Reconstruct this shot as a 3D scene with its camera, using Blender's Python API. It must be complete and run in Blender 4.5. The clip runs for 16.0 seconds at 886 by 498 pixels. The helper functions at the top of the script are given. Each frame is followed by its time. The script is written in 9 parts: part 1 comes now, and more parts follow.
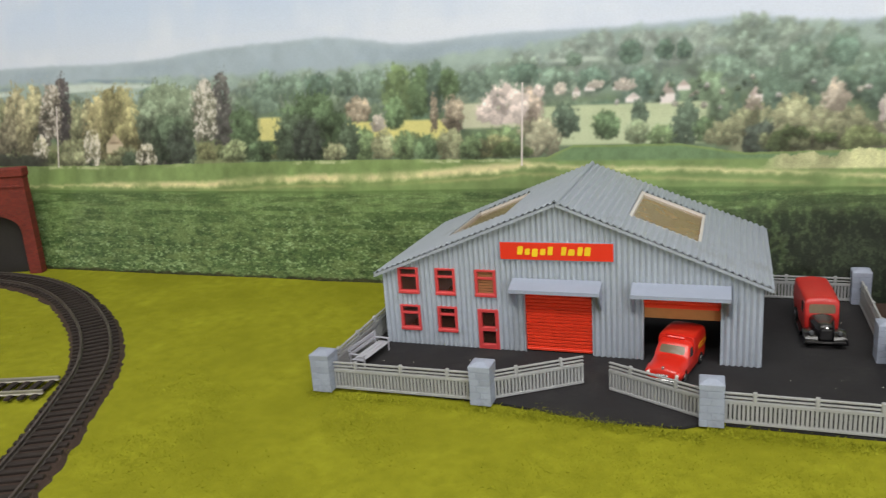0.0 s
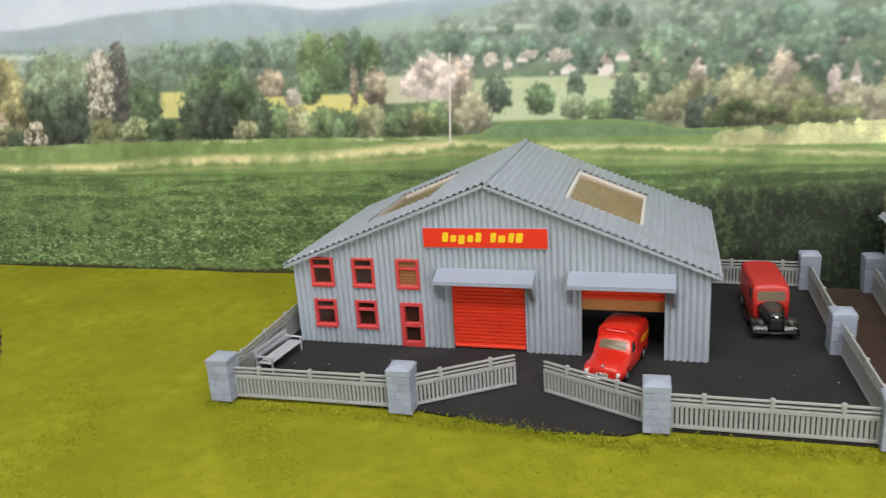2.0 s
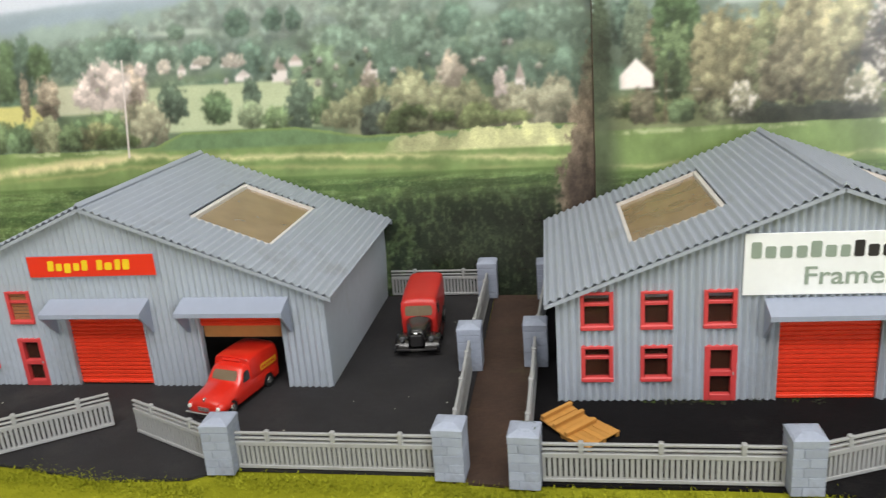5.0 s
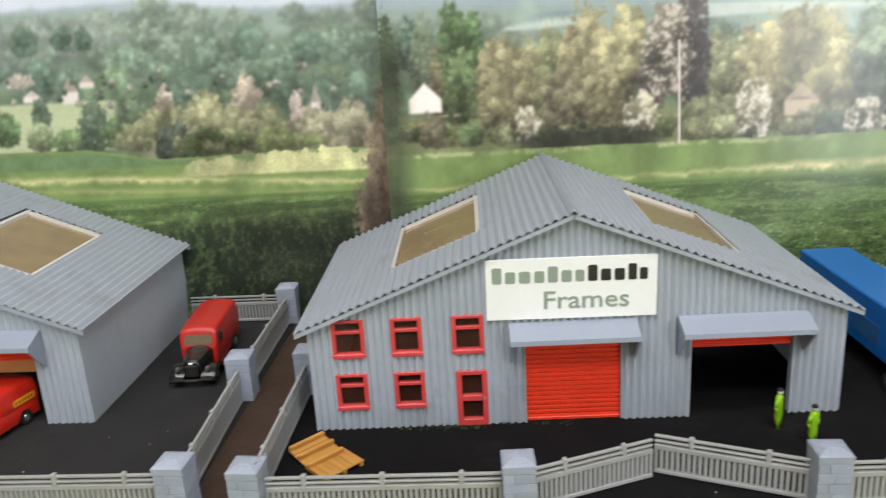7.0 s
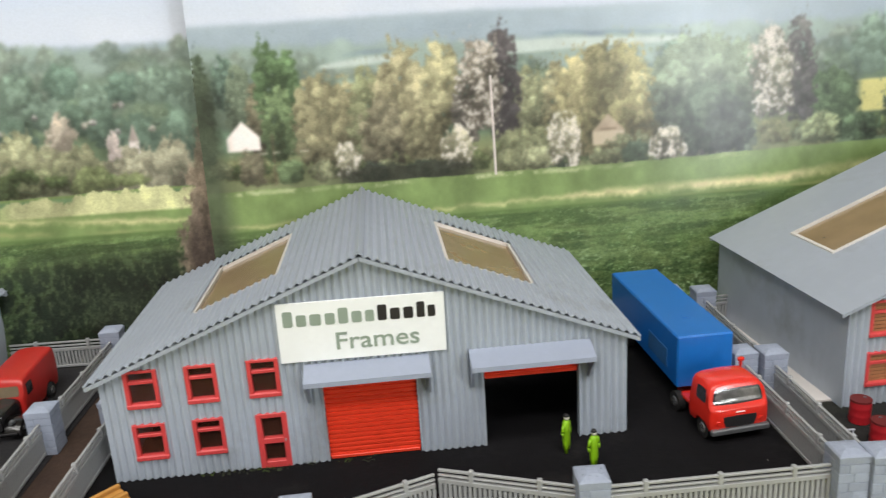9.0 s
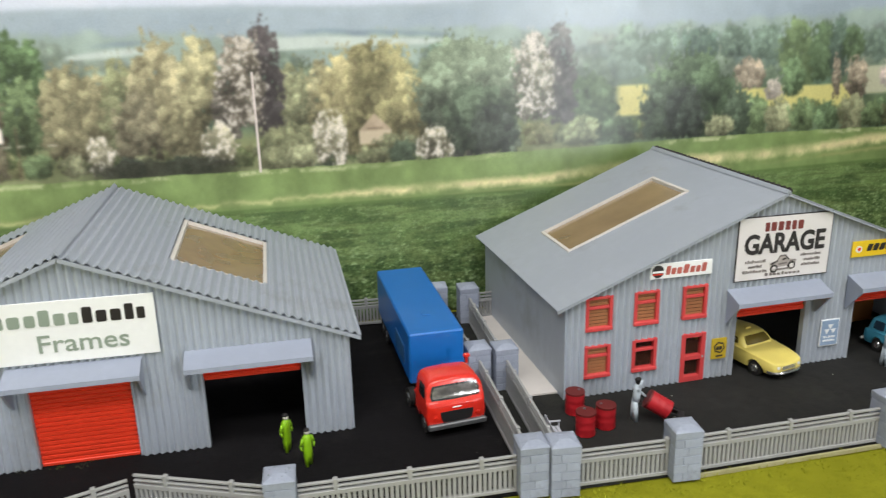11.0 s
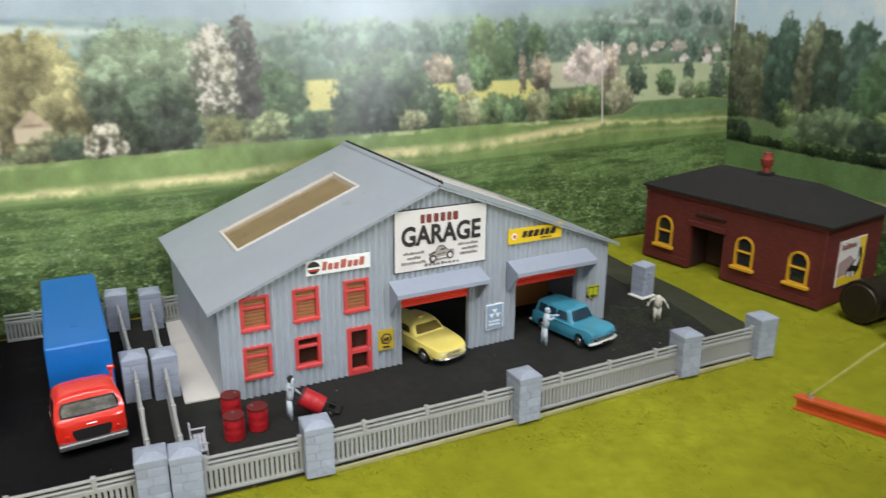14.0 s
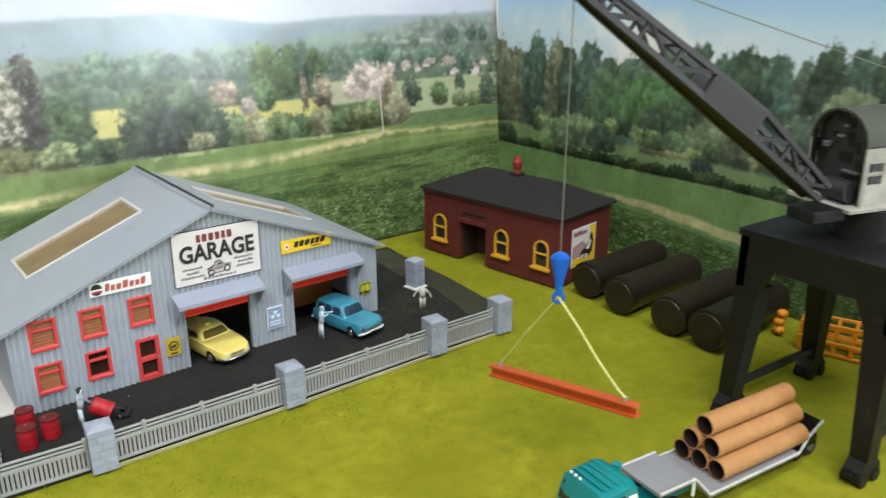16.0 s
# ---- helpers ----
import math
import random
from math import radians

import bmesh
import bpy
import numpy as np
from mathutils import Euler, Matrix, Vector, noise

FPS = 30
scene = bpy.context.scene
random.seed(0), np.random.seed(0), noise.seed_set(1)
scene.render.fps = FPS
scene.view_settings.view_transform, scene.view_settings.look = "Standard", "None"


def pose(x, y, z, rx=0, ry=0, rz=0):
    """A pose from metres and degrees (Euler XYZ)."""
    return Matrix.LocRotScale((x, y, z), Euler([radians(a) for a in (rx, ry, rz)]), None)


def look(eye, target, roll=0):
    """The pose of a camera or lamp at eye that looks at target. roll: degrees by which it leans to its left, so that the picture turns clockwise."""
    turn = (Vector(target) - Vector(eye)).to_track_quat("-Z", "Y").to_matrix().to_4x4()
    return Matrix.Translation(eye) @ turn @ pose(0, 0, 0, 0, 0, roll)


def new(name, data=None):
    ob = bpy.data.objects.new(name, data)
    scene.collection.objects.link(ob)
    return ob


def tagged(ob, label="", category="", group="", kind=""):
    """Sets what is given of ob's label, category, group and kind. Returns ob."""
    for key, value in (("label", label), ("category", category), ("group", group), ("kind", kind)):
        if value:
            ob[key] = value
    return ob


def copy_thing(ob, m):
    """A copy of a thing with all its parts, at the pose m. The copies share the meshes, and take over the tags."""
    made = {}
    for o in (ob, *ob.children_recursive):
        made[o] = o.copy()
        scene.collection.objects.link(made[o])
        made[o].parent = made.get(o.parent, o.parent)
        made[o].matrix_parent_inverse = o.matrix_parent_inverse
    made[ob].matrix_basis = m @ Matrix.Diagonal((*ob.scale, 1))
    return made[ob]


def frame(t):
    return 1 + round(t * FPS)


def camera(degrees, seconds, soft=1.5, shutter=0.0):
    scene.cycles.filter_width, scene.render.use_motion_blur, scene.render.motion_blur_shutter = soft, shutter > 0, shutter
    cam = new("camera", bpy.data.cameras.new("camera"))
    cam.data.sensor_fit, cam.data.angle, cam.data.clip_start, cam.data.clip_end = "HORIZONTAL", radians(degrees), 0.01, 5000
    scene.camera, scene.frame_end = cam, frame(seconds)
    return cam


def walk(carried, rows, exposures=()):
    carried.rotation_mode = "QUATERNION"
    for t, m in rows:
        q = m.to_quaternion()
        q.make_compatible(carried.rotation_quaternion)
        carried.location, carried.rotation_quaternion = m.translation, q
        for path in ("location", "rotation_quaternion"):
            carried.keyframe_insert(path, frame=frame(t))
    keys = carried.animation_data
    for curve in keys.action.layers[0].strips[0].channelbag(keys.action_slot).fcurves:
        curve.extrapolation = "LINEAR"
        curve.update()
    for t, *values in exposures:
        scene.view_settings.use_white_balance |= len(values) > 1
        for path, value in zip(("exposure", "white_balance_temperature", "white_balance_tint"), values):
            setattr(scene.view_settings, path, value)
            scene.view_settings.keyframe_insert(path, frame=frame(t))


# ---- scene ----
from mathutils.bvhtree import BVHTree

# Lengths in the plan below are in decimetres of the model layout; DM turns them into metres.
DM = 0.1

cam = camera(58.7, 16.0, soft=1.25, shutter=0.5)
PATH = [
    (0, (0.19351, -0.40682, 0.17666), (0.09063, -0.13609, 0.09840), -4.12),
    (0.5, (0.19363, -0.39827, 0.17567), (0.10097, -0.12449, 0.09531), -3.62),
    (1, (0.18634, -0.38968, 0.17416), (0.09678, -0.11549, 0.09169), -3.53),
    (1.5, (0.18177, -0.37509, 0.16942), (0.09474, -0.10040, 0.08592), -3.87),
    (2, (0.19018, -0.36056, 0.16553), (0.10804, -0.08506, 0.07978), -3.71),
    (2.5, (0.21286, -0.35936, 0.16808), (0.13096, -0.08389, 0.08200), -3.80),
    (3, (0.24532, -0.34243, 0.16879), (0.16790, -0.06496, 0.08501), -3.72),
    (3.5, (0.27087, -0.32329, 0.16448), (0.20687, -0.04337, 0.07757), -3.69),
    (3.7, (0.27994, -0.31878, 0.16341), (0.21714, -0.03959, 0.07338), -3.88),
    (5.8, (0.34500, -0.30251, 0.16075), (0.30522, -0.01872, 0.07197), -3.98),
    (6, (0.35320, -0.30113, 0.16043), (0.31597, -0.01679, 0.07232), -3.80),
    (6.5, (0.36735, -0.29718, 0.15883), (0.33757, -0.01181, 0.07122), -3.63),
    (7, (0.38683, -0.29505, 0.16163), (0.36558, -0.00868, 0.07480), -3.36),
    (7.5, (0.40184, -0.29470, 0.16494), (0.38975, -0.00737, 0.07955), -3.66),
    (8, (0.41531, -0.29420, 0.16980), (0.41213, -0.00596, 0.08669), -3.96),
    (8.5, (0.42841, -0.29527, 0.17196), (0.43191, -0.00729, 0.08795), -3.88),
    (9, (0.43687, -0.29716, 0.17159), (0.44728, -0.00948, 0.08713), -3.69),
    (9.5, (0.45464, -0.30071, 0.17071), (0.47615, -0.01432, 0.08402), -3.49),
    (9.7, (0.46209, -0.30210, 0.17056), (0.49047, -0.01621, 0.08418), -3.16),
    (11.8, (0.52642, -0.30653, 0.17211), (0.58656, -0.02675, 0.08207), -0.94),
    (12, (0.53015, -0.30680, 0.17133), (0.59450, -0.02794, 0.08138), -0.90),
    (12.5, (0.54298, -0.30804, 0.16854), (0.61386, -0.03091, 0.07812), -0.88),
    (13, (0.55501, -0.30623, 0.16748), (0.63678, -0.03217, 0.07690), -0.15),
    (13.5, (0.56944, -0.30860, 0.16957), (0.67608, -0.04186, 0.08309), 0.88),
    (14, (0.57672, -0.32180, 0.17138), (0.69219, -0.06055, 0.07965), 0.19),
    (14.5, (0.58346, -0.33892, 0.18001), (0.71511, -0.08665, 0.08497), 1.11),
    (15, (0.58660, -0.35630, 0.18777), (0.72776, -0.10920, 0.09285), 0.91),
    (15.5, (0.59096, -0.37522, 0.19371), (0.74165, -0.13564, 0.09424), 1.03),
    (16, (0.59376, -0.39525, 0.20277), (0.75411, -0.16127, 0.10508), -0.27),
]
walk(cam, [(t, look(eye, target, roll)) for t, eye, target, roll in PATH], [(0, -0.23, 6500, 10), (2.5, -0.06, 6500, 10), (8, -0.13, 6500, 10), (12, -0.12, 6480, 10), (16, 0.11, 6230, 8)])

# ---------------------------------------------------------------- light
world = bpy.data.worlds.new("room_air")
scene.world = world
world.use_nodes = True
world.node_tree.nodes["Background"].inputs[0].default_value = (0.9, 0.95, 1.0, 1)
world.node_tree.nodes["Background"].inputs[1].default_value = 0.05


def ceiling_lamp(x, y, z, sx, sy, watts, colour=(1.0, 0.985, 0.96)):
    lamp = bpy.data.lights.new("ceiling_light", "AREA")
    lamp.shape, lamp.size, lamp.size_y, lamp.energy, lamp.color = "RECTANGLE", sx, sy, watts, colour
    ob = new("ceiling_light", lamp)
    ob.matrix_world = pose(x, y, z)
    return ob


ceiling_lamp(-0.05, -0.55, 1.42, 1.1, 0.25, 6.6)
ceiling_lamp(0.70, -0.55, 1.42, 0.9, 0.25, 7.4)
ceiling_lamp(0.25, -1.15, 1.42, 1.5, 0.30, 22.0)
window = bpy.data.lights.new("window_daylight", "AREA")
window.shape, window.size, window.size_y, window.energy, window.color = "RECTANGLE", 0.46, 0.90, 29.0, (0.89, 0.95, 1.0)
new("window_daylight", window).matrix_world = look((1.84, -2.185, 0.46), (1.60, 0.0, 0.40))

# ---------------------------------------------------------------- materials


def lin(r, g, b):
    """A colour from 0..255 values to linear."""
    return tuple((c / 255 / 12.92 if c / 255 <= 0.04045 else ((c / 255 + 0.055) / 1.055) ** 2.4) for c in (r, g, b))


def material(name, colour, rough=0.6, metal=0.0, vary=0.12, scale=60.0, bump=0.0, bump_scale=200.0, dirt=None, dirt_amount=0.0,
             dirt_scale=25.0, per_object=0.0, coat=0.0, second=None, spec=0.5):
    """A surface with colour variation at two scales, wear or dirt patches and a fine relief."""
    m = bpy.data.materials.new(name)
    m.use_nodes = True
    nt = m.node_tree
    b = nt.nodes["Principled BSDF"]
    b.inputs["Roughness"].default_value, b.inputs["Metallic"].default_value = rough, metal
    b.inputs["Coat Weight"].default_value = coat
    b.inputs["Coat Roughness"].default_value = 0.12
    b.inputs["Specular IOR Level"].default_value = spec
    co = nt.nodes.new("ShaderNodeTexCoord")

    def noise_node(s, detail=4.0, rough_=0.6):
        n = nt.nodes.new("ShaderNodeTexNoise")
        n.inputs["Scale"].default_value, n.inputs["Detail"].default_value, n.inputs["Roughness"].default_value = s, detail, rough_
        nt.links.new(co.outputs["Object"], n.inputs["Vector"])
        return n

    def mix(fac, a, bcol, mode="MIX"):
        x = nt.nodes.new("ShaderNodeMix")
        x.data_type, x.blend_type = "RGBA", mode
        for sock, v in ((x.inputs[0], fac), (x.inputs[6], a), (x.inputs[7], bcol)):
            if hasattr(v, "is_output"):
                nt.links.new(v, sock)
            elif isinstance(v, float):
                sock.default_value = v
            else:
                sock.default_value = (*v, 1)
        return x.outputs[2]

    def ramp(src, lo, hi):
        r = nt.nodes.new("ShaderNodeMapRange")
        r.inputs[1].default_value, r.inputs[2].default_value = lo, hi
        nt.links.new(src, r.inputs[0])
        return r.outputs[0]

    big, small = noise_node(scale), noise_node(scale * 7)
    dark = tuple(c * (1 - vary) for c in colour)
    light = second or tuple(min(1, c * (1 + vary)) for c in colour)
    col = mix(ramp(big.outputs["Fac"], 0.3, 0.7), dark, light)
    col = mix(ramp(small.outputs["Fac"], 0.35, 0.75), col, tuple(c * (1 - vary * 0.9) for c in colour))
    if dirt_amount:
        d = ramp(noise_node(dirt_scale, 6.0, 0.7).outputs["Fac"], 0.62 - 0.3 * dirt_amount, 0.85)
        mul = nt.nodes.new("ShaderNodeMath")
        mul.operation = "MULTIPLY"
        mul.inputs[1].default_value = 0.75
        nt.links.new(d, mul.inputs[0])
        col = mix(mul.outputs[0], col, dirt or (0.05, 0.045, 0.04))
    if per_object:
        info = nt.nodes.new("ShaderNodeObjectInfo")
        hsv = nt.nodes.new("ShaderNodeHueSaturation")
        r = nt.nodes.new("ShaderNodeMapRange")
        r.inputs[3].default_value, r.inputs[4].default_value = 1 - per_object, 1 + per_object
        nt.links.new(info.outputs["Random"], r.inputs[0])
        nt.links.new(r.outputs[0], hsv.inputs["Value"])
        nt.links.new(col, hsv.inputs["Color"])
        col = hsv.outputs[0]
    nt.links.new(col, b.inputs["Base Color"])
    if bump:
        bn = nt.nodes.new("ShaderNodeBump")
        bn.inputs["Strength"].default_value, bn.inputs["Distance"].default_value = bump, 0.0006
        nt.links.new(noise_node(bump_scale, 5.0, 0.65).outputs["Fac"], bn.inputs["Height"])
        nt.links.new(bn.outputs[0], b.inputs["Normal"])
    return m


def printed(name):
    """A printed photograph on semi-gloss paper: the print's colours come from the sheet's own colour attribute."""
    m = bpy.data.materials.new(name)
    m.use_nodes = True
    nt = m.node_tree
    b = nt.nodes["Principled BSDF"]
    a = nt.nodes.new("ShaderNodeVertexColor")
    a.layer_name = "print"
    co = nt.nodes.new("ShaderNodeTexCoord")
    # leaf-sized grain of the photograph, as strong as the attribute's fourth channel says
    r = nt.nodes.new("ShaderNodeMapRange")
    r.clamp = False
    r.inputs[1].default_value, r.inputs[2].default_value, r.inputs[3].default_value, r.inputs[4].default_value = 0.36, 0.64, -0.5, 0.5
    both = nt.nodes.new("ShaderNodeMath")
    both.operation, both.inputs[2].default_value = "MULTIPLY_ADD", 0.0
    for k, (size, way) in enumerate(((620.0, (1, 1, 1.35)), (1350.0, (1, 1, 1)))):
        stretch = nt.nodes.new("ShaderNodeMapping")
        stretch.inputs["Scale"].default_value = way
        nt.links.new(co.outputs["Object"], stretch.inputs["Vector"])
        n = nt.nodes.new("ShaderNodeTexNoise")
        n.inputs["Scale"].default_value, n.inputs["Detail"].default_value, n.inputs["Roughness"].default_value = size, 2.0, 0.6
        nt.links.new(stretch.outputs[0], n.inputs["Vector"])
        if k == 0:
            both.inputs[1].default_value = 0.6
            nt.links.new(n.outputs["Fac"], both.inputs[0])
        else:
            half = nt.nodes.new("ShaderNodeMath")
            half.operation, half.inputs[1].default_value = "MULTIPLY", 0.4
            nt.links.new(n.outputs["Fac"], half.inputs[0])
            nt.links.new(half.outputs[0], both.inputs[2])
    nt.links.new(both.outputs[0], r.inputs[0])
    gain = nt.nodes.new("ShaderNodeMath")
    gain.operation, gain.inputs[2].default_value = "MULTIPLY_ADD", 1.0
    nt.links.new(r.outputs[0], gain.inputs[0])
    nt.links.new(a.outputs["Alpha"], gain.inputs[1])
    low = nt.nodes.new("ShaderNodeMath")
    low.operation, low.inputs[1].default_value = "MAXIMUM", 0.25
    nt.links.new(gain.outputs[0], low.inputs[0])
    x = nt.nodes.new("ShaderNodeMix")
    x.data_type, x.blend_type = "RGBA", "MULTIPLY"
    x.inputs[0].default_value = 1.0
    nt.links.new(a.outputs["Color"], x.inputs[6])
    nt.links.new(low.outputs[0], x.inputs[7])
    nt.links.new(x.outputs[2], b.inputs["Base Color"])
    b.inputs["Roughness"].default_value = 0.24
    b.inputs["Specular IOR Level"].default_value = 0.40
    return m


def clear_plastic(name, tint, rough=0.15, alpha=0.35):
    """Thin glazing: a glossy film that lets part of the light straight through."""
    m = bpy.data.materials.new(name)
    m.use_nodes = True
    nt = m.node_tree
    b = nt.nodes["Principled BSDF"]
    b.inputs["Base Color"].default_value = (*tint, 1)
    b.inputs["Roughness"].default_value = rough
    b.inputs["Alpha"].default_value = alpha
    co = nt.nodes.new("ShaderNodeTexCoord")
    n = nt.nodes.new("ShaderNodeTexNoise")
    n.inputs["Scale"].default_value = 70.0
    nt.links.new(co.outputs["Object"], n.inputs["Vector"])
    r = nt.nodes.new("ShaderNodeMapRange")
    r.inputs[3].default_value, r.inputs[4].default_value = max(0, alpha - 0.18), min(1, alpha + 0.18)
    nt.links.new(n.outputs["Fac"], r.inputs[0])
    nt.links.new(r.outputs[0], b.inputs["Alpha"])
    return m


GREY = material("grey_plastic", lin(173, 181, 192), 0.42, vary=0.06, scale=30, bump=0.15, dirt=lin(120, 115, 105), dirt_amount=0.25, dirt_scale=18)
GREY_ROOF = material("grey_roof_plastic", lin(162, 169, 181), 0.42, vary=0.06, scale=25, bump=0.15, dirt=lin(115, 112, 108), dirt_amount=0.2)
CANOPY = material("canopy_plastic", lin(156, 164, 182), 0.4, vary=0.05, scale=40)
RED = material("red_paint", lin(232, 64, 38), 0.38, vary=0.06, scale=50)
FRAME_RED = material("red_frame_paint", lin(208, 70, 71), 0.42, vary=0.08, scale=80)
FENCE = material("fence_plastic", lin(161, 162, 163), 0.5, vary=0.07, scale=50, dirt=lin(125, 120, 112), dirt_amount=0.18, dirt_scale=40)
STONE = material("pier_stone", lin(158, 166, 184), 0.75, vary=0.12, scale=90, bump=0.6, bump_scale=700, per_object=0.1, dirt=lin(110, 110, 112), dirt_amount=0.25, dirt_scale=60)
MORTAR = material("pier_mortar", lin(148, 155, 174), 0.85, vary=0.15, scale=120, bump=0.4)
ASPHALT = material("asphalt", lin(25, 24, 26), 0.95, spec=0.1, vary=0.25, scale=45, bump=0.8, bump_scale=900, dirt=lin(58, 56, 54), dirt_amount=0.22, dirt_scale=22)
# a lighter, slightly glossier grey than the middle yard
PALER_ASPHALT = material("paler_asphalt", lin(46, 45, 47), 0.85, spec=0.25, vary=0.2, scale=45, bump=0.7, bump_scale=900, dirt=lin(66, 64, 62), dirt_amount=0.25, dirt_scale=22)
EARTH = material("earth_path", lin(66, 48, 38), 0.95, vary=0.3, scale=60, bump=0.8, bump_scale=600, dirt=lin(84, 84, 50), dirt_amount=0.2, dirt_scale=28)
MOSSY = material("mossy_asphalt", lin(43, 43, 42), 0.9, spec=0.2, vary=0.25, scale=30, bump=0.8, bump_scale=900, dirt=lin(66, 68, 56), dirt_amount=0.30, dirt_scale=14)
OLIVE_GREY = material("weathered_olive_card", lin(60, 63, 49), 0.9, spec=0.2, vary=0.18, scale=26, bump=0.8, bump_scale=900, dirt=lin(92, 94, 74), dirt_amount=0.4, dirt_scale=12)
KERB_CARD = material("pale_card_edge", lin(176, 170, 132), 0.8, vary=0.15, scale=40, dirt=lin(120, 118, 60), dirt_amount=0.5, dirt_scale=18)
DARK_MOSS = material("dark_moss", lin(60, 66, 46), 0.95, vary=0.2, scale=60)
GRASS = material("static_grass", lin(136, 137, 28), 0.95, vary=0.13, scale=16, bump=0.8, bump_scale=1200, second=lin(158, 159, 40), spec=0.15)
BLADE = material("grass_blade", lin(142, 146, 34), 0.9, vary=0.14, scale=30, second=lin(164, 165, 48), spec=0.15)
WHITE = material("white_card", lin(235, 236, 232), 0.5, vary=0.03, scale=30)
SKYFRAME = material("white_frame_plastic", lin(215, 210, 205), 0.5, vary=0.05)
SKYGLASS = clear_plastic("skylight_glazing", lin(168, 144, 108), 0.25, 0.70)
WINGLASS = clear_plastic("window_glazing", lin(90, 56, 44), 0.12, 0.24)
DARK = material("dark_interior", lin(42, 38, 36), 0.8, vary=0.2)
TAN = material("tan_card", lin(190, 134, 78), 0.7, vary=0.12, scale=40)
BLIND = material("blind_slats", lin(158, 104, 66), 0.7, vary=0.12, scale=40)
BOARD = material("hardboard_edge", lin(96, 80, 66), 0.8, vary=0.15, scale=30)
PAVING = material("card_paving", lin(222, 216, 212), 0.6, vary=0.05, scale=30, dirt=lin(150, 142, 134), dirt_amount=0.25)
MOSS = material("moss_scatter", lin(74, 92, 40), 0.95, vary=0.3, scale=200)
PRINT = printed("printed_backdrop")
WALLPAINT = material("room_wall_paint", lin(225, 222, 215), 0.8, vary=0.03, scale=3)
CARPET = material("room_floor_carpet", lin(110, 105, 100), 0.95, vary=0.1, scale=10)

# ---------------------------------------------------------------- mesh helpers


def place(x, y, z=0.0, rz=0.0, rx=0.0, ry=0.0):
    return pose(x * DM, y * DM, z * DM, rx, ry, rz)


def part(name, bm, mat, parent=None, label="", smooth=False):
    """Links a bmesh, drawn in decimetres, as one mesh object under a thing or a part."""
    for v in bm.verts:
        v.co *= DM
    bmesh.ops.recalc_face_normals(bm, faces=bm.faces)
    me = bpy.data.meshes.new(name)
    bm.to_mesh(me)
    bm.free()
    me.materials.append(mat)
    if smooth:
        me.shade_smooth()
        me.set_sharp_from_angle(angle=radians(38))
    ob = new(name, me)
    ob.parent = parent
    if label:
        ob["label"] = label
    return ob


def thing(name, m, label, category, group="", kind=""):
    ob = new(name)
    ob.empty_display_size = 0.005
    ob.matrix_basis = m
    return tagged(ob, label, category, group, kind)


def same_mesh(name, ob, m, parent=None):
    """Another object on the mesh of ob."""
    o = new(name, ob.data)
    o.parent = parent
    o.matrix_basis = m
    return o


def box(bm, a, b, m=None, bevel=0.0):
    """A box between two corners, with its edges rounded where bevel is given."""
    (x0, y0, z0), (x1, y1, z1) = a, b
    vs = [bm.verts.new((x, y, z)) for x in (x0, x1) for y in (y0, y1) for z in (z0, z1)]
    fs = [bm.faces.new([vs[i] for i in q]) for q in ((0, 1, 3, 2), (4, 6, 7, 5), (0, 4, 5, 1), (2, 3, 7, 6), (0, 2, 6, 4), (1, 5, 7, 3))]
    if bevel:
        es = list({e for f in fs for e in f.edges})
        got = bmesh.ops.bevel(bm, geom=es, offset=bevel, segments=1, affect="EDGES")
        vs = list({v for f in got["faces"] for v in f.verts} | {v for v in vs if v.is_valid})
    if m is not None:
        bmesh.ops.transform(bm, matrix=m, verts=vs)
    return vs


def tube(bm, p, q, r, r2=None, n=10, caps=True):
    """A round bar from p to q."""
    p, q = Vector(p), Vector(q)
    r2 = r if r2 is None else r2
    z = (q - p).normalized()
    x = z.orthogonal().normalized()
    y = z.cross(x)
    rings = []
    for c, rad in ((p, r), (q, r2)):
        rings.append([bm.verts.new(c + rad * (math.cos(2 * math.pi * i / n) * x + math.sin(2 * math.pi * i / n) * y)) for i in range(n)])
    for i in range(n):
        bm.faces.new((rings[0][i], rings[0][(i + 1) % n], rings[1][(i + 1) % n], rings[1][i]))
    if caps:
        bm.faces.new(rings[0][::-1])
        bm.faces.new(rings[1])
    return rings


def prism(bm, pts, lo, hi, axis="y"):
    """A flat outline drawn in the two other axes, pulled out along axis from lo to hi."""
    def at(u, v, w):
        return {"x": (w, u, v), "y": (u, w, v), "z": (u, v, w)}[axis]
    a = [bm.verts.new(at(u, v, lo)) for u, v in pts]
    b = [bm.verts.new(at(u, v, hi)) for u, v in pts]
    n = len(pts)
    bm.faces.new(a[::-1])
    bm.faces.new(b)
    for i in range(n):
        bm.faces.new((a[i], a[(i + 1) % n], b[(i + 1) % n], b[i]))


def loft(bm, rings, caps=True):
    """Skins closed rings of equal length."""
    vs = [[bm.verts.new(p) for p in ring] for ring in rings]
    n = len(vs[0])
    for a, b in zip(vs, vs[1:]):
        for i in range(n):
            bm.faces.new((a[i], a[(i + 1) % n], b[(i + 1) % n], b[i]))
    if caps:
        bm.faces.new(vs[0][::-1])
        bm.faces.new(vs[-1])
    return vs


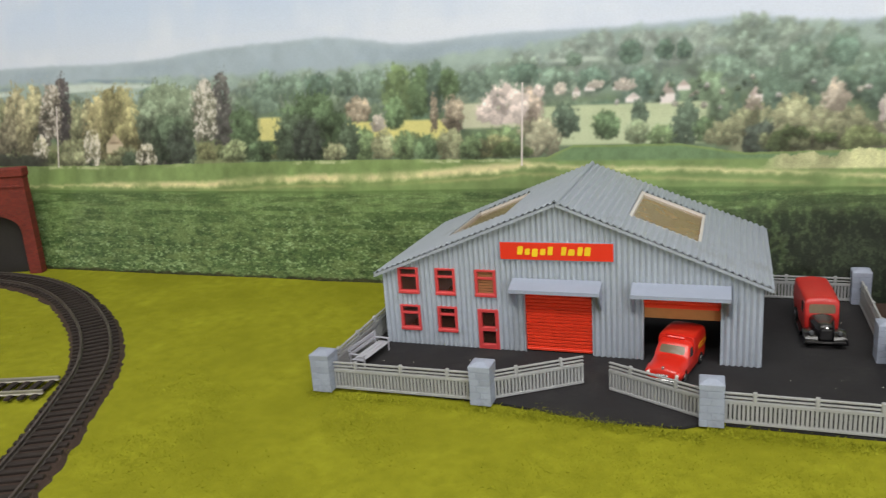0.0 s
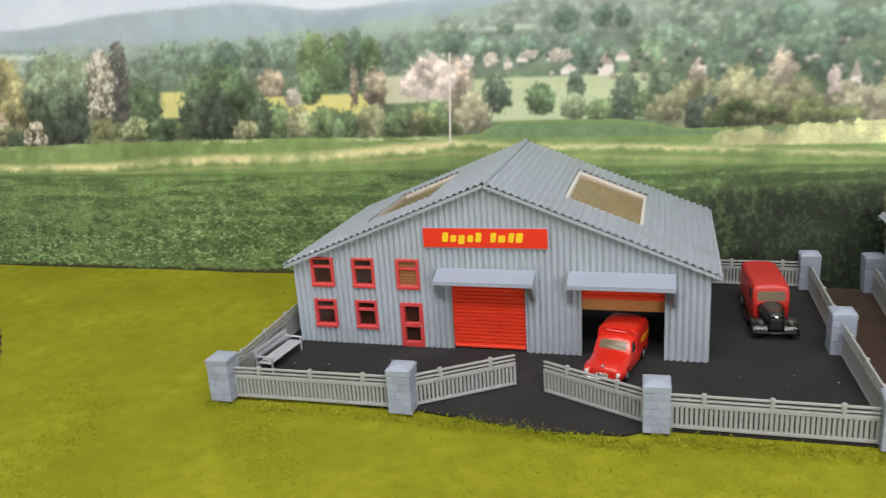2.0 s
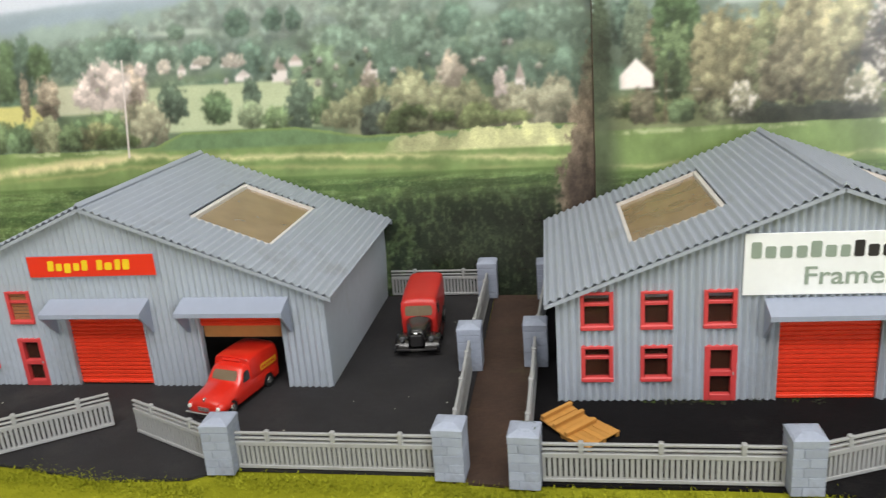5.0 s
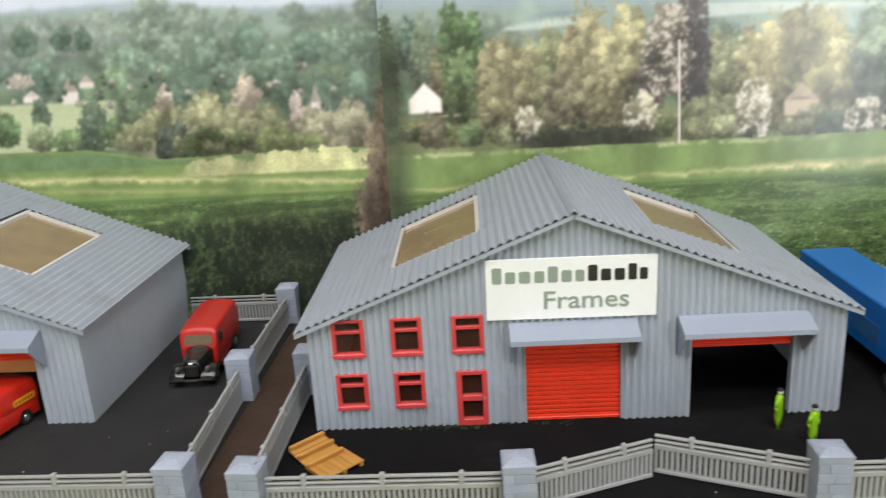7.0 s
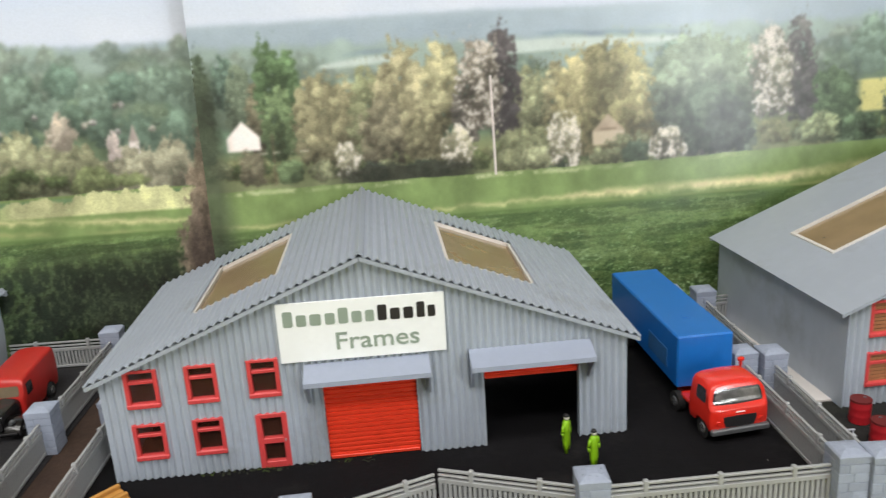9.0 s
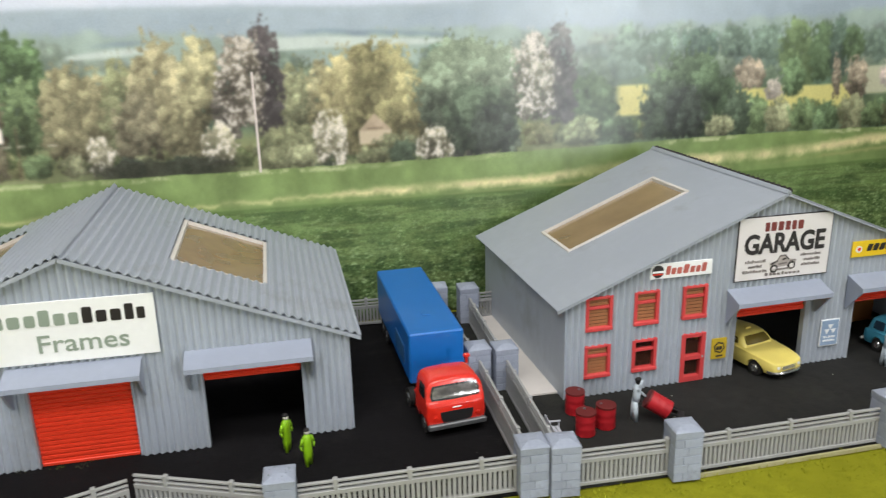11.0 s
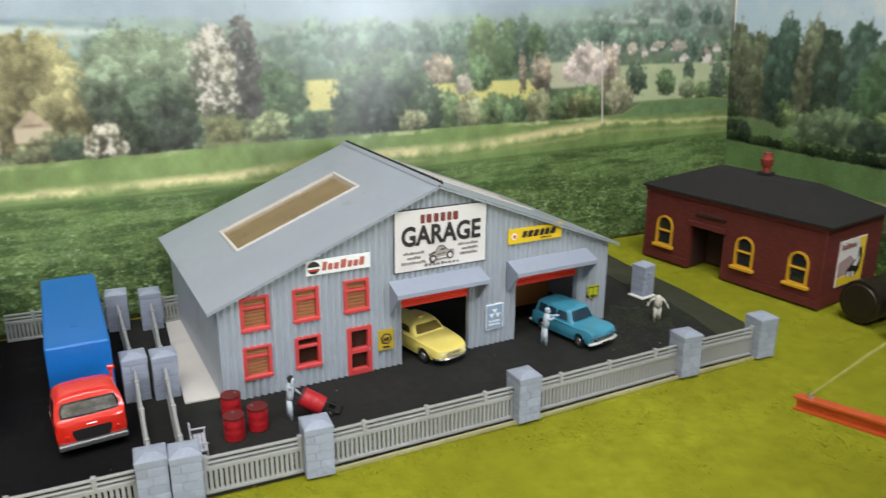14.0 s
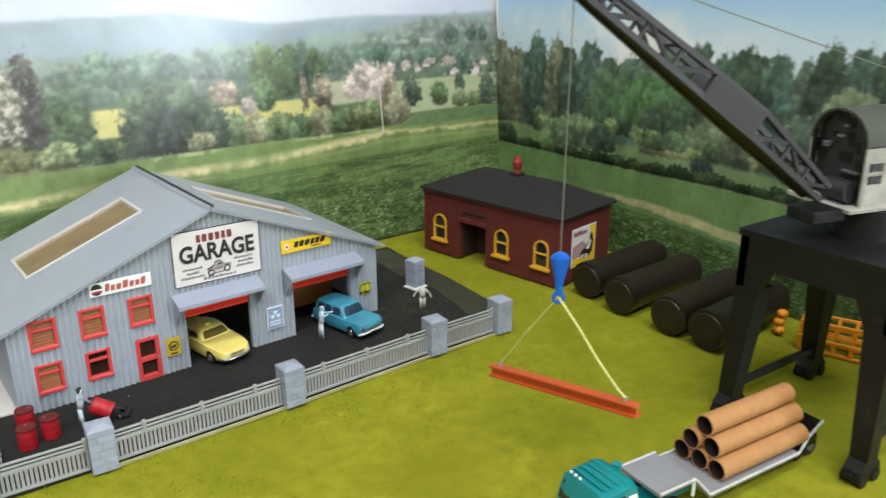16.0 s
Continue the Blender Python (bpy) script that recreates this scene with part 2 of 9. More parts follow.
def words(text, height, x, z, mat, parent, y=0.0, width=None, name="lettering", bold=0.0):
    """Raised lettering in Blender's own font, its lower left corner at x, z, facing -y."""
    cu = bpy.data.curves.new(name, "FONT")
    cu.body, cu.size, cu.extrude, cu.offset, cu.resolution_u = text, 1.0, 0.01, bold, 3
    tmp = bpy.data.objects.new(name, cu)
    scene.collection.objects.link(tmp)
    bpy.context.view_layer.update()
    me = bpy.data.meshes.new_from_object(tmp.evaluated_get(bpy.context.evaluated_depsgraph_get()))
    bpy.data.objects.remove(tmp)
    xs, ys = [v.co.x for v in me.vertices], [v.co.y for v in me.vertices]
    sz = height / (max(ys) - min(ys))
    sx = width / (max(xs) - min(xs)) if width else sz
    x0, y0 = min(xs), min(ys)
    for v in me.vertices:
        v.co = Vector((x + (v.co.x - x0) * sx, y - 0.002 - v.co.z * 0.1, z + (v.co.y - y0) * sz)) * DM
    me.materials.clear()
    me.materials.append(mat)
    ob = new(name, me)
    ob.parent = parent
    return ob
# ---------------------------------------------------------------- the printed backdrop


def lattice(ix, iy, seed):
    h = (ix.astype(np.int64) * 374761393 + iy.astype(np.int64) * 668265263 + seed * 1442695041) & 0x7FFFFFFF
    h = ((h ^ (h >> 13)) * 1274126177) & 0x7FFFFFFF
    return ((h ^ (h >> 16)) & 0xFFFF) / 65535.0


def cloud(x, y, size, octaves=4, seed=0):
    """Smooth noise of 0..1 whose largest blotches are size across."""
    total, weight = 0.0, 0.0
    for o in range(octaves):
        u, v = x / size * 2**o, y / size * 2**o
        iu, iv = np.floor(u), np.floor(v)
        fu, fv = u - iu, v - iv
        fu, fv = fu * fu * (3 - 2 * fu), fv * fv * (3 - 2 * fv)
        a = lattice(iu, iv, seed + o) * (1 - fu) + lattice(iu + 1, iv, seed + o) * fu
        b = lattice(iu, iv + 1, seed + o) * (1 - fu) + lattice(iu + 1, iv + 1, seed + o) * fu
        total, weight = total + (a * (1 - fv) + b * fv) * 0.55**o, weight + 0.55**o
    return total / weight


def step(v, lo, hi):
    s = np.clip((v - lo) / (hi - lo), 0, 1)
    return s * s * (3 - 2 * s)


class Picture:
    """A landscape photograph, drawn layer by layer on a grid of points."""

    def __init__(self, x, z, seed, tall=1.0):
        self.x, self.z, self.seed = x, z, seed
        self.rgb = np.zeros(x.shape + (3,))
        self.grain = np.full(x.shape, 0.06)
        self.n1, self.n2, self.n3 = (cloud(x, z / t, s, 4, seed + k) for s, k, t in ((0.5, 1, 1.0), (0.12, 11, tall), (0.045, 23, tall)))
        self.n4 = cloud(x, z / tall, 0.020, 2, seed + 37)
        self.n5 = cloud(x, z, 0.0115, 2, seed + 51)
        self.xs, self.zs = x[0], z[:, 0]
        self.rnd = random.Random(seed + 5)

    def lay(self, mask, colour, rough=0.0, texture=None, grain=None):
        t = self.n3 if texture is None else texture
        if grain is not None:
            self.grain += (grain - self.grain) * np.clip(mask, 0, 1)
        col = np.array(colour, float) * (1 + rough * (t - 0.5) * 2)[..., None]
        self.rgb += (col - self.rgb) * np.clip(mask, 0, 1)[..., None]

    def soften(self, passes, above=-9.0):
        """Blurs the picture a little above a height, as a print of a photograph is."""
        for _ in range(passes):
            b = self.rgb
            b = 0.5 * b + 0.25 * (np.roll(b, 1, 0) + np.roll(b, -1, 0))
            b = 0.5 * b + 0.25 * (np.roll(b, 1, 1) + np.roll(b, -1, 1))
            k = step(self.z, above, above + 0.05)[..., None]
            k[:2], k[-2:], k[:, :2], k[:, -2:] = 0, 0, 0, 0
            self.rgb = self.rgb * (1 - k) + b * k

    def tree(self, cx, base, w, h, colour, flecks=None, columns=False, blobs=None, soft=1.0, edge=1.0):
        """A printed tree: overlapping clumps of leaves, each lit from above with dark gaps below, and a ragged edge."""
        rnd = self.rnd
        n = blobs or int(max(14, min(64, 20 * h / w + 80 * w)))
        spots = []
        for _ in range(n):
            u = rnd.random() ** 0.85
            taper = math.sin(math.pi * min(0.97, 0.20 + u * 0.72)) ** (0.45 if columns else 0.60)
            r = min(w, h) * (rnd.uniform(0.08, 0.21) if n > 4 else rnd.uniform(0.25, 0.4)) * (1 - 0.25 * u)
            spots.append((cx + rnd.uniform(-1, 1) * max(0.0, w / 2 * taper - r * 0.7), base + r * 0.6 + u * max(0.0, h - r * 1.6), r, rnd.uniform(0.85, 1.15)))
        spots.sort(key=lambda q: -q[1])
        i0, i1 = np.searchsorted(self.xs, (cx - w * 0.75, cx + w * 0.75))
        j0, j1 = np.searchsorted(self.zs, (base - 0.03, base + h * 1.15))
        if i1 - i0 < 2 or j1 - j0 < 2:
            return
        sl = np.s_[j0:j1, i0:i1]
        x, z, n2, n3, n4, n5 = self.x[sl], self.z[sl], self.n2[sl], self.n3[sl], self.n4[sl], self.n5[sl]
        body = 1 - np.sqrt(((x - cx) / (w * 0.46)) ** 2 + ((z - base - h * 0.47) / (h * 0.50)) ** 2)
        field, lit, tone = np.minimum(body, 0.35), np.full(x.shape, -0.75), np.full(x.shape, 0.92)
        for bx, bz, r, k in spots:
            dx, dz = (x - bx) / r, (z - bz) / r
            f = 1 - np.sqrt(dx * dx + dz * dz * 1.3) + 0.6 * (n3 - 0.5) + 0.45 * (n4 - 0.5)
            near = f > np.minimum(field, 0.30)
            lit = np.where(near, np.clip(0.9 * dz - 0.45 * dx, -1, 1), lit)
            tone = np.where(near, k, tone)
            field = np.maximum(field, f)
        field = field + edge * (0.75 * (n4 - 0.5) + 0.45 * (n2 - 0.5) + 0.5 * (n5 - 0.5))
        mask = step(field, -0.10, 0.14) * step(z - base + 0.03 * (n3 - 0.5), -0.012, 0.012)
        up = (z - base) / h
        shade = tone * (0.95 + soft * (0.10 * lit + 0.64 * (np.minimum(up, 0.75) - 0.48) + 0.42 * (n3 - 0.5) + 0.22 * (n4 - 0.5) + 0.15 * (n5 - 0.5) + 0.95 * (n2 - 0.5)))
        col = np.array(colour, float) * np.clip(shade, 0.42, 1.45)[..., None]
        if flecks is not None:
            f = step(0.45 * n3 + 0.55 * n4 + 0.6 * (n5 - 0.5) + 0.10 * lit, 0.42, 0.66)[..., None] * 0.84
            col = col * (1 - f) + np.array(flecks, float) * f
        self.rgb[sl] += (col - self.rgb[sl]) * mask[..., None]
        self.grain[sl] += (0.22 * soft - self.grain[sl]) * mask


GREENS = ((74, 100, 74), (84, 108, 78), (70, 94, 74), (92, 112, 82), (88, 106, 82))
# printing inks of the leaves
INKS = {"hz": (132, 154, 138), "hz2": (112, 138, 120), "hz3": (94, 122, 106), "dk2": (82, 106, 90), "mid": (108, 134, 104), "gr": (98, 122, 80), "gr2": (84, 110, 74), "gr3": (102, 119, 96),
        "gr4": (76, 104, 66), "gn": (92, 132, 74), "dk": (66, 88, 60), "dk3": (60, 76, 58), "bk": (50, 60, 52), "bk2": (68, 86, 70), "bk3": (78, 74, 68), "lg": (122, 140, 104), "lg2": (142, 158, 112)}
INKS.update({"lo": (132, 138, 102), "od": (112, 118, 84), "ol": (144, 141, 96), "yl": (152, 147, 104), "yl2": (142, 140, 104), "tn": (132, 136, 102), "tn2": (144, 144, 116), "tn3": (142, 138, 104), "tp": (134, 134, 110),
             "rd": (154, 143, 122), "brn": (104, 100, 78), "brn2": (130, 127, 94), "pu": (102, 102, 98), "pt": (164, 152, 136), "pk": (218, 206, 196), "pk2": (176, 167, 148), "wb": (206, 200, 184)})
INKS = {k: tuple(0.76 * a + 0.24 * b for a, b in zip(c, (120, 128, 108))) for k, c in INKS.items()}
# trees of the photograph: middle, foot, width, height, ink
FAR_TREES = (
    (0.52, 1.42, 0.32, 0.19, "hz"), (0.77, 1.38, 0.24, 0.14, "hz2"), (0.9, 1.5, 0.12, 0.1, "hz2"), (1.04, 1.35, 0.24, 0.15, "hz2"), (1.28, 1.5, 0.17, 0.16, "hz3"),
    (1.5, 1.52, 0.14, 0.13, "hz3"), (1.62, 1.51, 0.1, 0.13, "hz3"), (1.79, 1.29, 0.2, 0.21, "hz"), (1.98, 1.49, 0.13, 0.18, "hz"), (2.13, 1.43, 0.16, 0.18, "hz"),
    (2.32, 1.35, 0.26, 0.22, "hz2"), (2.55, 1.42, 0.19, 0.19, "hz3"), (2.73, 1.33, 0.22, 0.18, "hz2"), (2.88, 1.38, 0.19, 0.17, "hz3"), (3.05, 1.37, 0.22, 0.21, "hz2"),
    (3.2, 1.3, 0.18, 0.25, "hz2"), (1.89, 1.38, 0.23, 0.15, "hz2"), (1.35, 1.28, 0.19, 0.19, "hz3"), (1.55, 1.26, 0.2, 0.17, "hz2"), (2.44, 1.26, 0.26, 0.17, "hz2"),)
FAR_TREES_B = (
    (2.05, 1.31, 0.2, 0.12, "hz2"), (2.17, 1.15, 0.23, 0.26, "dk2"), (2.29, 1.11, 0.23, 0.23, "dk2"), (2.6, 1.22, 0.19, 0.17, "dk2"), (2.75, 1.15, 0.22, 0.21, "dk2"),
    (2.94, 1.05, 0.25, 0.28, "dk2"), (3.14, 0.99, 0.25, 0.34, "dk2"), (1.75, 1.09, 0.32, 0.34, "mid"), (-1.53, 1.27, 0.29, 0.31, "hz2"), (-1.31, 1.35, 0.29, 0.21, "hz2"),
    (-1.07, 1.36, 0.28, 0.2, "hz3"), (-0.84, 1.37, 0.23, 0.2, "hz2"), (-0.61, 1.35, 0.27, 0.21, "hz2"), (0.14, 1.34, 0.29, 0.17, "hz2"), (0.36, 1.37, 0.28, 0.17, "hz2"),
    (0.56, 1.4, 0.24, 0.15, "hz3"), (0.79, 1.35, 0.27, 0.16, "hz2"), (1.02, 1.33, 0.22, 0.16, "hz3"), (-0.4, 1.16, 0.27, 0.44, "gr"), (-0.22, 1.2, 0.24, 0.38, "gr2"),)
FAR_TREES_C = (
    (-0.11, 1.23, 0.15, 0.36, "dk2"), (-0.01, 1.31, 0.17, 0.23, "gr2"),)
MIDDLE_TREES = (
    (0.6, 1.08, 0.2, 0.3, "pt"), (0.84, 1.03, 0.2, 0.23, "bk2"), (1.12, 1.01, 0.19, 0.2, "gr2"), (1.34, 1.09, 0.11, 0.18, "bk2"), (1.33, 0.98, 0.17, 0.16, "lg"),
    (1.5, 0.97, 0.21, 0.13, "gr"), (1.65, 0.97, 0.19, 0.28, "bk2"), (1.76, 0.98, 0.15, 0.17, "gr2"), (1.87, 0.96, 0.25, 0.16, "lo"), (2.04, 1, 0.28, 0.24, "lo"),
    (2.29, 0.95, 0.31, 0.27, "tn"), (2.5, 0.96, 0.33, 0.25, "tp"), (2.11, 0.88, 0.26, 0.23, "bk"), (2.33, 0.92, 0.23, 0.16, "od"), (2.69, 0.92, 0.22, 0.19, "tn"),
    (2.88, 0.92, 0.21, 0.19, "tp"), (0.64, 0.9, 0.35, 0.27, "tn2"), (0.39, 0.89, 0.37, 0.23, "gr"), (0.24, 0.9, 0.19, 0.19, "gr2"), (-0.74, 1.18, 0.25, 0.19, "rd"),)
MIDDLE_TREES_B = (
    (-0.43, 1.12, 0.17, 0.24, "gr2"), (-0.12, 1.09, 0.07, 0.3, "rd"), (0.03, 1.09, 0.18, 0.25, "rd"), (2.29, 0.93, 0.26, 0.34, "tn"), (2.55, 0.93, 0.32, 0.29, "tn"),
    (2.87, 0.9, 0.35, 0.26, "tp"), (2.42, 0.92, 0.26, 0.17, "od"), (2.08, 0.88, 0.21, 0.21, "bk"), (3.1, 0.86, 0.25, 0.33, "tp"),)
HEDGE_TREES = (
    (-0.69, 0.89, 0.22, 0.26, "gr"), (-0.52, 0.9, 0.22, 0.21, "lo"), (-0.35, 0.89, 0.2, 0.22, "gr"), (-0.18, 0.89, 0.2, 0.19, "gr2"), (0.01, 0.88, 0.23, 0.24, "lo"),
    (0.16, 0.89, 0.18, 0.18, "gr"), (-3.51, 0.91, 0.36, 0.22, "od"), (-3.19, 0.9, 0.29, 0.18, "gr"), (-3.16, 0.93, 0.4, 0.56, "yl"), (-2.99, 0.95, 0.42, 0.59, "ol"),
    (-2.82, 0.93, 0.28, 0.47, "ol"), (-2.54, 1.05, 0.56, 0.51, "gr3"), (-2.66, 1.04, 0.27, 0.39, "gr3"), (-2.47, 0.89, 0.5, 0.4, "dk3"), (-2.36, 0.89, 0.27, 0.3, "bk"),
    (-1.79, 0.92, 0.39, 0.41, "dk"), (-1.86, 0.91, 0.22, 0.27, "dk"), (-1.87, 0.9, 0.31, 0.19, "lg2"), (-1.59, 0.9, 0.24, 0.17, "dk"),)
OAK = (
    (-1.14, 0.93, 0.56, 0.5, "dk"), (-1.27, 0.91, 0.4, 0.36, "dk3"), (-0.99, 0.9, 0.39, 0.44, "dk"), (-1.17, 0.9, 0.29, 0.33, "bk"), (-0.82, 0.89, 0.2, 0.3, "dk3"),
    (-0.94, 0.89, 0.2, 0.15, "lo"),)
LANE_TREES = (
    (-5.17, 1.03, 0.12, 0.59, "dk3"), (-5.05, 1.31, 0.16, 0.28, "hz3"), (-4.98, 1.13, 0.17, 0.42, "gr3"), (-4.9, 1.06, 0.14, 0.4, "brn"), (-4.82, 1.18, 0.18, 0.48, "gr4"),
    (-4.73, 1.14, 0.14, 0.47, "gr4"), (-4.8, 1.03, 0.2, 0.41, "gr"), (-4.59, 0.98, 0.29, 0.5, "brn2"), (-4.46, 0.97, 0.27, 0.47, "brn2"), (-4.32, 0.99, 0.24, 0.5, "od"),
    (-4.15, 0.99, 0.33, 0.6, "tn3"), (-4.25, 0.95, 0.27, 0.39, "brn"), (-4.04, 0.96, 0.27, 0.5, "tn3"), (-3.93, 1.11, 0.24, 0.5, "yl2"), (-4.04, 0.93, 0.21, 0.33, "brn2"),
    (-3.83, 1.03, 0.15, 0.33, "bk3"), (-3.44, 0.96, 0.27, 0.29, "yl"), (-3.29, 0.97, 0.2, 0.45, "yl2"), (-3.41, 1.19, 0.18, 0.27, "gr3"), (-3.54, 0.98, 0.14, 0.45, "tn"),)
LANE_TREES_B = (
    (-3.47, 1.06, 0.19, 0.39, "lo"), (-3.32, 1.02, 0.17, 0.45, "yl2"), (-3.09, 1.08, 0.25, 0.46, "ol"), (-3.18, 1.04, 0.13, 0.41, "yl2"), (-2.95, 0.93, 0.18, 0.48, "lo"),
    (-2.97, 0.9, 0.17, 0.36, "od"), (-2.49, 1.04, 0.41, 0.52, "gr3"), (-2.68, 1.1, 0.22, 0.42, "hz3"), (-2.3, 1.03, 0.2, 0.48, "gr3"), (-2.79, 0.92, 0.18, 0.28, "gr3"),
    (-2.44, 0.86, 0.3, 0.43, "pu"), (-2.57, 0.87, 0.19, 0.26, "pu"), (-2.28, 0.85, 0.16, 0.28, "gr3"),)
BUSHES = (
    (-5.12, 0.96, 0.14, 0.11, "od"), (-4.96, 0.92, 0.14, 0.18, "brn"), (-4.76, 0.92, 0.18, 0.13, "gr"), (-4.61, 0.91, 0.15, 0.12, "lo"), (-4.25, 0.9, 0.21, 0.11, "od"),
    (-4.09, 0.89, 0.18, 0.1, "dk3"), (-4.34, 0.89, 0.18, 0.11, "bk"), (-3.98, 0.89, 0.15, 0.08, "bk"), (-3.6, 0.86, 0.19, 0.15, "od"), (-3.42, 0.87, 0.25, 0.15, "lo"),
    (-3.3, 0.86, 0.16, 0.12, "dk3"), (-3.06, 0.88, 0.22, 0.1, "od"), (-2.89, 0.87, 0.19, 0.14, "dk3"), (-2.76, 0.86, 0.16, 0.11, "gr"),)
BLOSSOM = (
    (0.41, 1.13, 0.34, 0.28, "pk"), (0.28, 1.15, 0.16, 0.15, "pk"), (-0.57, 1.1, 0.13, 0.14, "wb"), (2.52, 1.15, 0.17, 0.19, "pk2"), (2.79, 1.08, 0.08, 0.17, "pk"),
    (2.05, 1.17, 0.12, 0.1, "pk2"), (0.66, 1.31, 0.09, 0.09, "pk"), (1.24, 1.33, 0.16, 0.08, "wb"), (1.05, 1.35, 0.11, 0.06, "wb"), (0.81, 1.32, 0.09, 0.09, "wb"),)
WHITE_BUSHES = (
    (-4.46, 0.9, 0.15, 0.21, "wb"), (-3.88, 0.92, 0.18, 0.24, "wb"), (-3.26, 0.87, 0.11, 0.29, "wb"), (-2.74, 0.89, 0.17, 0.16, "wb"), (-3.33, 0.9, 0.12, 0.29, "wb"),
    (-2.71, 0.88, 0.22, 0.19, "wb"),)
WOOD_TREES = (
    (-1.54, 0.76, 0.35, 0.78, "tn3"), (-1.31, 0.78, 0.31, 0.7, "brn2"), (-1.08, 0.8, 0.36, 0.79, "dk2"), (-0.84, 0.83, 0.3, 0.74, "tn3"), (-0.7, 0.84, 0.26, 0.68, "dk3"),
    (-0.45, 0.86, 0.34, 0.72, "dk2"), (-0.24, 0.89, 0.35, 0.6, "gr3"), (-0.04, 0.9, 0.33, 0.59, "dk2"), (0.12, 0.92, 0.32, 0.61, "gr3"), (0.33, 0.94, 0.35, 0.65, "dk2"),
    (0.54, 0.97, 0.32, 0.65, "dk3"), (0.75, 0.98, 0.26, 0.59, "dk2"), (0.92, 1.01, 0.37, 0.6, "dk3"), (1.13, 1.06, 0.27, 0.53, "dk2"), (1.33, 1.1, 0.21, 0.47, "gr3"),
    (1.44, 1.11, 0.27, 0.55, "dk3"), (1.63, 1.18, 0.25, 0.48, "dk2"), (1.77, 1.2, 0.18, 0.45, "dk3"), (-0.18, 0.9, 0.57, 0.5, "gr4"), (-0.33, 0.85, 0.36, 0.41, "gr4"),)
WOOD_TREES_B = (
    (0.12, 0.91, 0.47, 0.47, "gn"), (0.38, 0.94, 0.39, 0.43, "gr4"), (0.23, 0.9, 0.36, 0.26, "dk3"), (0.65, 0.83, 0.41, 0.32, "lo"), (0.9, 0.84, 0.38, 0.4, "tn"),
    (1.62, 1.08, 0.39, 0.37, "lo"), (1.36, 0.96, 0.36, 0.3, "gr3"), (-0.57, 0.74, 0.61, 0.28, "lo"), (-0.8, 0.73, 0.27, 0.23, "lo"), (-0.3, 0.75, 0.32, 0.21, "dk3"),
    (-1.46, 0.67, 0.32, 0.15, "dk3"), (0.39, 0.87, 0.24, 0.15, "gr"), (0.64, 0.75, 0.21, 0.12, "bk"),)
WOOD_TOP = ((-1.69, -1.02, -0.26, 0.49, 1.19, 1.55), (1.514, 1.587, 1.494, 1.619, 1.58, 1.661))
HEDGE_LINE = ((-1.67, -0.69, 0.2, 0.92, 1.32), (0.652, 0.67, 0.688, 0.714, 0.704))


def hazed(c, k, air=(156, 170, 162)):
    return [a * (1 - k) + b * k for a, b in zip(c, air)]


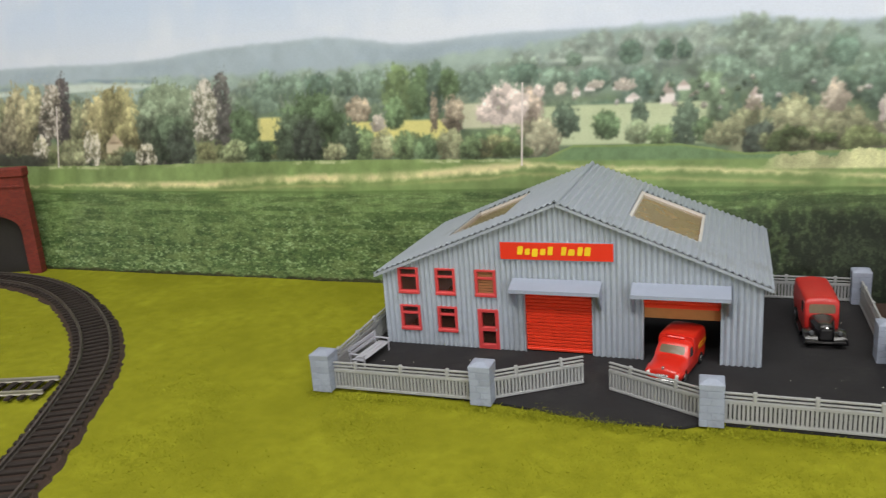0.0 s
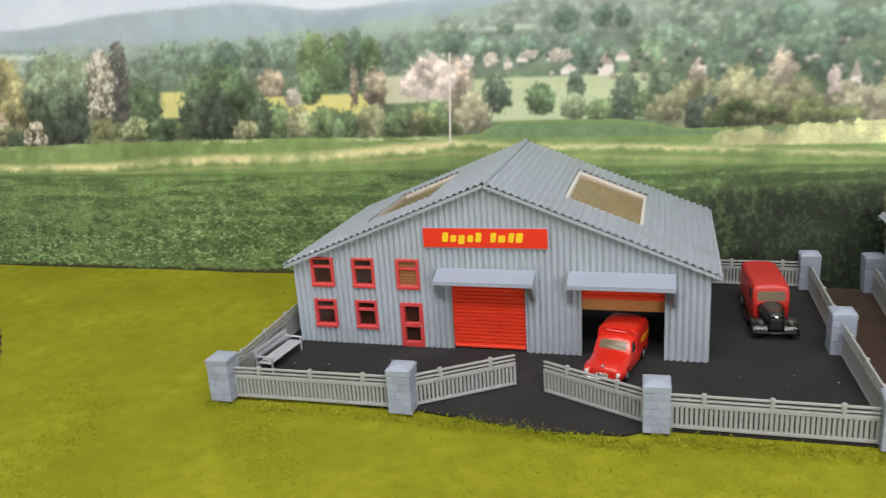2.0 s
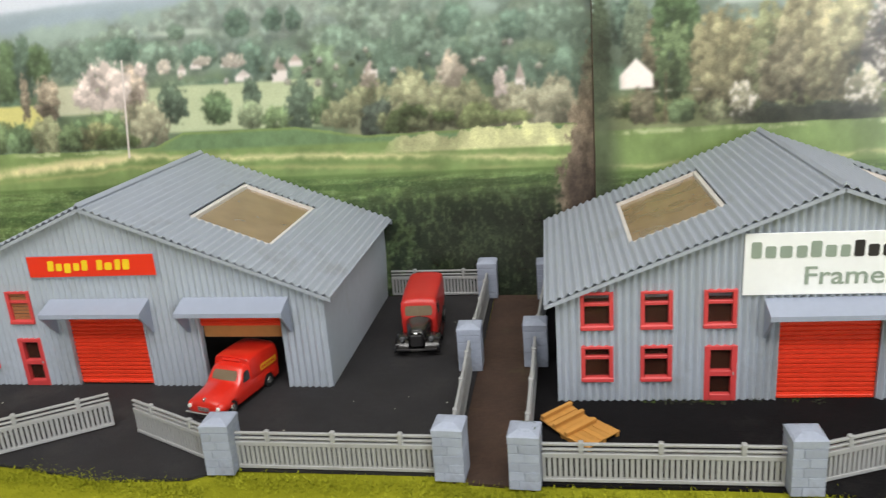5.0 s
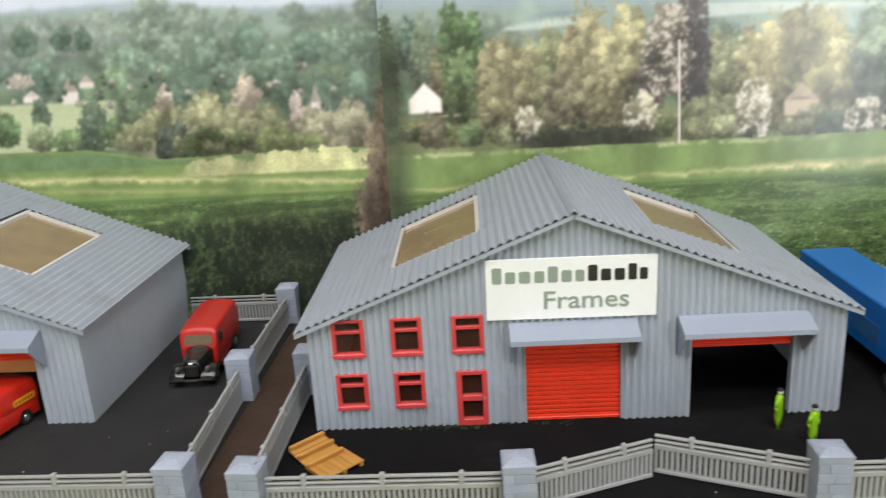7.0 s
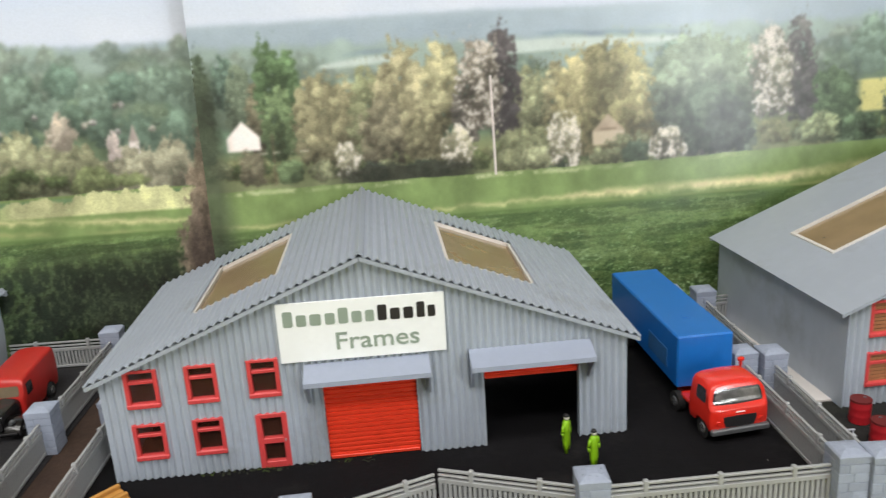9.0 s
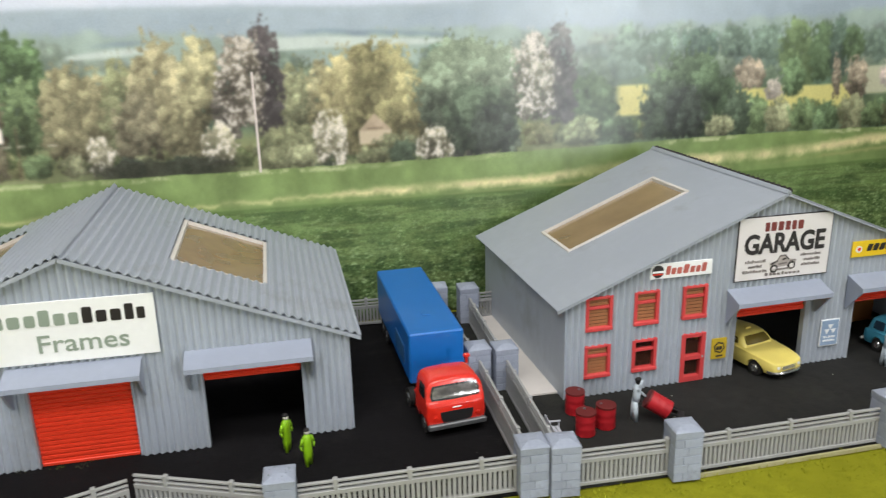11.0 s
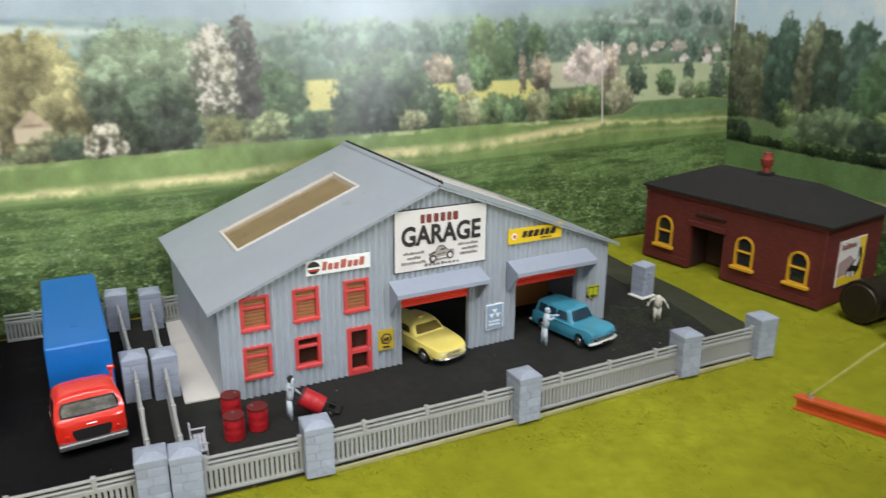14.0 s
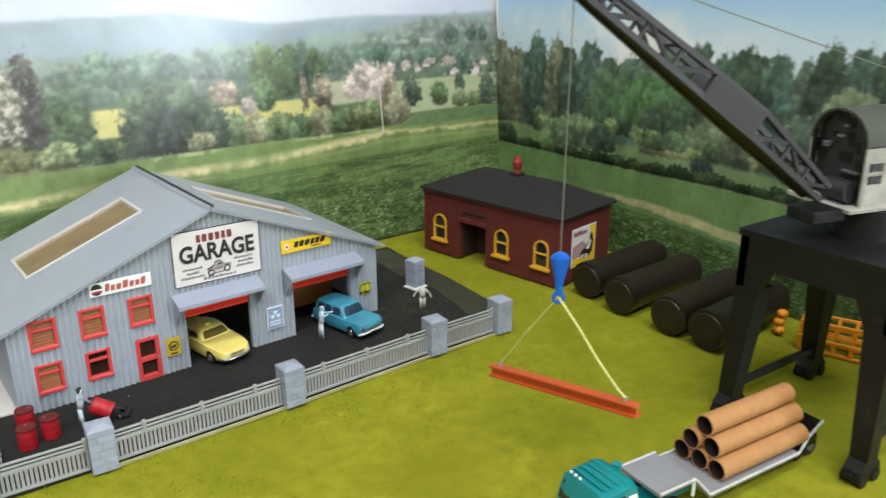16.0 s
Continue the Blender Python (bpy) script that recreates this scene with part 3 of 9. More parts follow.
def countryside(x, z, seed):
    """Farmland with a crop in front, a sandy track, hedgerow trees, woods, and hills under a pale sky."""
    p = Picture(x, z, seed, 1.35)
    rnd = random.Random(seed)
    p.lay(np.ones_like(x), (190, 203, 209))
    p.lay(step(z, 1.75, 2.2), (178, 197, 211))
    p.lay(step(p.n1, 0.42, 0.72) * 0.6, (200, 211, 214))
    hx = (-6.0, -5.1, -4.3, -3.7, -3.1, -2.5, -2.0, -1.5, -1.0, -0.74, -0.35, 0.08, 0.5, 1.2, 1.75, 2.1, 2.4, 3.3)
    hz = (1.75, 1.75, 1.75, 1.75, 1.73, 1.75, 1.80, 1.81, 1.82, 1.79, 1.73, 1.75, 1.76, 1.75, 1.76, 1.75, 1.70, 1.69)
    hill = np.interp(x, hx, hz) + 0.02 * (p.n2 - 0.5) + 0.01 * (p.n3 - 0.5)
    p.lay(step(hill - z, -0.01, 0.02), (152, 170, 174), 0.06, p.n2)
    p.lay(step(p.n1 + 0.4 * (p.n2 - 0.5), 0.45, 0.62) * step(hill - 0.02 - z, 0, 0.05) * 0.6, (140, 158, 164), 0.10, p.n2)
    near_hill = np.interp(x, (-6, -4.4, -3.4, -2.6, -1.0, 0.3, 1.2, 2.2, 3.3), (1.70, 1.64, 1.60, 1.62, 1.60, 1.66, 1.76, 1.72, 1.66)) + 0.08 * (p.n2 - 0.5) + 0.04 * (p.n3 - 0.5)
    p.lay(step(near_hill - z, 0, 0.05), (142, 162, 150), 0.16, p.n2)
    woods = np.interp(x, (-6, -4.7, -4.4, -2.5, -0.3, 0.6, 1.2, 3.3), (1.54, 1.50, 1.40, 1.40, 1.44, 1.50, 1.54, 1.58)) + 0.06 * (p.n2 - 0.5) + 0.04 * (p.n3 - 0.5)
    p.lay(step(woods - z, 0, 0.06), (116, 136, 118), 0.22, p.n2)
    p.lay(step(1.36 + 0.08 * (p.n2 - 0.5) - z, 0, 0.12), (92, 110, 84), 0.30, p.n2)
    # woods that fill the middle distance, farthest and palest first
    far = []
    for _ in range(420):
        cx = rnd.uniform(-6.2, 3.4)
        top = 1.60 if cx > 0.9 else 1.50 if cx > 0.2 else 1.42
        base = rnd.uniform(1.08, top)
        far.append((base, cx, rnd.uniform(0.12, 0.32), rnd.uniform(0.10, 0.20), rnd.choice(GREENS)))
    for base, cx, w, h, g in sorted(far, reverse=True):
        p.tree(cx, base, w, h, hazed(g, min(0.75, max(0.08, (0.30 + 1.3 * (base - 1.16)) * (0.75 if cx > 1.8 else 1.0)))), soft=0.45)
    p.soften(2)
    pale = (178, 194, 182)
    for xs_, hi_, lo_ in (((-4.60, -4.34, -4.10), (1.517, 1.547, 1.555), (1.489, 1.496, 1.52)), ((-3.60, -3.27, -2.65, -2.50), (1.580, 1.580, 1.545, 1.53), (1.500, 1.510, 1.51, 1.51))):
        hi, lo = np.interp(x, xs_, hi_), np.interp(x, xs_, lo_)
        p.lay(step(hi - z, 0, 0.01) * step(z - lo, 0, 0.01) * step(x - xs_[0], 0, 0.06) * step(xs_[-1] - x, 0, 0.06), pale, 0.05)
        p.lay(step(0.020 - abs(z - hi - 0.02 - 0.02 * (p.n2 - 0.5)), 0, 0.02) * step(x - xs_[0] - 0.1, 0, 0.2) * step(xs_[-1] - x, 0, 0.2) * 0.8, (120, 140, 148), 0.15, p.n2)
    p.lay(step(0.026 - abs(z - 1.545 + 0.03 * (p.n2 - 0.5)), 0, 0.02) * step(x - 0.70, 0, 0.1) * step(1.15 - x, 0, 0.1) * 0.8, (176, 192, 176))

    def planted(rows, soft=1.0, **kw):
        for cx, base, w, h, ink in rows:
            p.tree(cx, base, w, h, INKS[ink], soft=soft, **kw)

    def cottage(cx, base, w, h, wall, roof=None):
        """A small house end: a gabled wall, with a roof in a colour of its own where one shows."""
        gable = np.clip(1 - abs(x - cx) / (w / 2), 0, 1)
        p.lay(step(base + h * 0.5 + gable * h * 0.6 - z, 0, 0.010) * step(z - base, 0, 0.010) * step(gable, 0, 0.1), wall, 0.05, grain=0.05)
        if roof:
            p.lay(step(base + h * 0.5 + gable * h * 0.6 - z, 0, 0.010) * step(z - base - h * 0.45, 0, 0.010) * step(gable, 0, 0.1), roof, 0.15)
    planted(FAR_TREES + FAR_TREES_B + FAR_TREES_C, 0.6)
    p.soften(1)
    # a rape field and grazing land seen between the trees
    low = 0.012 * (p.n2 - 0.5)
    for x0, x1, z0, z1, c in ((-0.86, 0.08, 1.03, 1.19, (190, 190, 120)), (-1.64, -1.38, 1.05, 1.245, (192, 192, 124)), (0.05, 0.72, 1.10, 1.29, (172, 178, 148)), (0.66, 1.80, 0.97, 1.25, (166, 180, 142))):
        p.lay(step(z1 + low - z, 0, 0.014) * step(z - z0, 0, 0.02) * step(x - x0, 0, 0.06) * step(x1 - x, 0, 0.06), c, 0.07, p.n2, grain=0.1)
    p.lay(step(1.10 - z, 0, 0.08) * step(x - 1.85, 0, 0.1), (122, 128, 100), 0.3, p.n2)
    p.lay(step(1.12 - z, 0, 0.08) * step(-1.7 - x, 0, 0.1), (112, 122, 86), 0.3, p.n2)
    # the village among its blossom
    for cx, base, w, h in ((1.30, 1.245, 0.11, 0.07), (1.52, 1.23, 0.10, 0.14), (1.22, 1.33, 0.12, 0.06), (1.01, 1.33, 0.08, 0.06), (2.06, 1.22, 0.09, 0.10), (0.92, 1.30, 0.06, 0.07), (1.62, 1.31, 0.09, 0.07), (2.90, 1.10, 0.06, 0.16)):
        cottage(cx, base, w, h, (204, 202, 192), rnd.choice(((166, 156, 144), (180, 176, 166), (154, 148, 136))))
    for _ in range(44):
        p.tree(rnd.uniform(0.8, 3.1), rnd.uniform(1.18, 1.36), 0.040, 0.04, rnd.choice(((172, 174, 164), (104, 122, 98), (92, 110, 92), (150, 152, 136))), blobs=3)
    planted(MIDDLE_TREES + MIDDLE_TREES_B, 0.9)
    planted(BLOSSOM, 0.5)
    # hedge foot, bushes
    for _ in range(110):
        cx = rnd.uniform(-6.0, 3.2)
        if 0.70 < cx < 2.0:
            continue
        p.tree(cx, rnd.uniform(0.90, 0.97), rnd.uniform(0.12, 0.26), rnd.uniform(0.07, 0.14), rnd.choice(((92, 108, 70), (80, 94, 62), (112, 124, 84), (124, 130, 92), (104, 112, 82))), soft=0.9)
    # the large trees along the hedge
    planted(LANE_TREES + LANE_TREES_B)
    p.tree(-3.62, 1.04, 0.20, 0.60, (80, 78, 76), columns=True, soft=0.7)
    p.tree(-3.74, 1.12, 0.25, 0.50, (116, 113, 98), (200, 199, 184))
    cottage(-4.99, 1.10, 0.18, 0.15, (228, 224, 212))
    p.lay(step(0.014 - abs(x + 4.845 + 0.02 * (p.n2 - 0.5)), 0, 0.02) * step(z - 0.91, 0, 0.01) * step(1.20 - z, 0, 0.03), (86, 78, 62), 0.3)
    p.lay(step(0.007 - abs(z - 1.085 + 0.01 * (p.n2 - 0.5)), 0, 0.006) * step(x + 5.12, 0, 0.01) * step(-4.56 - x, 0, 0.01) * step(p.n3, 0.36, 0.52) * 0.8, (196, 196, 176), 0.1)
    planted(HEDGE_TREES)
    cottage(-3.05, 0.985, 0.19, 0.16, (178, 170, 142), (160, 149, 124))
    p.lay(step(0.05 - abs(x + 3.05), 0, 0.01) * step(0.006 - abs(z - 1.075), 0, 0.006), (84, 74, 60))
    p.tree(-2.93, 0.93, 0.26, 0.12, INKS["od"])
    p.tree(-1.97, 1.03, 0.22, 0.58, (96, 98, 92), columns=True, soft=0.7)
    p.tree(-2.12, 1.06, 0.26, 0.51, (126, 129, 110), (204, 204, 190))
    planted(OAK)
    planted(BUSHES)
    for cx, base, w, h, _ in WHITE_BUSHES:
        p.tree(cx, base, w, h, (146, 147, 120), (208, 207, 190))
    p.soften(2)
    # foot of the hedge, meadow, sandy track and crop
    foot = np.interp(x, (-6, -3, -1, 0.45, 0.72, 0.9, 1.6, 2.0, 3.3), (0.91, 0.89, 0.91, 0.90, 0.91, 0.985, 0.985, 0.92, 0.94)) + 0.012 * (p.n2 - 0.5)
    p.lay(step(foot + 0.10 + 0.09 * (p.n3 - 0.5) - z, 0, 0.05) * 0.9 * step(-3.7 - x, 0, 0.2) * step(x + 4.6, 0, 0.2), (46, 50, 40), 0.3)
    p.lay(step(foot - z, 0, 0.012), (110, 133, 80), 0.20, p.n2)
    p.lay(step(0.014 - abs(z - foot + 0.02 + 0.02 * (p.n3 - 0.5)), -0.008, 0.014) * step(p.n1, 0.38, 0.62) * step(p.n3 + p.n2, 0.7, 1.1) * 0.75 * (1 - step(x, 0.3, 0.7)), (178, 186, 144), 0.1)
    p.lay(step(x - 0.6, 0, 0.3) * step(foot - 0.01 - z, 0, 0.02) * step(z - 0.86, 0, 0.03), (96, 122, 84), 0.12)
    path = np.interp(x, (-6, -3.1, -2.0, -1.5, -0.6, 0.28, 0.55, 2.0, 3.3), (0.70, 0.725, 0.728, 0.765, 0.775, 0.82, 0.85, 0.80, 0.74))
    wide = np.interp(x, (-6, -3.4, -3.0, -1.0, 0.4, 0.8, 2, 3.3), (0.0, 0.005, 0.022, 0.030, 0.028, 0.010, 0.012, 0.008))
    p.lay(step(wide - abs(z - path + 0.03 * (p.n2 - 0.5) + 0.03 * (p.n3 - 0.5)), -0.022, 0.024) * (0.35 + 0.65 * step(p.n1 + 0.6 * (p.n2 - 0.5), 0.32, 0.62)), (196, 194, 142), 0.16)
    p.lay(step(0.014 - abs(z - path + 0.06 + 0.02 * (p.n3 - 0.5)), -0.01, 0.016) * step(p.n1, 0.4, 0.6) * 0.55, (152, 156, 104), 0.1)
    tall = 0.82 + 0.11 * step(x - 2.05, 0, 0.20) * step(p.n1 + 0.5 * p.n2, 0.25, 0.7) + 0.10 * (p.n2 - 0.5) + 0.07 * (p.n3 - 0.5)
    p.lay(step(tall - z, 0, 0.02) * step(z - 0.80, 0, 0.02) * step(x - 2.05, 0, 0.2), (170, 176, 128), 0.40, p.n2, grain=0.2)
    crop = np.interp(x, (-6, -3.7, -0.9, 0.45, 1.4, 3.3), (0.69, 0.69, 0.68, 0.70, 0.71, 0.71)) + 0.012 * (p.n2 - 0.5)
    p.lay(step(crop - z, 0, 0.02), (88, 112, 64), 0.2, p.n2)
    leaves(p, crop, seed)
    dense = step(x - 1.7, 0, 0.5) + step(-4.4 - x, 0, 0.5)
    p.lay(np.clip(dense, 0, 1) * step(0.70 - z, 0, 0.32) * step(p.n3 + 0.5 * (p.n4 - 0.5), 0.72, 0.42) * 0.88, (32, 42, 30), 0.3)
    # ragged dark strip: the shadow line at the sheet's foot, drawn into the print
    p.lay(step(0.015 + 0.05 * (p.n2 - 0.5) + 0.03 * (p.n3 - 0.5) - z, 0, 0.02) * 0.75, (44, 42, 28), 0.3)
    # darkens the crop: partly dark print, partly shade between the units put into colour
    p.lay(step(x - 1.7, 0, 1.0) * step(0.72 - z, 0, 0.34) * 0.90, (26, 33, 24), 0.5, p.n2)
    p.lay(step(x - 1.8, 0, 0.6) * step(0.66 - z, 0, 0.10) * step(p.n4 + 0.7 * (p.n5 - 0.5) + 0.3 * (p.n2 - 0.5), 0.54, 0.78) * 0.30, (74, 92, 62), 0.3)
    # a brown trunk at the sheet's worn end
    edge = 3.30 - np.interp(z, (0.3, 0.6, 1.0, 1.4, 1.7), (0.26, 0.22, 0.15, 0.05, -0.1)) + 0.07 * (p.n2 - 0.5) + 0.05 * (p.n3 - 0.5)
    p.lay(step(x - edge + 0.10 * (p.n4 - 0.5), 0, 0.06) * step(x - 3, 0, 0.01) * (0.65 + 0.35 * step(1.3 - z, 0, 0.4)), (112, 104, 86), 0.55, p.n3, grain=0.3)
    p.lay(step(x - edge - 0.04 + 0.10 * (p.n3 - 0.5), 0, 0.06) * step(x - 3, 0, 0.01) * step(0.95 - z, 0, 0.4) * 0.8, (54, 46, 40), 0.45, p.n3)
    # shadow of the overlapping sheet beside the seam, laid on as dark colour
    shade = step(-5.04 - x + 0.06 * (p.n2 - 0.5), 0, 0.12) * step(x + 5.4, 0, 0.01) * step(1.60 - z, 0, 0.2)
    p.lay(shade * 0.75, (66, 76, 58), 0.4, p.n2)
    # telegraph poles
    for cx, lo, hi in ((0.54, 0.84, 1.42), (-3.68, 0.87, 1.41)):
        p.lay(step(0.010 - abs(x - cx), 0, 0.008) * step(z - lo, 0, 0.01) * step(hi - z, 0, 0.01), (196, 192, 182))
    return p


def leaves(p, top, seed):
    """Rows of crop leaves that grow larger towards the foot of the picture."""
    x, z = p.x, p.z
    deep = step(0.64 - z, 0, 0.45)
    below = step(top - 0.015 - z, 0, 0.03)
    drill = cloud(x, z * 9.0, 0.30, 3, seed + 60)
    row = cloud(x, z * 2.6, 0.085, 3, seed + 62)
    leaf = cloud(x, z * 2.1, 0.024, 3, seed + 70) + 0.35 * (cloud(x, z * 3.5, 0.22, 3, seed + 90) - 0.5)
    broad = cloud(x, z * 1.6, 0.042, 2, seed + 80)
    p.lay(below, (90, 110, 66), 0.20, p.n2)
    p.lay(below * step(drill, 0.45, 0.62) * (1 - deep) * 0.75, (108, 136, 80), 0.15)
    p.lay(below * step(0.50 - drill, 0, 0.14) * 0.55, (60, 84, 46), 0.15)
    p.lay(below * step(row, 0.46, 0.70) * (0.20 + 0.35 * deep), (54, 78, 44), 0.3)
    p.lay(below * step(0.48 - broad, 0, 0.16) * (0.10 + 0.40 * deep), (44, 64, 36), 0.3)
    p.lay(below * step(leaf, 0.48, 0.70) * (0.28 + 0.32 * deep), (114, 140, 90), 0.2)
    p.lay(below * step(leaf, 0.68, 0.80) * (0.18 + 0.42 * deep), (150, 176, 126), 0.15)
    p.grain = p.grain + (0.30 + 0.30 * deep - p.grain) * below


def woodland(x, z, seed):
    """A belt of tall trees beyond a hedge and a field, under a clouded blue sky; x grows towards the camera's end."""
    p = Picture(x, z, seed, 1.8)
    rnd = random.Random(seed)
    p.lay(np.ones_like(x), (164, 206, 246))
    p.lay(step(2.0 - z, 0, 0.40), (212, 231, 246))
    p.lay(step(p.n1 + 0.3 * (p.n2 - 0.5), 0.42, 0.66) * step(1.9 - z, -0.1, 0.4) * step(0.9 - x, -0.4, 0.6), (245, 245, 245))
    top = np.interp(x, WOOD_TOP[0], WOOD_TOP[1])
    p.lay(step(top - 0.16 + 0.2 * (p.n2 - 0.5) - z, 0, 0.03), (88, 112, 98), 0.35, p.n2)
    for _ in range(110):
        cx = rnd.uniform(-1.7, 5)
        lo = rnd.uniform(0.85, 1.15)
        hi = float(np.interp(cx, WOOD_TOP[0], WOOD_TOP[1])) - rnd.uniform(0.06, 0.22)
        p.tree(cx, lo, rnd.uniform(0.14, 0.30), hi - lo, rnd.choice(((92, 108, 92), (76, 92, 80), (104, 120, 98), (84, 100, 84))), columns=True, soft=0.7, edge=0.45)
    p.soften(1)
    for k, (cx, base, w, h, ink) in enumerate(WOOD_TREES + WOOD_TREES_B):
        if k == 27:
            p.lay(step(0.86 + 0.05 * (p.n2 - 0.5) - z, 0, 0.03), (118, 138, 98), 0.2, p.n2, grain=0.2)
            for _ in range(40):
                p.tree(rnd.uniform(-1.6, 5), rnd.uniform(0.80, 0.88), rnd.uniform(0.12, 0.30), rnd.uniform(0.06, 0.16), rnd.choice(((104, 124, 88), (128, 134, 104), (84, 102, 74), (116, 132, 92))))
            p.lay(step(0.79 + 0.04 * (p.n2 - 0.5) - z, 0, 0.02), (112, 136, 92), 0.2, p.n2, grain=0.2)
        p.tree(cx, base, w, h, [f * v + 8 for f, v in zip((0.80, 0.85, 0.88), INKS["lg2" if k in (27, 28) else ink])], columns=k < 18, soft=0.8, edge=0.5)
    for cx in (2.4, 3.2, 4.0):
        p.tree(cx, 0.80, 0.7, 0.5, INKS["gr4"])
    p.soften(1)
    hedge = np.interp(x, HEDGE_LINE[0], HEDGE_LINE[1])
    p.lay(step(0.03 - abs(z - hedge - 0.01 - 0.02 * (p.n2 - 0.5)), 0, 0.02), (46, 58, 40), 0.4)
    for k in range(90):
        cx = -1.65 + k * 0.07
        p.tree(cx, float(np.interp(cx, HEDGE_LINE[0], HEDGE_LINE[1])) - 0.015 + rnd.uniform(-0.005, 0.015), rnd.uniform(0.12, 0.20), rnd.uniform(0.06, 0.10), rnd.choice(((44, 58, 40), (54, 70, 46), (70, 88, 56))))
    p.lay(step(hedge - 0.02 + 0.015 * (p.n2 - 0.5) - z, 0, 0.02), (108, 138, 86), 0.14, p.n2, grain=0.25)
    path = np.interp(x, (-2, -0.2, 0.5, 1.2, 3), (0.46, 0.44, 0.42, 0.37, 0.30))
    wide = np.interp(x, (-0.4, 0, 0.6, 1.2, 2), (0.0, 0.03, 0.040, 0.03, 0.0))
    p.lay(step(wide - abs(z - path + 0.03 * (p.n2 - 0.5) + 0.02 * (p.n3 - 0.5)), -0.01, 0.015), (172, 170, 124), 0.16)
    p.lay(step(path - 0.05 - z, 0, 0.03), (88, 122, 74), 0.2, p.n2)
    leaves(p, path - 0.05, seed)
    return p


def sheet(name, corner, along, lean, length, height, cell, draw, label, ink=(1.12, 1.085, 1.125), near=(0.0, 99.0)):
    """A printed sheet on a thin board. corner: its foot; along: its direction in plan; lean: how far it leans back per unit of height."""
    def ticks(end, lo, hi):
        """Close steps from lo to hi, wide ones on either side."""
        lo, hi = max(0.0, lo), min(end, hi)
        marks_ = [np.arange(lo, hi, cell)]
        if lo > 0:
            marks_.insert(0, np.linspace(0, lo, max(2, int(lo / 0.04)), endpoint=False))
        marks_.append(np.linspace(hi, end, max(2, int((end - hi) / 0.04))) if hi < end else np.array([end]))
        return np.concatenate(marks_)
    us, zs = ticks(length, *near), ticks(height, 0.04, 1.95)
    nx, nz = len(us) - 1, len(zs) - 1
    u, z = np.meshgrid(us, zs)
    art = draw(u, z)
    rgb = np.clip(art.rgb * ink, 0, 245) / 255
    rgb = np.where(rgb <= 0.04045, rgb / 12.92, ((rgb + 0.055) / 1.055) ** 2.4)
    ax, ay = along
    back = (-ay, ax)
    co = np.stack([corner[0] + ax * u + back[0] * lean * z, corner[1] + ay * u + back[1] * lean * z, z - 0.05], -1) * DM
    i = np.arange((nx + 1) * (nz + 1)).reshape(nz + 1, nx + 1)
    quads = np.stack([i[:-1, :-1], i[:-1, 1:], i[1:, 1:], i[1:, :-1]], -1).reshape(-1, 4)
    me = bpy.data.meshes.new(name)
    me.vertices.add(co.size // 3)
    me.vertices.foreach_set("co", co.ravel())
    me.loops.add(quads.size)
    me.loops.foreach_set("vertex_index", quads.ravel())
    me.polygons.add(len(quads))
    me.polygons.foreach_set("loop_start", np.arange(0, quads.size, 4))
    me.update(calc_edges=True)
    layer = me.color_attributes.new("print", "FLOAT_COLOR", "POINT")
    layer.data.foreach_set("color", np.concatenate([rgb, art.grain[..., None]], -1).ravel().astype(np.float32))
    me.materials.append(PRINT)
    ob = tagged(new(name, me), label, "backdrop", kind="structure")
    bm = bmesh.new()
    off = 0.03
    pts = [(corner[0] + ax * s + back[0] * (lean * h + d), corner[1] + ay * s + back[1] * (lean * h + d), h - 0.05)
           for s in (0, length) for d in (0.012, off + 0.05) for h in (0, height)]
    vs = [bm.verts.new(p) for p in pts]
    for q in ((0, 1, 3, 2), (4, 6, 7, 5), (0, 4, 5, 1), (2, 3, 7, 6), (0, 2, 6, 4), (1, 5, 7, 3)):
        bm.faces.new([vs[k] for k in q])
    part("board", bm, BOARD, ob)
    return ob


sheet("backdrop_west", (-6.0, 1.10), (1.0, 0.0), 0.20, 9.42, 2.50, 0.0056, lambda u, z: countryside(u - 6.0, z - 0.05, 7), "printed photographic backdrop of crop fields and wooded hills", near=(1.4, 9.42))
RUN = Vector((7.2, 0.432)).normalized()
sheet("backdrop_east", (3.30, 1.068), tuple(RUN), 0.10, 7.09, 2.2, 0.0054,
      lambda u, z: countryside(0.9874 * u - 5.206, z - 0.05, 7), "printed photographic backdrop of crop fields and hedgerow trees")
sheet("backdrop_side", (10.33, 1.60), (0.0, -1.0), 0.0, 5.2, 2.3, 0.0064, lambda u, z: woodland(u - 1.6, z - 0.05, 19), "printed photographic backdrop of a woodland edge and field", (1.0, 1.0, 1.0), near=(0.0, 3.6))

# ---------------------------------------------------------------- ground and room


def flat(name, outline, z, mat, label, category="ground", thick=0.012, kind="structure"):
    """A thin slab laid on the board, its top at z."""
    bm = bmesh.new()
    prism(bm, outline, z - thick, z, "z")
    return tagged(part(name, bm, mat), label, category, kind=kind)


def grass_sheet():
    bm = bmesh.new()
    n, m, x0, x1, y0, y1 = 210, 100, -6.4, 10.6, -6.2, 1.9
    vs = [[bm.verts.new((x0 + (x1 - x0) * i / n, y0 + (y1 - y0) * j / m, 0)) for j in range(m + 1)] for i in range(n + 1)]
    for row in vs:
        for v in row:
            v.co.z = -0.014 + 0.006 * noise.noise(v.co * 2.2) + 0.003 * noise.noise(v.co * 9)
    for i in range(n):
        for j in range(m):
            bm.faces.new((vs[i][j], vs[i + 1][j], vs[i + 1][j + 1], vs[i][j + 1]))
    return tagged(part("ground", bm, GRASS, smooth=True), "bright yellow-green static grass mat on the layout board", "grass", kind="structure")


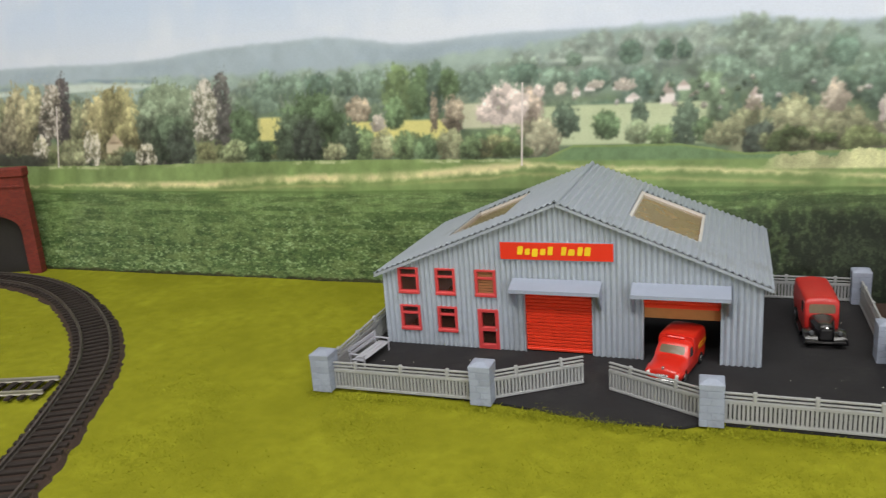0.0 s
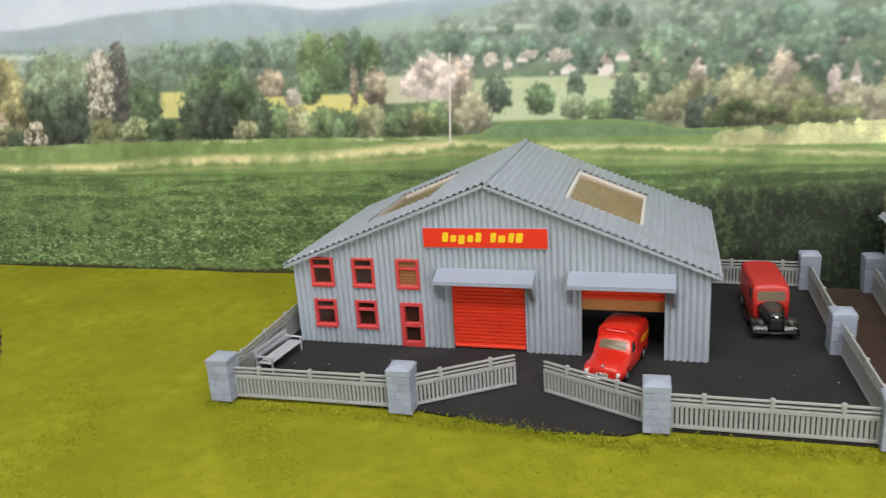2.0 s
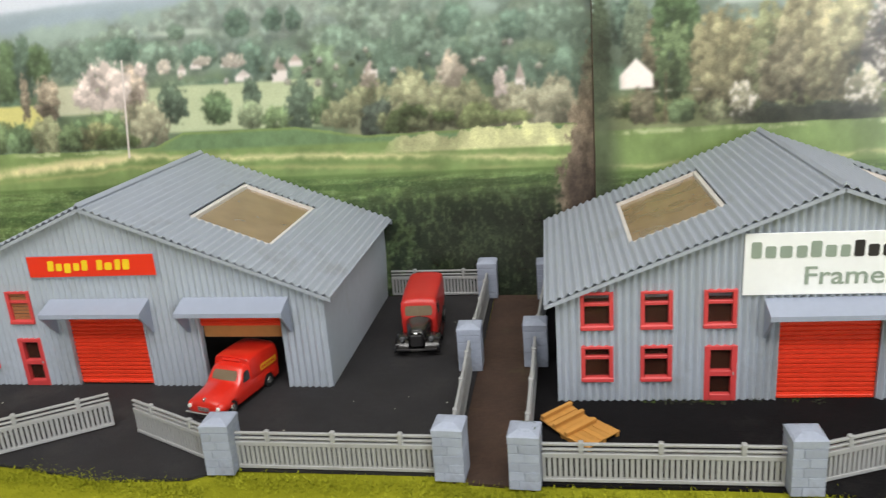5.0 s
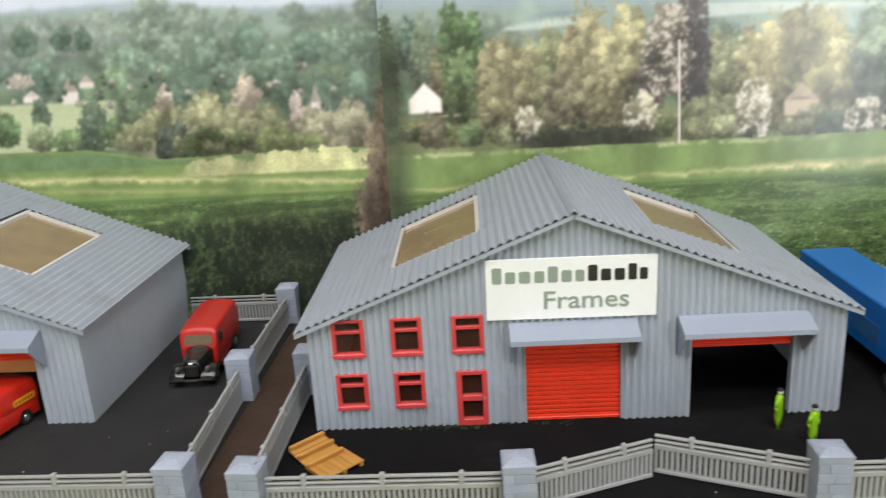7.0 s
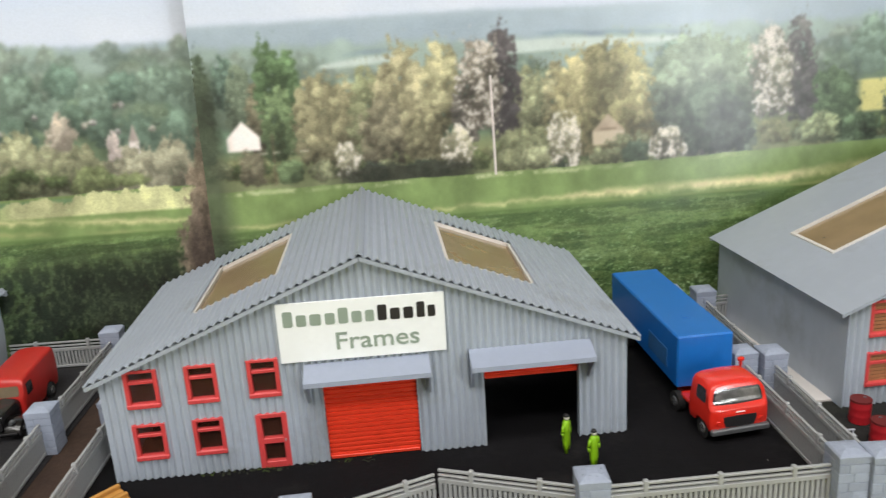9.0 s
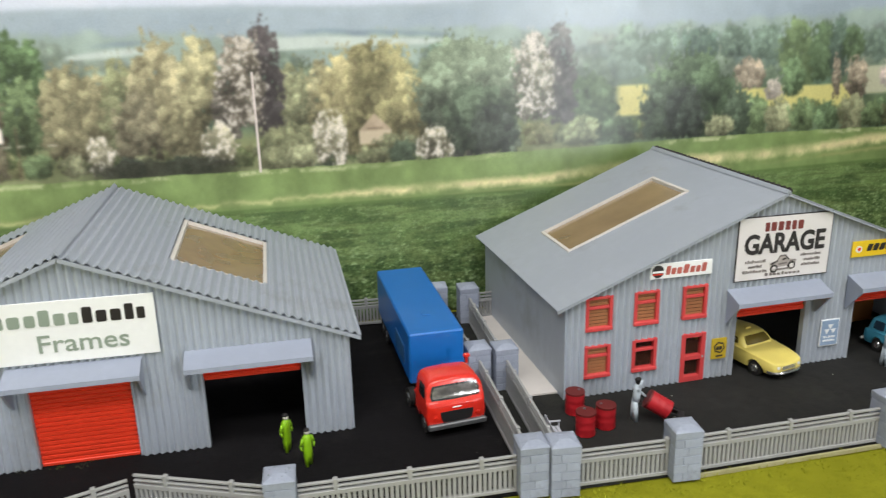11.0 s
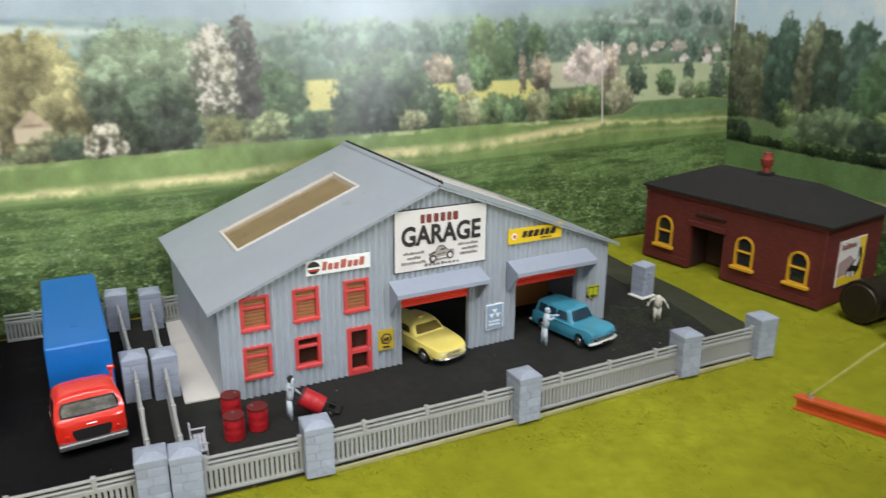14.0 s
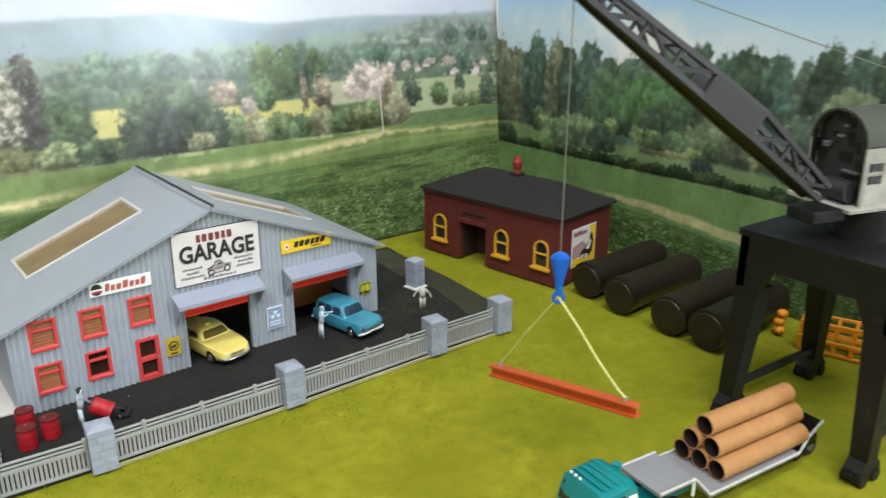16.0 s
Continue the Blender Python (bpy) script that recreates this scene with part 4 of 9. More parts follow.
grass_sheet()
bm = bmesh.new()
box(bm, (-6.4, -6.2, -0.5), (10.6, 1.9, -0.03))
base = tagged(part("layout_board", bm, BOARD), "plywood layout board under the grass", "board", kind="structure")
for x in (-6.2, 2.1, 10.2):
    for y in (-6.0, 1.7):
        bm = bmesh.new()
        box(bm, (x - 0.2, y - 0.2, -9.0), (x + 0.2, y + 0.2, -0.501))
        part("leg", bm, BOARD, base)

flat("yard_west", ((-0.10, -0.64), (0.85, -0.66), (1.05, -0.69), (1.4, -0.76), (1.75, -0.73), (1.87, -0.66), (2.74, -0.66), (2.72, 1.14), (-0.12, 1.12)), 0.0, PALER_ASPHALT, "dark asphalt yard around the red vans")
flat("yard_middle", ((2.99, -0.70), (3.9, -0.70), (4.3, -0.76), (4.7, -0.74), (4.9, -0.67), (5.84, -0.64), (5.80, 1.14), (3.02, 1.12)), 0.0, ASPHALT, "dark asphalt yard beside the middle unit")
flat("yard_east", ((5.80, -0.66), (6.4, -0.655), (7.3, -0.62), (8.2, -0.56), (8.72, -0.52), (8.90, -0.24), (8.93, 1.20), (5.76, 1.16)), 0.002, MOSSY, "dark asphalt garage forecourt")
flat("verge_strip", ((8.64, -0.36), (8.76, -0.40), (8.91, -0.22), (8.935, 0.35), (8.90, 1.16), (8.70, 1.14), (8.665, 0.60), (8.735, 0.26), (8.70, -0.05)), 0.007, OLIVE_GREY, "weathered olive-grey strip along the forecourt", thick=0.006)
for a, b in (((6.43, -0.688), (7.25, -0.650)), ((7.34, -0.648), (8.16, -0.590)), ((8.25, -0.588), (8.64, -0.572))):
    flat("yard_kerb", (a, b, (b[0], b[1] + 0.010), (a[0], a[1] + 0.010)), 0.006, KERB_CARD, "pale card edge of the forecourt under the fence", "kerb", thick=0.016)
flat("footpath", ((2.74, -0.70), (2.99, -0.72), (3.02, 1.14), (2.725, 1.14)), -0.002, EARTH, "brown earth footpath between two fences", "path")
flat("paved_strip", ((5.98, 0.06), (6.15, 0.06), (6.09, 1.14), (5.99, 1.13)), 0.010, PAVING, "off-white card paving strip beside the garage", "paving")

# room around the layout
bm = bmesh.new()
box(bm, (-16, -22, -9.1), (20, 8, -9.0))
tagged(part("floor", bm, CARPET), "grey carpeted room floor", "floor", kind="structure")
bm = bmesh.new()
box(bm, (-16, -22, 14.6), (20, 8, 14.7))
tagged(part("ceiling", bm, WALLPAINT), "white painted room ceiling", "ceiling", kind="structure")
for nm, a, b in (("wall_north", (-16, 8, -9), (20, 8.2, 14.6)), ("wall_south", (-16, -22.2, -9), (20, -22, 14.6)), ("wall_west", (-16.2, -22, -9), (-16, 8, 14.6)), ("wall_east", (20, -22, -9), (20.2, 8, 14.6))):
    bm = bmesh.new()
    box(bm, a, b)
    tagged(part(nm, bm, WALLPAINT), "plain white painted room wall", "wall", kind="structure")
# ---------------------------------------------------------------- the industrial units
W, D, EAVE, RIDGE, OVER = 2.10, 1.16, 0.452, 0.868, 0.045
SLOPE = (RIDGE - EAVE) / (W / 2)


def roof_z(x):
    return RIDGE - abs(x - W / 2) * SLOPE


HOLES = {"w1": (0.100, 0.318, 0.222, 0.478), "w2": (0.334, 0.318, 0.450, 0.478), "w3": (0.575, 0.318, 0.692, 0.478),
         "w4": (0.100, 0.090, 0.220, 0.246), "w5": (0.334, 0.090, 0.450, 0.246), "door": (0.582, 0.0, 0.700, 0.242),
         "bay1": (0.857, 0.0, 1.233, 0.372), "bay2": (1.507, 0.0, 1.897, 0.372)}


def spans(x, top):
    """The solid stretches of the front wall at x, between the holes."""
    cuts = sorted((z0, z1) for x0, z0, x1, z1 in HOLES.values() if x0 < x < x1)
    z, out = 0.0, []
    for a, b in cuts:
        if a > z + 1e-6:
            out.append((z, a))
        z = b
    if top > z:
        out.append((z, top))
    return out


def front_wall(parent):
    """Corrugated sheet wall with its openings cut through."""
    bm = bmesh.new()
    pitch, depth = 0.0306, 0.0145
    xs = sorted({round(i * pitch / 6, 5) for i in range(int(W / pitch * 6) + 1)} | {W} | {v for h in HOLES.values() for v in (h[0], h[2])})

    def ridge(x):
        c = 0.5 + 0.5 * math.cos(2 * math.pi * x / pitch)
        return -depth * c**0.7
    for a, b in zip(xs, xs[1:]):
        if b - a < 1e-5:
            continue
        for z0, z1 in spans((a + b) / 2, 1.0):
            za, zb = (roof_z(a) - 0.004, roof_z(b) - 0.004) if z1 == 1.0 else (z1, z1)
            q = [(a, ridge(a), z0), (b, ridge(b), z0), (b, ridge(b), zb), (a, ridge(a), za)]
            bk = [(x, 0.022, z) for x, _, z in q]
            f = [bm.verts.new(p) for p in q]
            g = [bm.verts.new(p) for p in bk]
            bm.faces.new(f)
            bm.faces.new(g[::-1])
            for i in (0, 2):
                bm.faces.new((f[i], g[i], g[(i + 1) % 4], f[(i + 1) % 4]))
    for x in sorted({v for h in HOLES.values() for v in (h[0], h[2])} | {0.0, W}):
        for z0, z1 in ([(h[1], h[3]) for h in HOLES.values() if x in (h[0], h[2])] or [(0.0, roof_z(x) - 0.004)]):
            bm.faces.new([bm.verts.new(p) for p in ((x, ridge(x), z0), (x, 0.022, z0), (x, 0.022, z1), (x, ridge(x), z1))])
    bmesh.ops.remove_doubles(bm, verts=bm.verts, dist=1e-5)
    return part("front_wall", bm, GREY, parent, "grey corrugated sheet gable wall")


def window_in(parent, key, glass=None, blind=False):
    x0, z0, x1, z1 = HOLES[key]
    bm = bmesh.new()
    t, y0, y1 = 0.0125, -0.016, 0.012
    for a, b in (((x0 - 0.004, y0, z0), (x0 + t, y1, z1)), ((x1 - t, y0, z0), (x1 + 0.004, y1, z1)),
                 ((x0 + t, y0, z1 - t), (x1 - t, y1, z1)), ((x0 + t, y0, z0), (x1 - t, y1, z0 + t + 0.006))):
        box(bm, a, b, bevel=0.002)
    w = part("window", bm, FRAME_RED, parent, "red-framed window")
    bm = bmesh.new()
    zt = z1 - (z1 - z0) * 0.33
    box(bm, (x0 + t, y0 + 0.004, zt - 0.007), (x1 - t, y1 - 0.002, zt + 0.007), bevel=0.002)
    part("glazing_bar", bm, FRAME_RED, w)
    bm = bmesh.new()
    box(bm, (x0 - 0.005, -0.021, z0 - 0.002), (x1 + 0.005, 0.004, z0 + 0.017), bevel=0.003)
    part("sill", bm, FRAME_RED, w)
    for a, b in ((z0 + t + 0.006, zt - 0.007), (zt + 0.007, z1 - t)):
        bm = bmesh.new()
        box(bm, (x0 + t, 0.002, a), (x1 - t, 0.005, b))
        ob = part("pane", bm, glass or WINGLASS, w)
        ob.visible_shadow = False
    if blind:
        n = 8
        pitch = (z1 - z0 - 2 * t) / n
        bm = bmesh.new()
        box(bm, (x0 + t, -0.0035, -0.0068), (x1 - t, 0.0005, 0.0076), bevel=0.001)
        slat = part("blind_slat", bm, BLIND, w, "tan blind slat filling the window")
        slat.location.z = (z0 + t + pitch * 0.5) * DM
        for i in range(1, n):
            same_mesh("blind_slat", slat, place(0, 0, z0 + t + pitch * (i + 0.5)), w)
    return w


def door_in(parent):
    x0, z0, x1, z1 = HOLES["door"]
    bm = bmesh.new()
    t, y0, y1 = 0.019, -0.016, 0.012
    mid = z0 + (z1 - z0) * 0.50
    for a, b in (((x0 - 0.004, y0, z0), (x0 + t, y1, z1)), ((x1 - t, y0, z0), (x1 + 0.004, y1, z1)), ((x0 + t, y0, z1 - t), (x1 - t, y1, z1)),
                 ((x0 + t, y0, z0), (x1 - t, y1, z0 + 0.028)), ((x0 + t, y0, mid - 0.012), (x1 - t, y1, mid + 0.012))):
        box(bm, a, b, bevel=0.002)
    d = part("door", bm, FRAME_RED, parent, "red half-glazed entrance door")
    for a, b in ((z0 + 0.028, mid - 0.012), (mid + 0.012, z1 - t)):
        bm = bmesh.new()
        box(bm, (x0 + t, 0.002, a), (x1 - t, 0.005, b))
        part("pane", bm, WINGLASS, d).visible_shadow = False
    bm = bmesh.new()
    box(bm, (x1 - 0.013, -0.021, mid - 0.004), (x1 - 0.008, -0.016, mid + 0.007))
    part("handle", bm, FENCE, d)
    return d


def shutter_in(parent, key, low):
    """A red roller shutter let down to the height low."""
    x0, z0, x1, z1 = HOLES[key]
    bm = bmesh.new()
    n = max(2, round((z1 - low) / 0.0205))
    pts = []
    for i in range(n):
        a, b = low + (z1 - low) * i / n, low + (z1 - low) * (i + 1) / n
        pts += [(0.014, a), (0.006, a + (b - a) * 0.25), (0.006, a + (b - a) * 0.8), (0.014, b - 0.0001)]
    ring = [(y, z) for y, z in pts] + [(0.024, z1), (0.024, low)]
    prism(bm, ring, x0 + 0.001, x1 - 0.001, "x")
    s = part("shutter", bm, RED, parent, "bright red slatted roller shutter")
    bm = bmesh.new()
    box(bm, (x0 + 0.004, 0.000, low - 0.004), (x1 - 0.004, 0.026, low + 0.010), bevel=0.002)
    part("bottom_bar", bm, RED, s)
    return s


def canopy_over(parent, x0, x1):
    bm = bmesh.new()
    prism(bm, [(-0.009, 0.438), (-0.112, 0.400), (-0.112, 0.380), (-0.009, 0.418)], x0, x1, "x")
    c = part("canopy", bm, CANOPY, parent, "pale grey sloping canopy over the bay")
    for x in (x0 + 0.001, x1 - 0.011):
        bm = bmesh.new()
        prism(bm, [(-0.009, 0.430), (-0.110, 0.394), (-0.110, 0.378), (-0.098, 0.366), (-0.022, 0.275), (-0.009, 0.270)], x, x + 0.010, "x")
        part("bracket", bm, CANOPY, c)
    return c


def roof_half(parent, side, smooth, sky):
    """One slope: a sheet whose corrugations run along the ridge, with a hole for the skylight."""
    bm = bmesh.new()
    wave, amp = 0.0345, (0.0 if smooth else 0.0064)
    run = W / 2 + OVER
    n = int(run / wave * (1 if smooth else 6))
    s0, s1, v0, v1 = sky
    us = sorted({run * i / n for i in range(n + 1)} | {s0, s1})
    ys = (-0.040, v0, v1, D + 0.03)

    def at(u, y, lift):
        x = W / 2 + side * (0.002 + u)
        return (x, y, RIDGE + 0.010 - u * SLOPE + amp * math.cos(2 * math.pi * u / wave) + lift)
    for a, b in zip(us, us[1:]):
        mid = (a + b) / 2
        for y0, y1 in zip(ys, ys[1:]):
            if s0 < mid < s1 and y0 == ys[1]:
                continue
            for lift in (0.0, -0.004):
                bm.faces.new([bm.verts.new(at(u, y, lift)) for u, y in ((a, y0), (b, y0), (b, y1), (a, y1))])
        for y in (ys[0], ys[-1]):
            bm.faces.new([bm.verts.new(p) for p in (at(a, y, 0), at(b, y, 0), at(b, y, -0.004), at(a, y, -0.004))])
    for u in (us[0], us[-1]):
        bm.faces.new([bm.verts.new(p) for p in (at(u, ys[0], 0), at(u, ys[-1], 0), at(u, ys[-1], -0.004), at(u, ys[0], -0.004))])
    bmesh.ops.remove_doubles(bm, verts=bm.verts, dist=1e-5)
    r = part("roof_slope", bm, GREY_ROOF, parent, "smooth grey roof slope" if smooth else "grey corrugated roof slope")
    # barge board under the front edge
    for y0, y1 in ((-0.0385, -0.014), (D + 0.004, D + 0.026)):
        bm = bmesh.new()
        up, down = (0.0115, 0.002) if smooth else (0.0072, -0.010)
        pts = [(W / 2 + side * u, RIDGE - 0.007 - u * SLOPE + d) for u, d in ((0.002, up), (run, up), (run, down), (0.002, down))]
        prism(bm, pts, y0, y1, "y")
        part("barge_board", bm, GREY_ROOF, r)
    # skylight
    bm = bmesh.new()
    t = 0.013 if smooth else 0.017
    for u0, u1, y0, y1 in ((s0, s0 + t, v0, v1), (s1 - t, s1, v0, v1), (s0 + t, s1 - t, v0, v0 + t), (s0 + t, s1 - t, v1 - t, v1)):
        top = [Vector((W / 2 + side * (0.002 + u), y, RIDGE + (0.0175 if smooth else 0.0045) - u * SLOPE)) for u, y in ((u0, y0), (u1, y0), (u1, y1), (u0, y1))]
        f = [bm.verts.new(p) for p in top]
        g = [bm.verts.new(p - Vector((0, 0, 0.030))) for p in top]
        bm.faces.new(f)
        bm.faces.new(g[::-1])
        for i in range(4):
            bm.faces.new((f[i], g[i], g[(i + 1) % 4], f[(i + 1) % 4]))
    s = part("skylight", bm, SKYFRAME, r, "white-framed rectangular rooflight")
    bm = bmesh.new()
    bm.faces.new([bm.verts.new((W / 2 + side * (0.002 + u), y, RIDGE + (0.003 if smooth else -0.012) - u * SLOPE)) for u, y in ((s0 + 0.015, v0 + 0.015), (s1 - 0.015, v0 + 0.015), (s1 - 0.015, v1 - 0.015), (s0 + 0.015, v1 - 0.015))])
    part("glazing", bm, SKYGLASS, s, "dull brown translucent rooflight glazing").visible_shadow = False
    return r


def side_wall(parent, x0, x1):
    bm = bmesh.new()
    box(bm, (x0, 0.022, 0.0), (x1, D, EAVE - 0.006))
    return part("side_wall", bm, GREY, parent, "plain grey side wall")


def industrial_unit(m, label, lows, blinds=(), smooth=False):
    u = thing("industrial_unit", m, label, "building", "industrial units in a row")
    front_wall(u)
    side_wall(u, 0.0, 0.022)
    side_wall(u, W - 0.022, W)
    bm = bmesh.new()
    prism(bm, [(0.022, 0), (W - 0.022, 0), (W - 0.022, EAVE - 0.02), (W / 2, RIDGE - 0.02), (0.022, EAVE - 0.02)], D - 0.022, D - 0.001, "y")
    part("back_wall", bm, GREY, u)
    for side in (-1, 1):
        roof_half(u, side, smooth, (0.207, 0.847, 0.435, 0.800) if smooth else (0.347, 0.733, 0.270, 0.945))
    bm = bmesh.new()
    prism(bm, [(W / 2 - 0.016, RIDGE + 0.008), (W / 2, RIDGE + 0.024), (W / 2 + 0.016, RIDGE + 0.008), (W / 2, RIDGE + 0.012)], -0.038, D + 0.028, "y")
    part("ridge_cap", bm, GREY_ROOF, u)
    if smooth:
        bm = bmesh.new()
        n = 64
        zig = [(-0.036 + (D + 0.060) * i / n, RIDGE + (0.030 if i % 2 else 0.021)) for i in range(n + 1)]
        prism(bm, [(-0.036, RIDGE + 0.012), (D + 0.024, RIDGE + 0.012)] + zig[::-1], W / 2 + 0.006, W / 2 + 0.020, "x")
        part("ridge_teeth", bm, DARK, u, "dark corrugated sheet edge along the ridge")
    for k in ("w1", "w2", "w3", "w4", "w5"):
        window_in(u, k, blind=k in blinds)
    door_in(u)
    for k, low in zip(("bay1", "bay2"), lows):
        shutter_in(u, k, low)
    canopy_over(u, 0.795, 1.290)
    canopy_over(u, 1.450, 1.945)
    return u


UNIT_A, UNIT_B, UNIT_C = place(0, 0, 0, 0), place(3.10, -0.105, 0, 1.9), place(6.139, 0.004, 0.003, 4.0)
unit_a = industrial_unit(UNIT_A, "grey corrugated industrial unit with one open bay and red mail signboard", (0.012, 0.300), ("w3",))
industrial_unit(UNIT_B, "grey corrugated industrial unit with a white signboard and open bay", (0.006, 0.300))
unit_c = industrial_unit(UNIT_C, "grey industrial unit with smooth roof and two open garage bays", (0.292, 0.292), ("w1", "w2", "w3", "w4"), True)
bm = bmesh.new()
prism(bm, [(0.30, 0.25), (0.03, 0.230), (0.03, 0.312), (0.30, 0.33)], 1.508, 1.896, "x")
part("inner_panel", bm, TAN, unit_a, "tan card panel behind the raised shutter")
bm = bmesh.new()
box(bm, (1.62, 0.36, 0.0), (1.98, 0.375, 0.40))
part("inner_panel", bm, TAN, unit_c, "tan card partition inside the bay")

# ---------------------------------------------------------------- piers and fences
PIER_H, PIER_W = 0.210, 0.108


def pier(m, label="grey-blue stone gate pier with a shallow pyramid cap"):
    g = thing("gate_pier", m, label, "gate pier", "stone piers of the fences")
    bm = bmesh.new()
    h = PIER_W / 2 - 0.004
    box(bm, (-h, -h, 0), (h, h, PIER_H - 0.03))
    part("core", bm, MORTAR, g)
    bm = bmesh.new()
    k = PIER_W / 2
    rings = [[(sx * a, sy * a, z) for sx, sy in ((-1, -1), (1, -1), (1, 1), (-1, 1))] for a, z in ((k, PIER_H - 0.032), (k + 0.001, PIER_H - 0.006), (k - 0.006, PIER_H), (k * 0.35, PIER_H + 0.010))]
    loft(bm, rings)
    part("cap", bm, STONE, g)
    course = (PIER_H - 0.034) / 5
    for i in range(5):
        z0, z1 = i * course + 0.0005, (i + 1) * course - 0.0005
        cuts = (-k, 0.0, k) if i % 2 else (-k, -k * 0.33, k)
        for a, b in zip(cuts, cuts[1:]):
            bm = bmesh.new()
            box(bm, (a + 0.0005, -k, z0), (b - 0.0005, k, z1), bevel=0.0016)
            part("stone", bm, STONE, g)
    return g


PIERS = [(-0.07, -0.68), (0.80, -0.665), (1.872, -0.655), (2.735, -0.655), (2.70, 0.205), (2.69, 1.11),
         (3.0, -0.69), (3.905, -0.68), (4.906, -0.655), (5.803, -0.635), (5.795, 0.225), (5.757, 1.08), (2.995, 0.25), (3.02, 1.09),
         (5.915, -0.655), (5.919, 0.20), (5.923, 1.03), (6.385, -0.655), (7.295, -0.615), (8.205, -0.555), (8.69, -0.54)]
first = pier(place(*PIERS[0]))
for i, (x, y) in enumerate(PIERS[1:]):
    copy_thing(first, place(x, y, 0, 3.0 * math.sin(i * 2.3)))


bm = bmesh.new()
box(bm, (-0.0060, -0.005, 0.020), (0.0060, 0.005, 0.100))
PICKET = part("picket", bm, FENCE)


def fence(a, b, label="grey plastic picket fence panel with two top rails", z=0.0, gap=0.056, gap2=None, group="fence panels"):
    """A fence panel from one plan point to another: small posts, rails and close pickets."""
    a, b = Vector(a), Vector(b)
    d = (b - a).normalized()
    a2, b2 = a + d * gap, b - d * (gap if gap2 is None else gap2)
    n = (b2 - a2).length
    f = thing("fence_panel", place(a2.x, a2.y, z, math.degrees(math.atan2(d.y, d.x))), label, "fence", group)
    for z0, z1, t, nm in ((0.146, 0.155, 0.006, "top_rail"), (0.127, 0.135, 0.006, "top_rail"), (0.100, 0.118, 0.008, "middle_rail"), (0.006, 0.020, 0.008, "bottom_rail")):
        bm = bmesh.new()
        box(bm, (0, -t, z0), (n, t, z1), bevel=0.0015)
        part(nm, bm, FENCE, f)
    k = max(2, round(n / 0.0190))
    for i in range(k + 1):
        same_mesh("picket", PICKET, place(0.006 + (n - 0.012) * i / k, 0.0), f)
    m = max(1, round(n / 0.255))
    for i in range(m + 1):
        x = min(max(n * (i + (0.5 if m > 1 else 0)) / m, 0.008), n - 0.008)
        if m > 1 and i == m:
            break
        bm = bmesh.new()
        box(bm, (x - 0.009, -0.0095, 0.1181), (x + 0.009, 0.0095, 0.163), bevel=0.003)
        part("small_post", bm, FENCE, f)
    return f


def run(points, **kw):
    for p, q in zip(points, points[1:]):
        fence(p, q, **kw)


run(PIERS[0:2])
fence(PIERS[1], (1.245, -0.37), "open grey picket gate leaf, hinged to a pier", gap2=0.0, group="gates")
fence(PIERS[2], (1.385, -0.42), "open grey picket gate leaf, hinged to a pier", gap2=0.0, group="gates")
run(PIERS[2:6])
fence((2.13, 1.115), PIERS[5], gap=0.0)
fence(PIERS[0], (-0.10, 1.08), gap2=0.0)
run((PIERS[6], PIERS[7]))
fence(PIERS[7], (4.375, -0.49), "open grey picket gate leaf, hinged to a pier", gap2=0.0, group="gates")
fence(PIERS[8], (4.390, -0.46), "open grey picket gate leaf, hinged to a pier", gap2=0.0, group="gates")
run(PIERS[8:12])
run((PIERS[6], PIERS[12], PIERS[13]))
fence((5.22, 1.09), PIERS[11], gap=0.0)
run((PIERS[14], PIERS[15], PIERS[16]))
run((PIERS[14], PIERS[17], PIERS[18], PIERS[19], PIERS[20]))
fence(PIERS[16], (6.10, 1.05), gap2=0.0)
bpy.data.objects.remove(PICKET)
# ---------------------------------------------------------------- paints for the things
VAN_RED = material("van_red_enamel", lin(212, 42, 28), 0.30, vary=0.05, scale=60, coat=0.5)
# darker and less glossy than the other van's red
OLD_RED = material("dull_van_red", lin(190, 38, 32), 0.42, vary=0.08, scale=50, coat=0.15)
CAB_RED = material("cab_red_enamel", lin(222, 44, 30), 0.24, vary=0.04, scale=60, coat=0.7)
BLACK_PAINT = material("black_enamel", lin(18, 16, 17), 0.25, vary=0.1, scale=60, coat=0.5)
TYRE = material("tyre_rubber", lin(24, 23, 23), 0.8, vary=0.15, scale=200, bump=0.3)
CHROME = material("silver_trim", lin(205, 205, 205), 0.22, metal=0.85, vary=0.05)
LAMP_WHITE = material("white_lamp_paint", lin(238, 238, 232), 0.25, vary=0.02)
CAR_GLASS = material("car_window", lin(116, 102, 82), 0.22, vary=0.15, scale=90, coat=0.15)
DARK_GLASS = material("dark_window", lin(40, 42, 46), 0.08, vary=0.15, scale=90, coat=0.6)
BLUE_GLASS = material("bluish_window", lin(46, 66, 84), 0.08, vary=0.2, scale=90, coat=0.6)
AMBER_GLASS = material("amber_tinted_window", lin(104, 92, 44), 0.10, vary=0.15, scale=90, coat=0.5)
# strong light and dark patches paint the windscreen's reflections into its colour
GLARE_GLASS = material("windscreen_glare", lin(160, 158, 155), 0.10, metal=0.5, vary=0.7, scale=70, bump=0.6, bump_scale=90)
GOLD = material("yellow_stripe", lin(228, 176, 40), 0.45, vary=0.06, scale=120)
BLUE_BOX = material("blue_trailer_paint", lin(14, 106, 190), 0.35, vary=0.06, scale=40, coat=0.2)
PANEL_BLUE = material("dull_panel_blue", lin(44, 98, 152), 0.5, vary=0.25, scale=90)
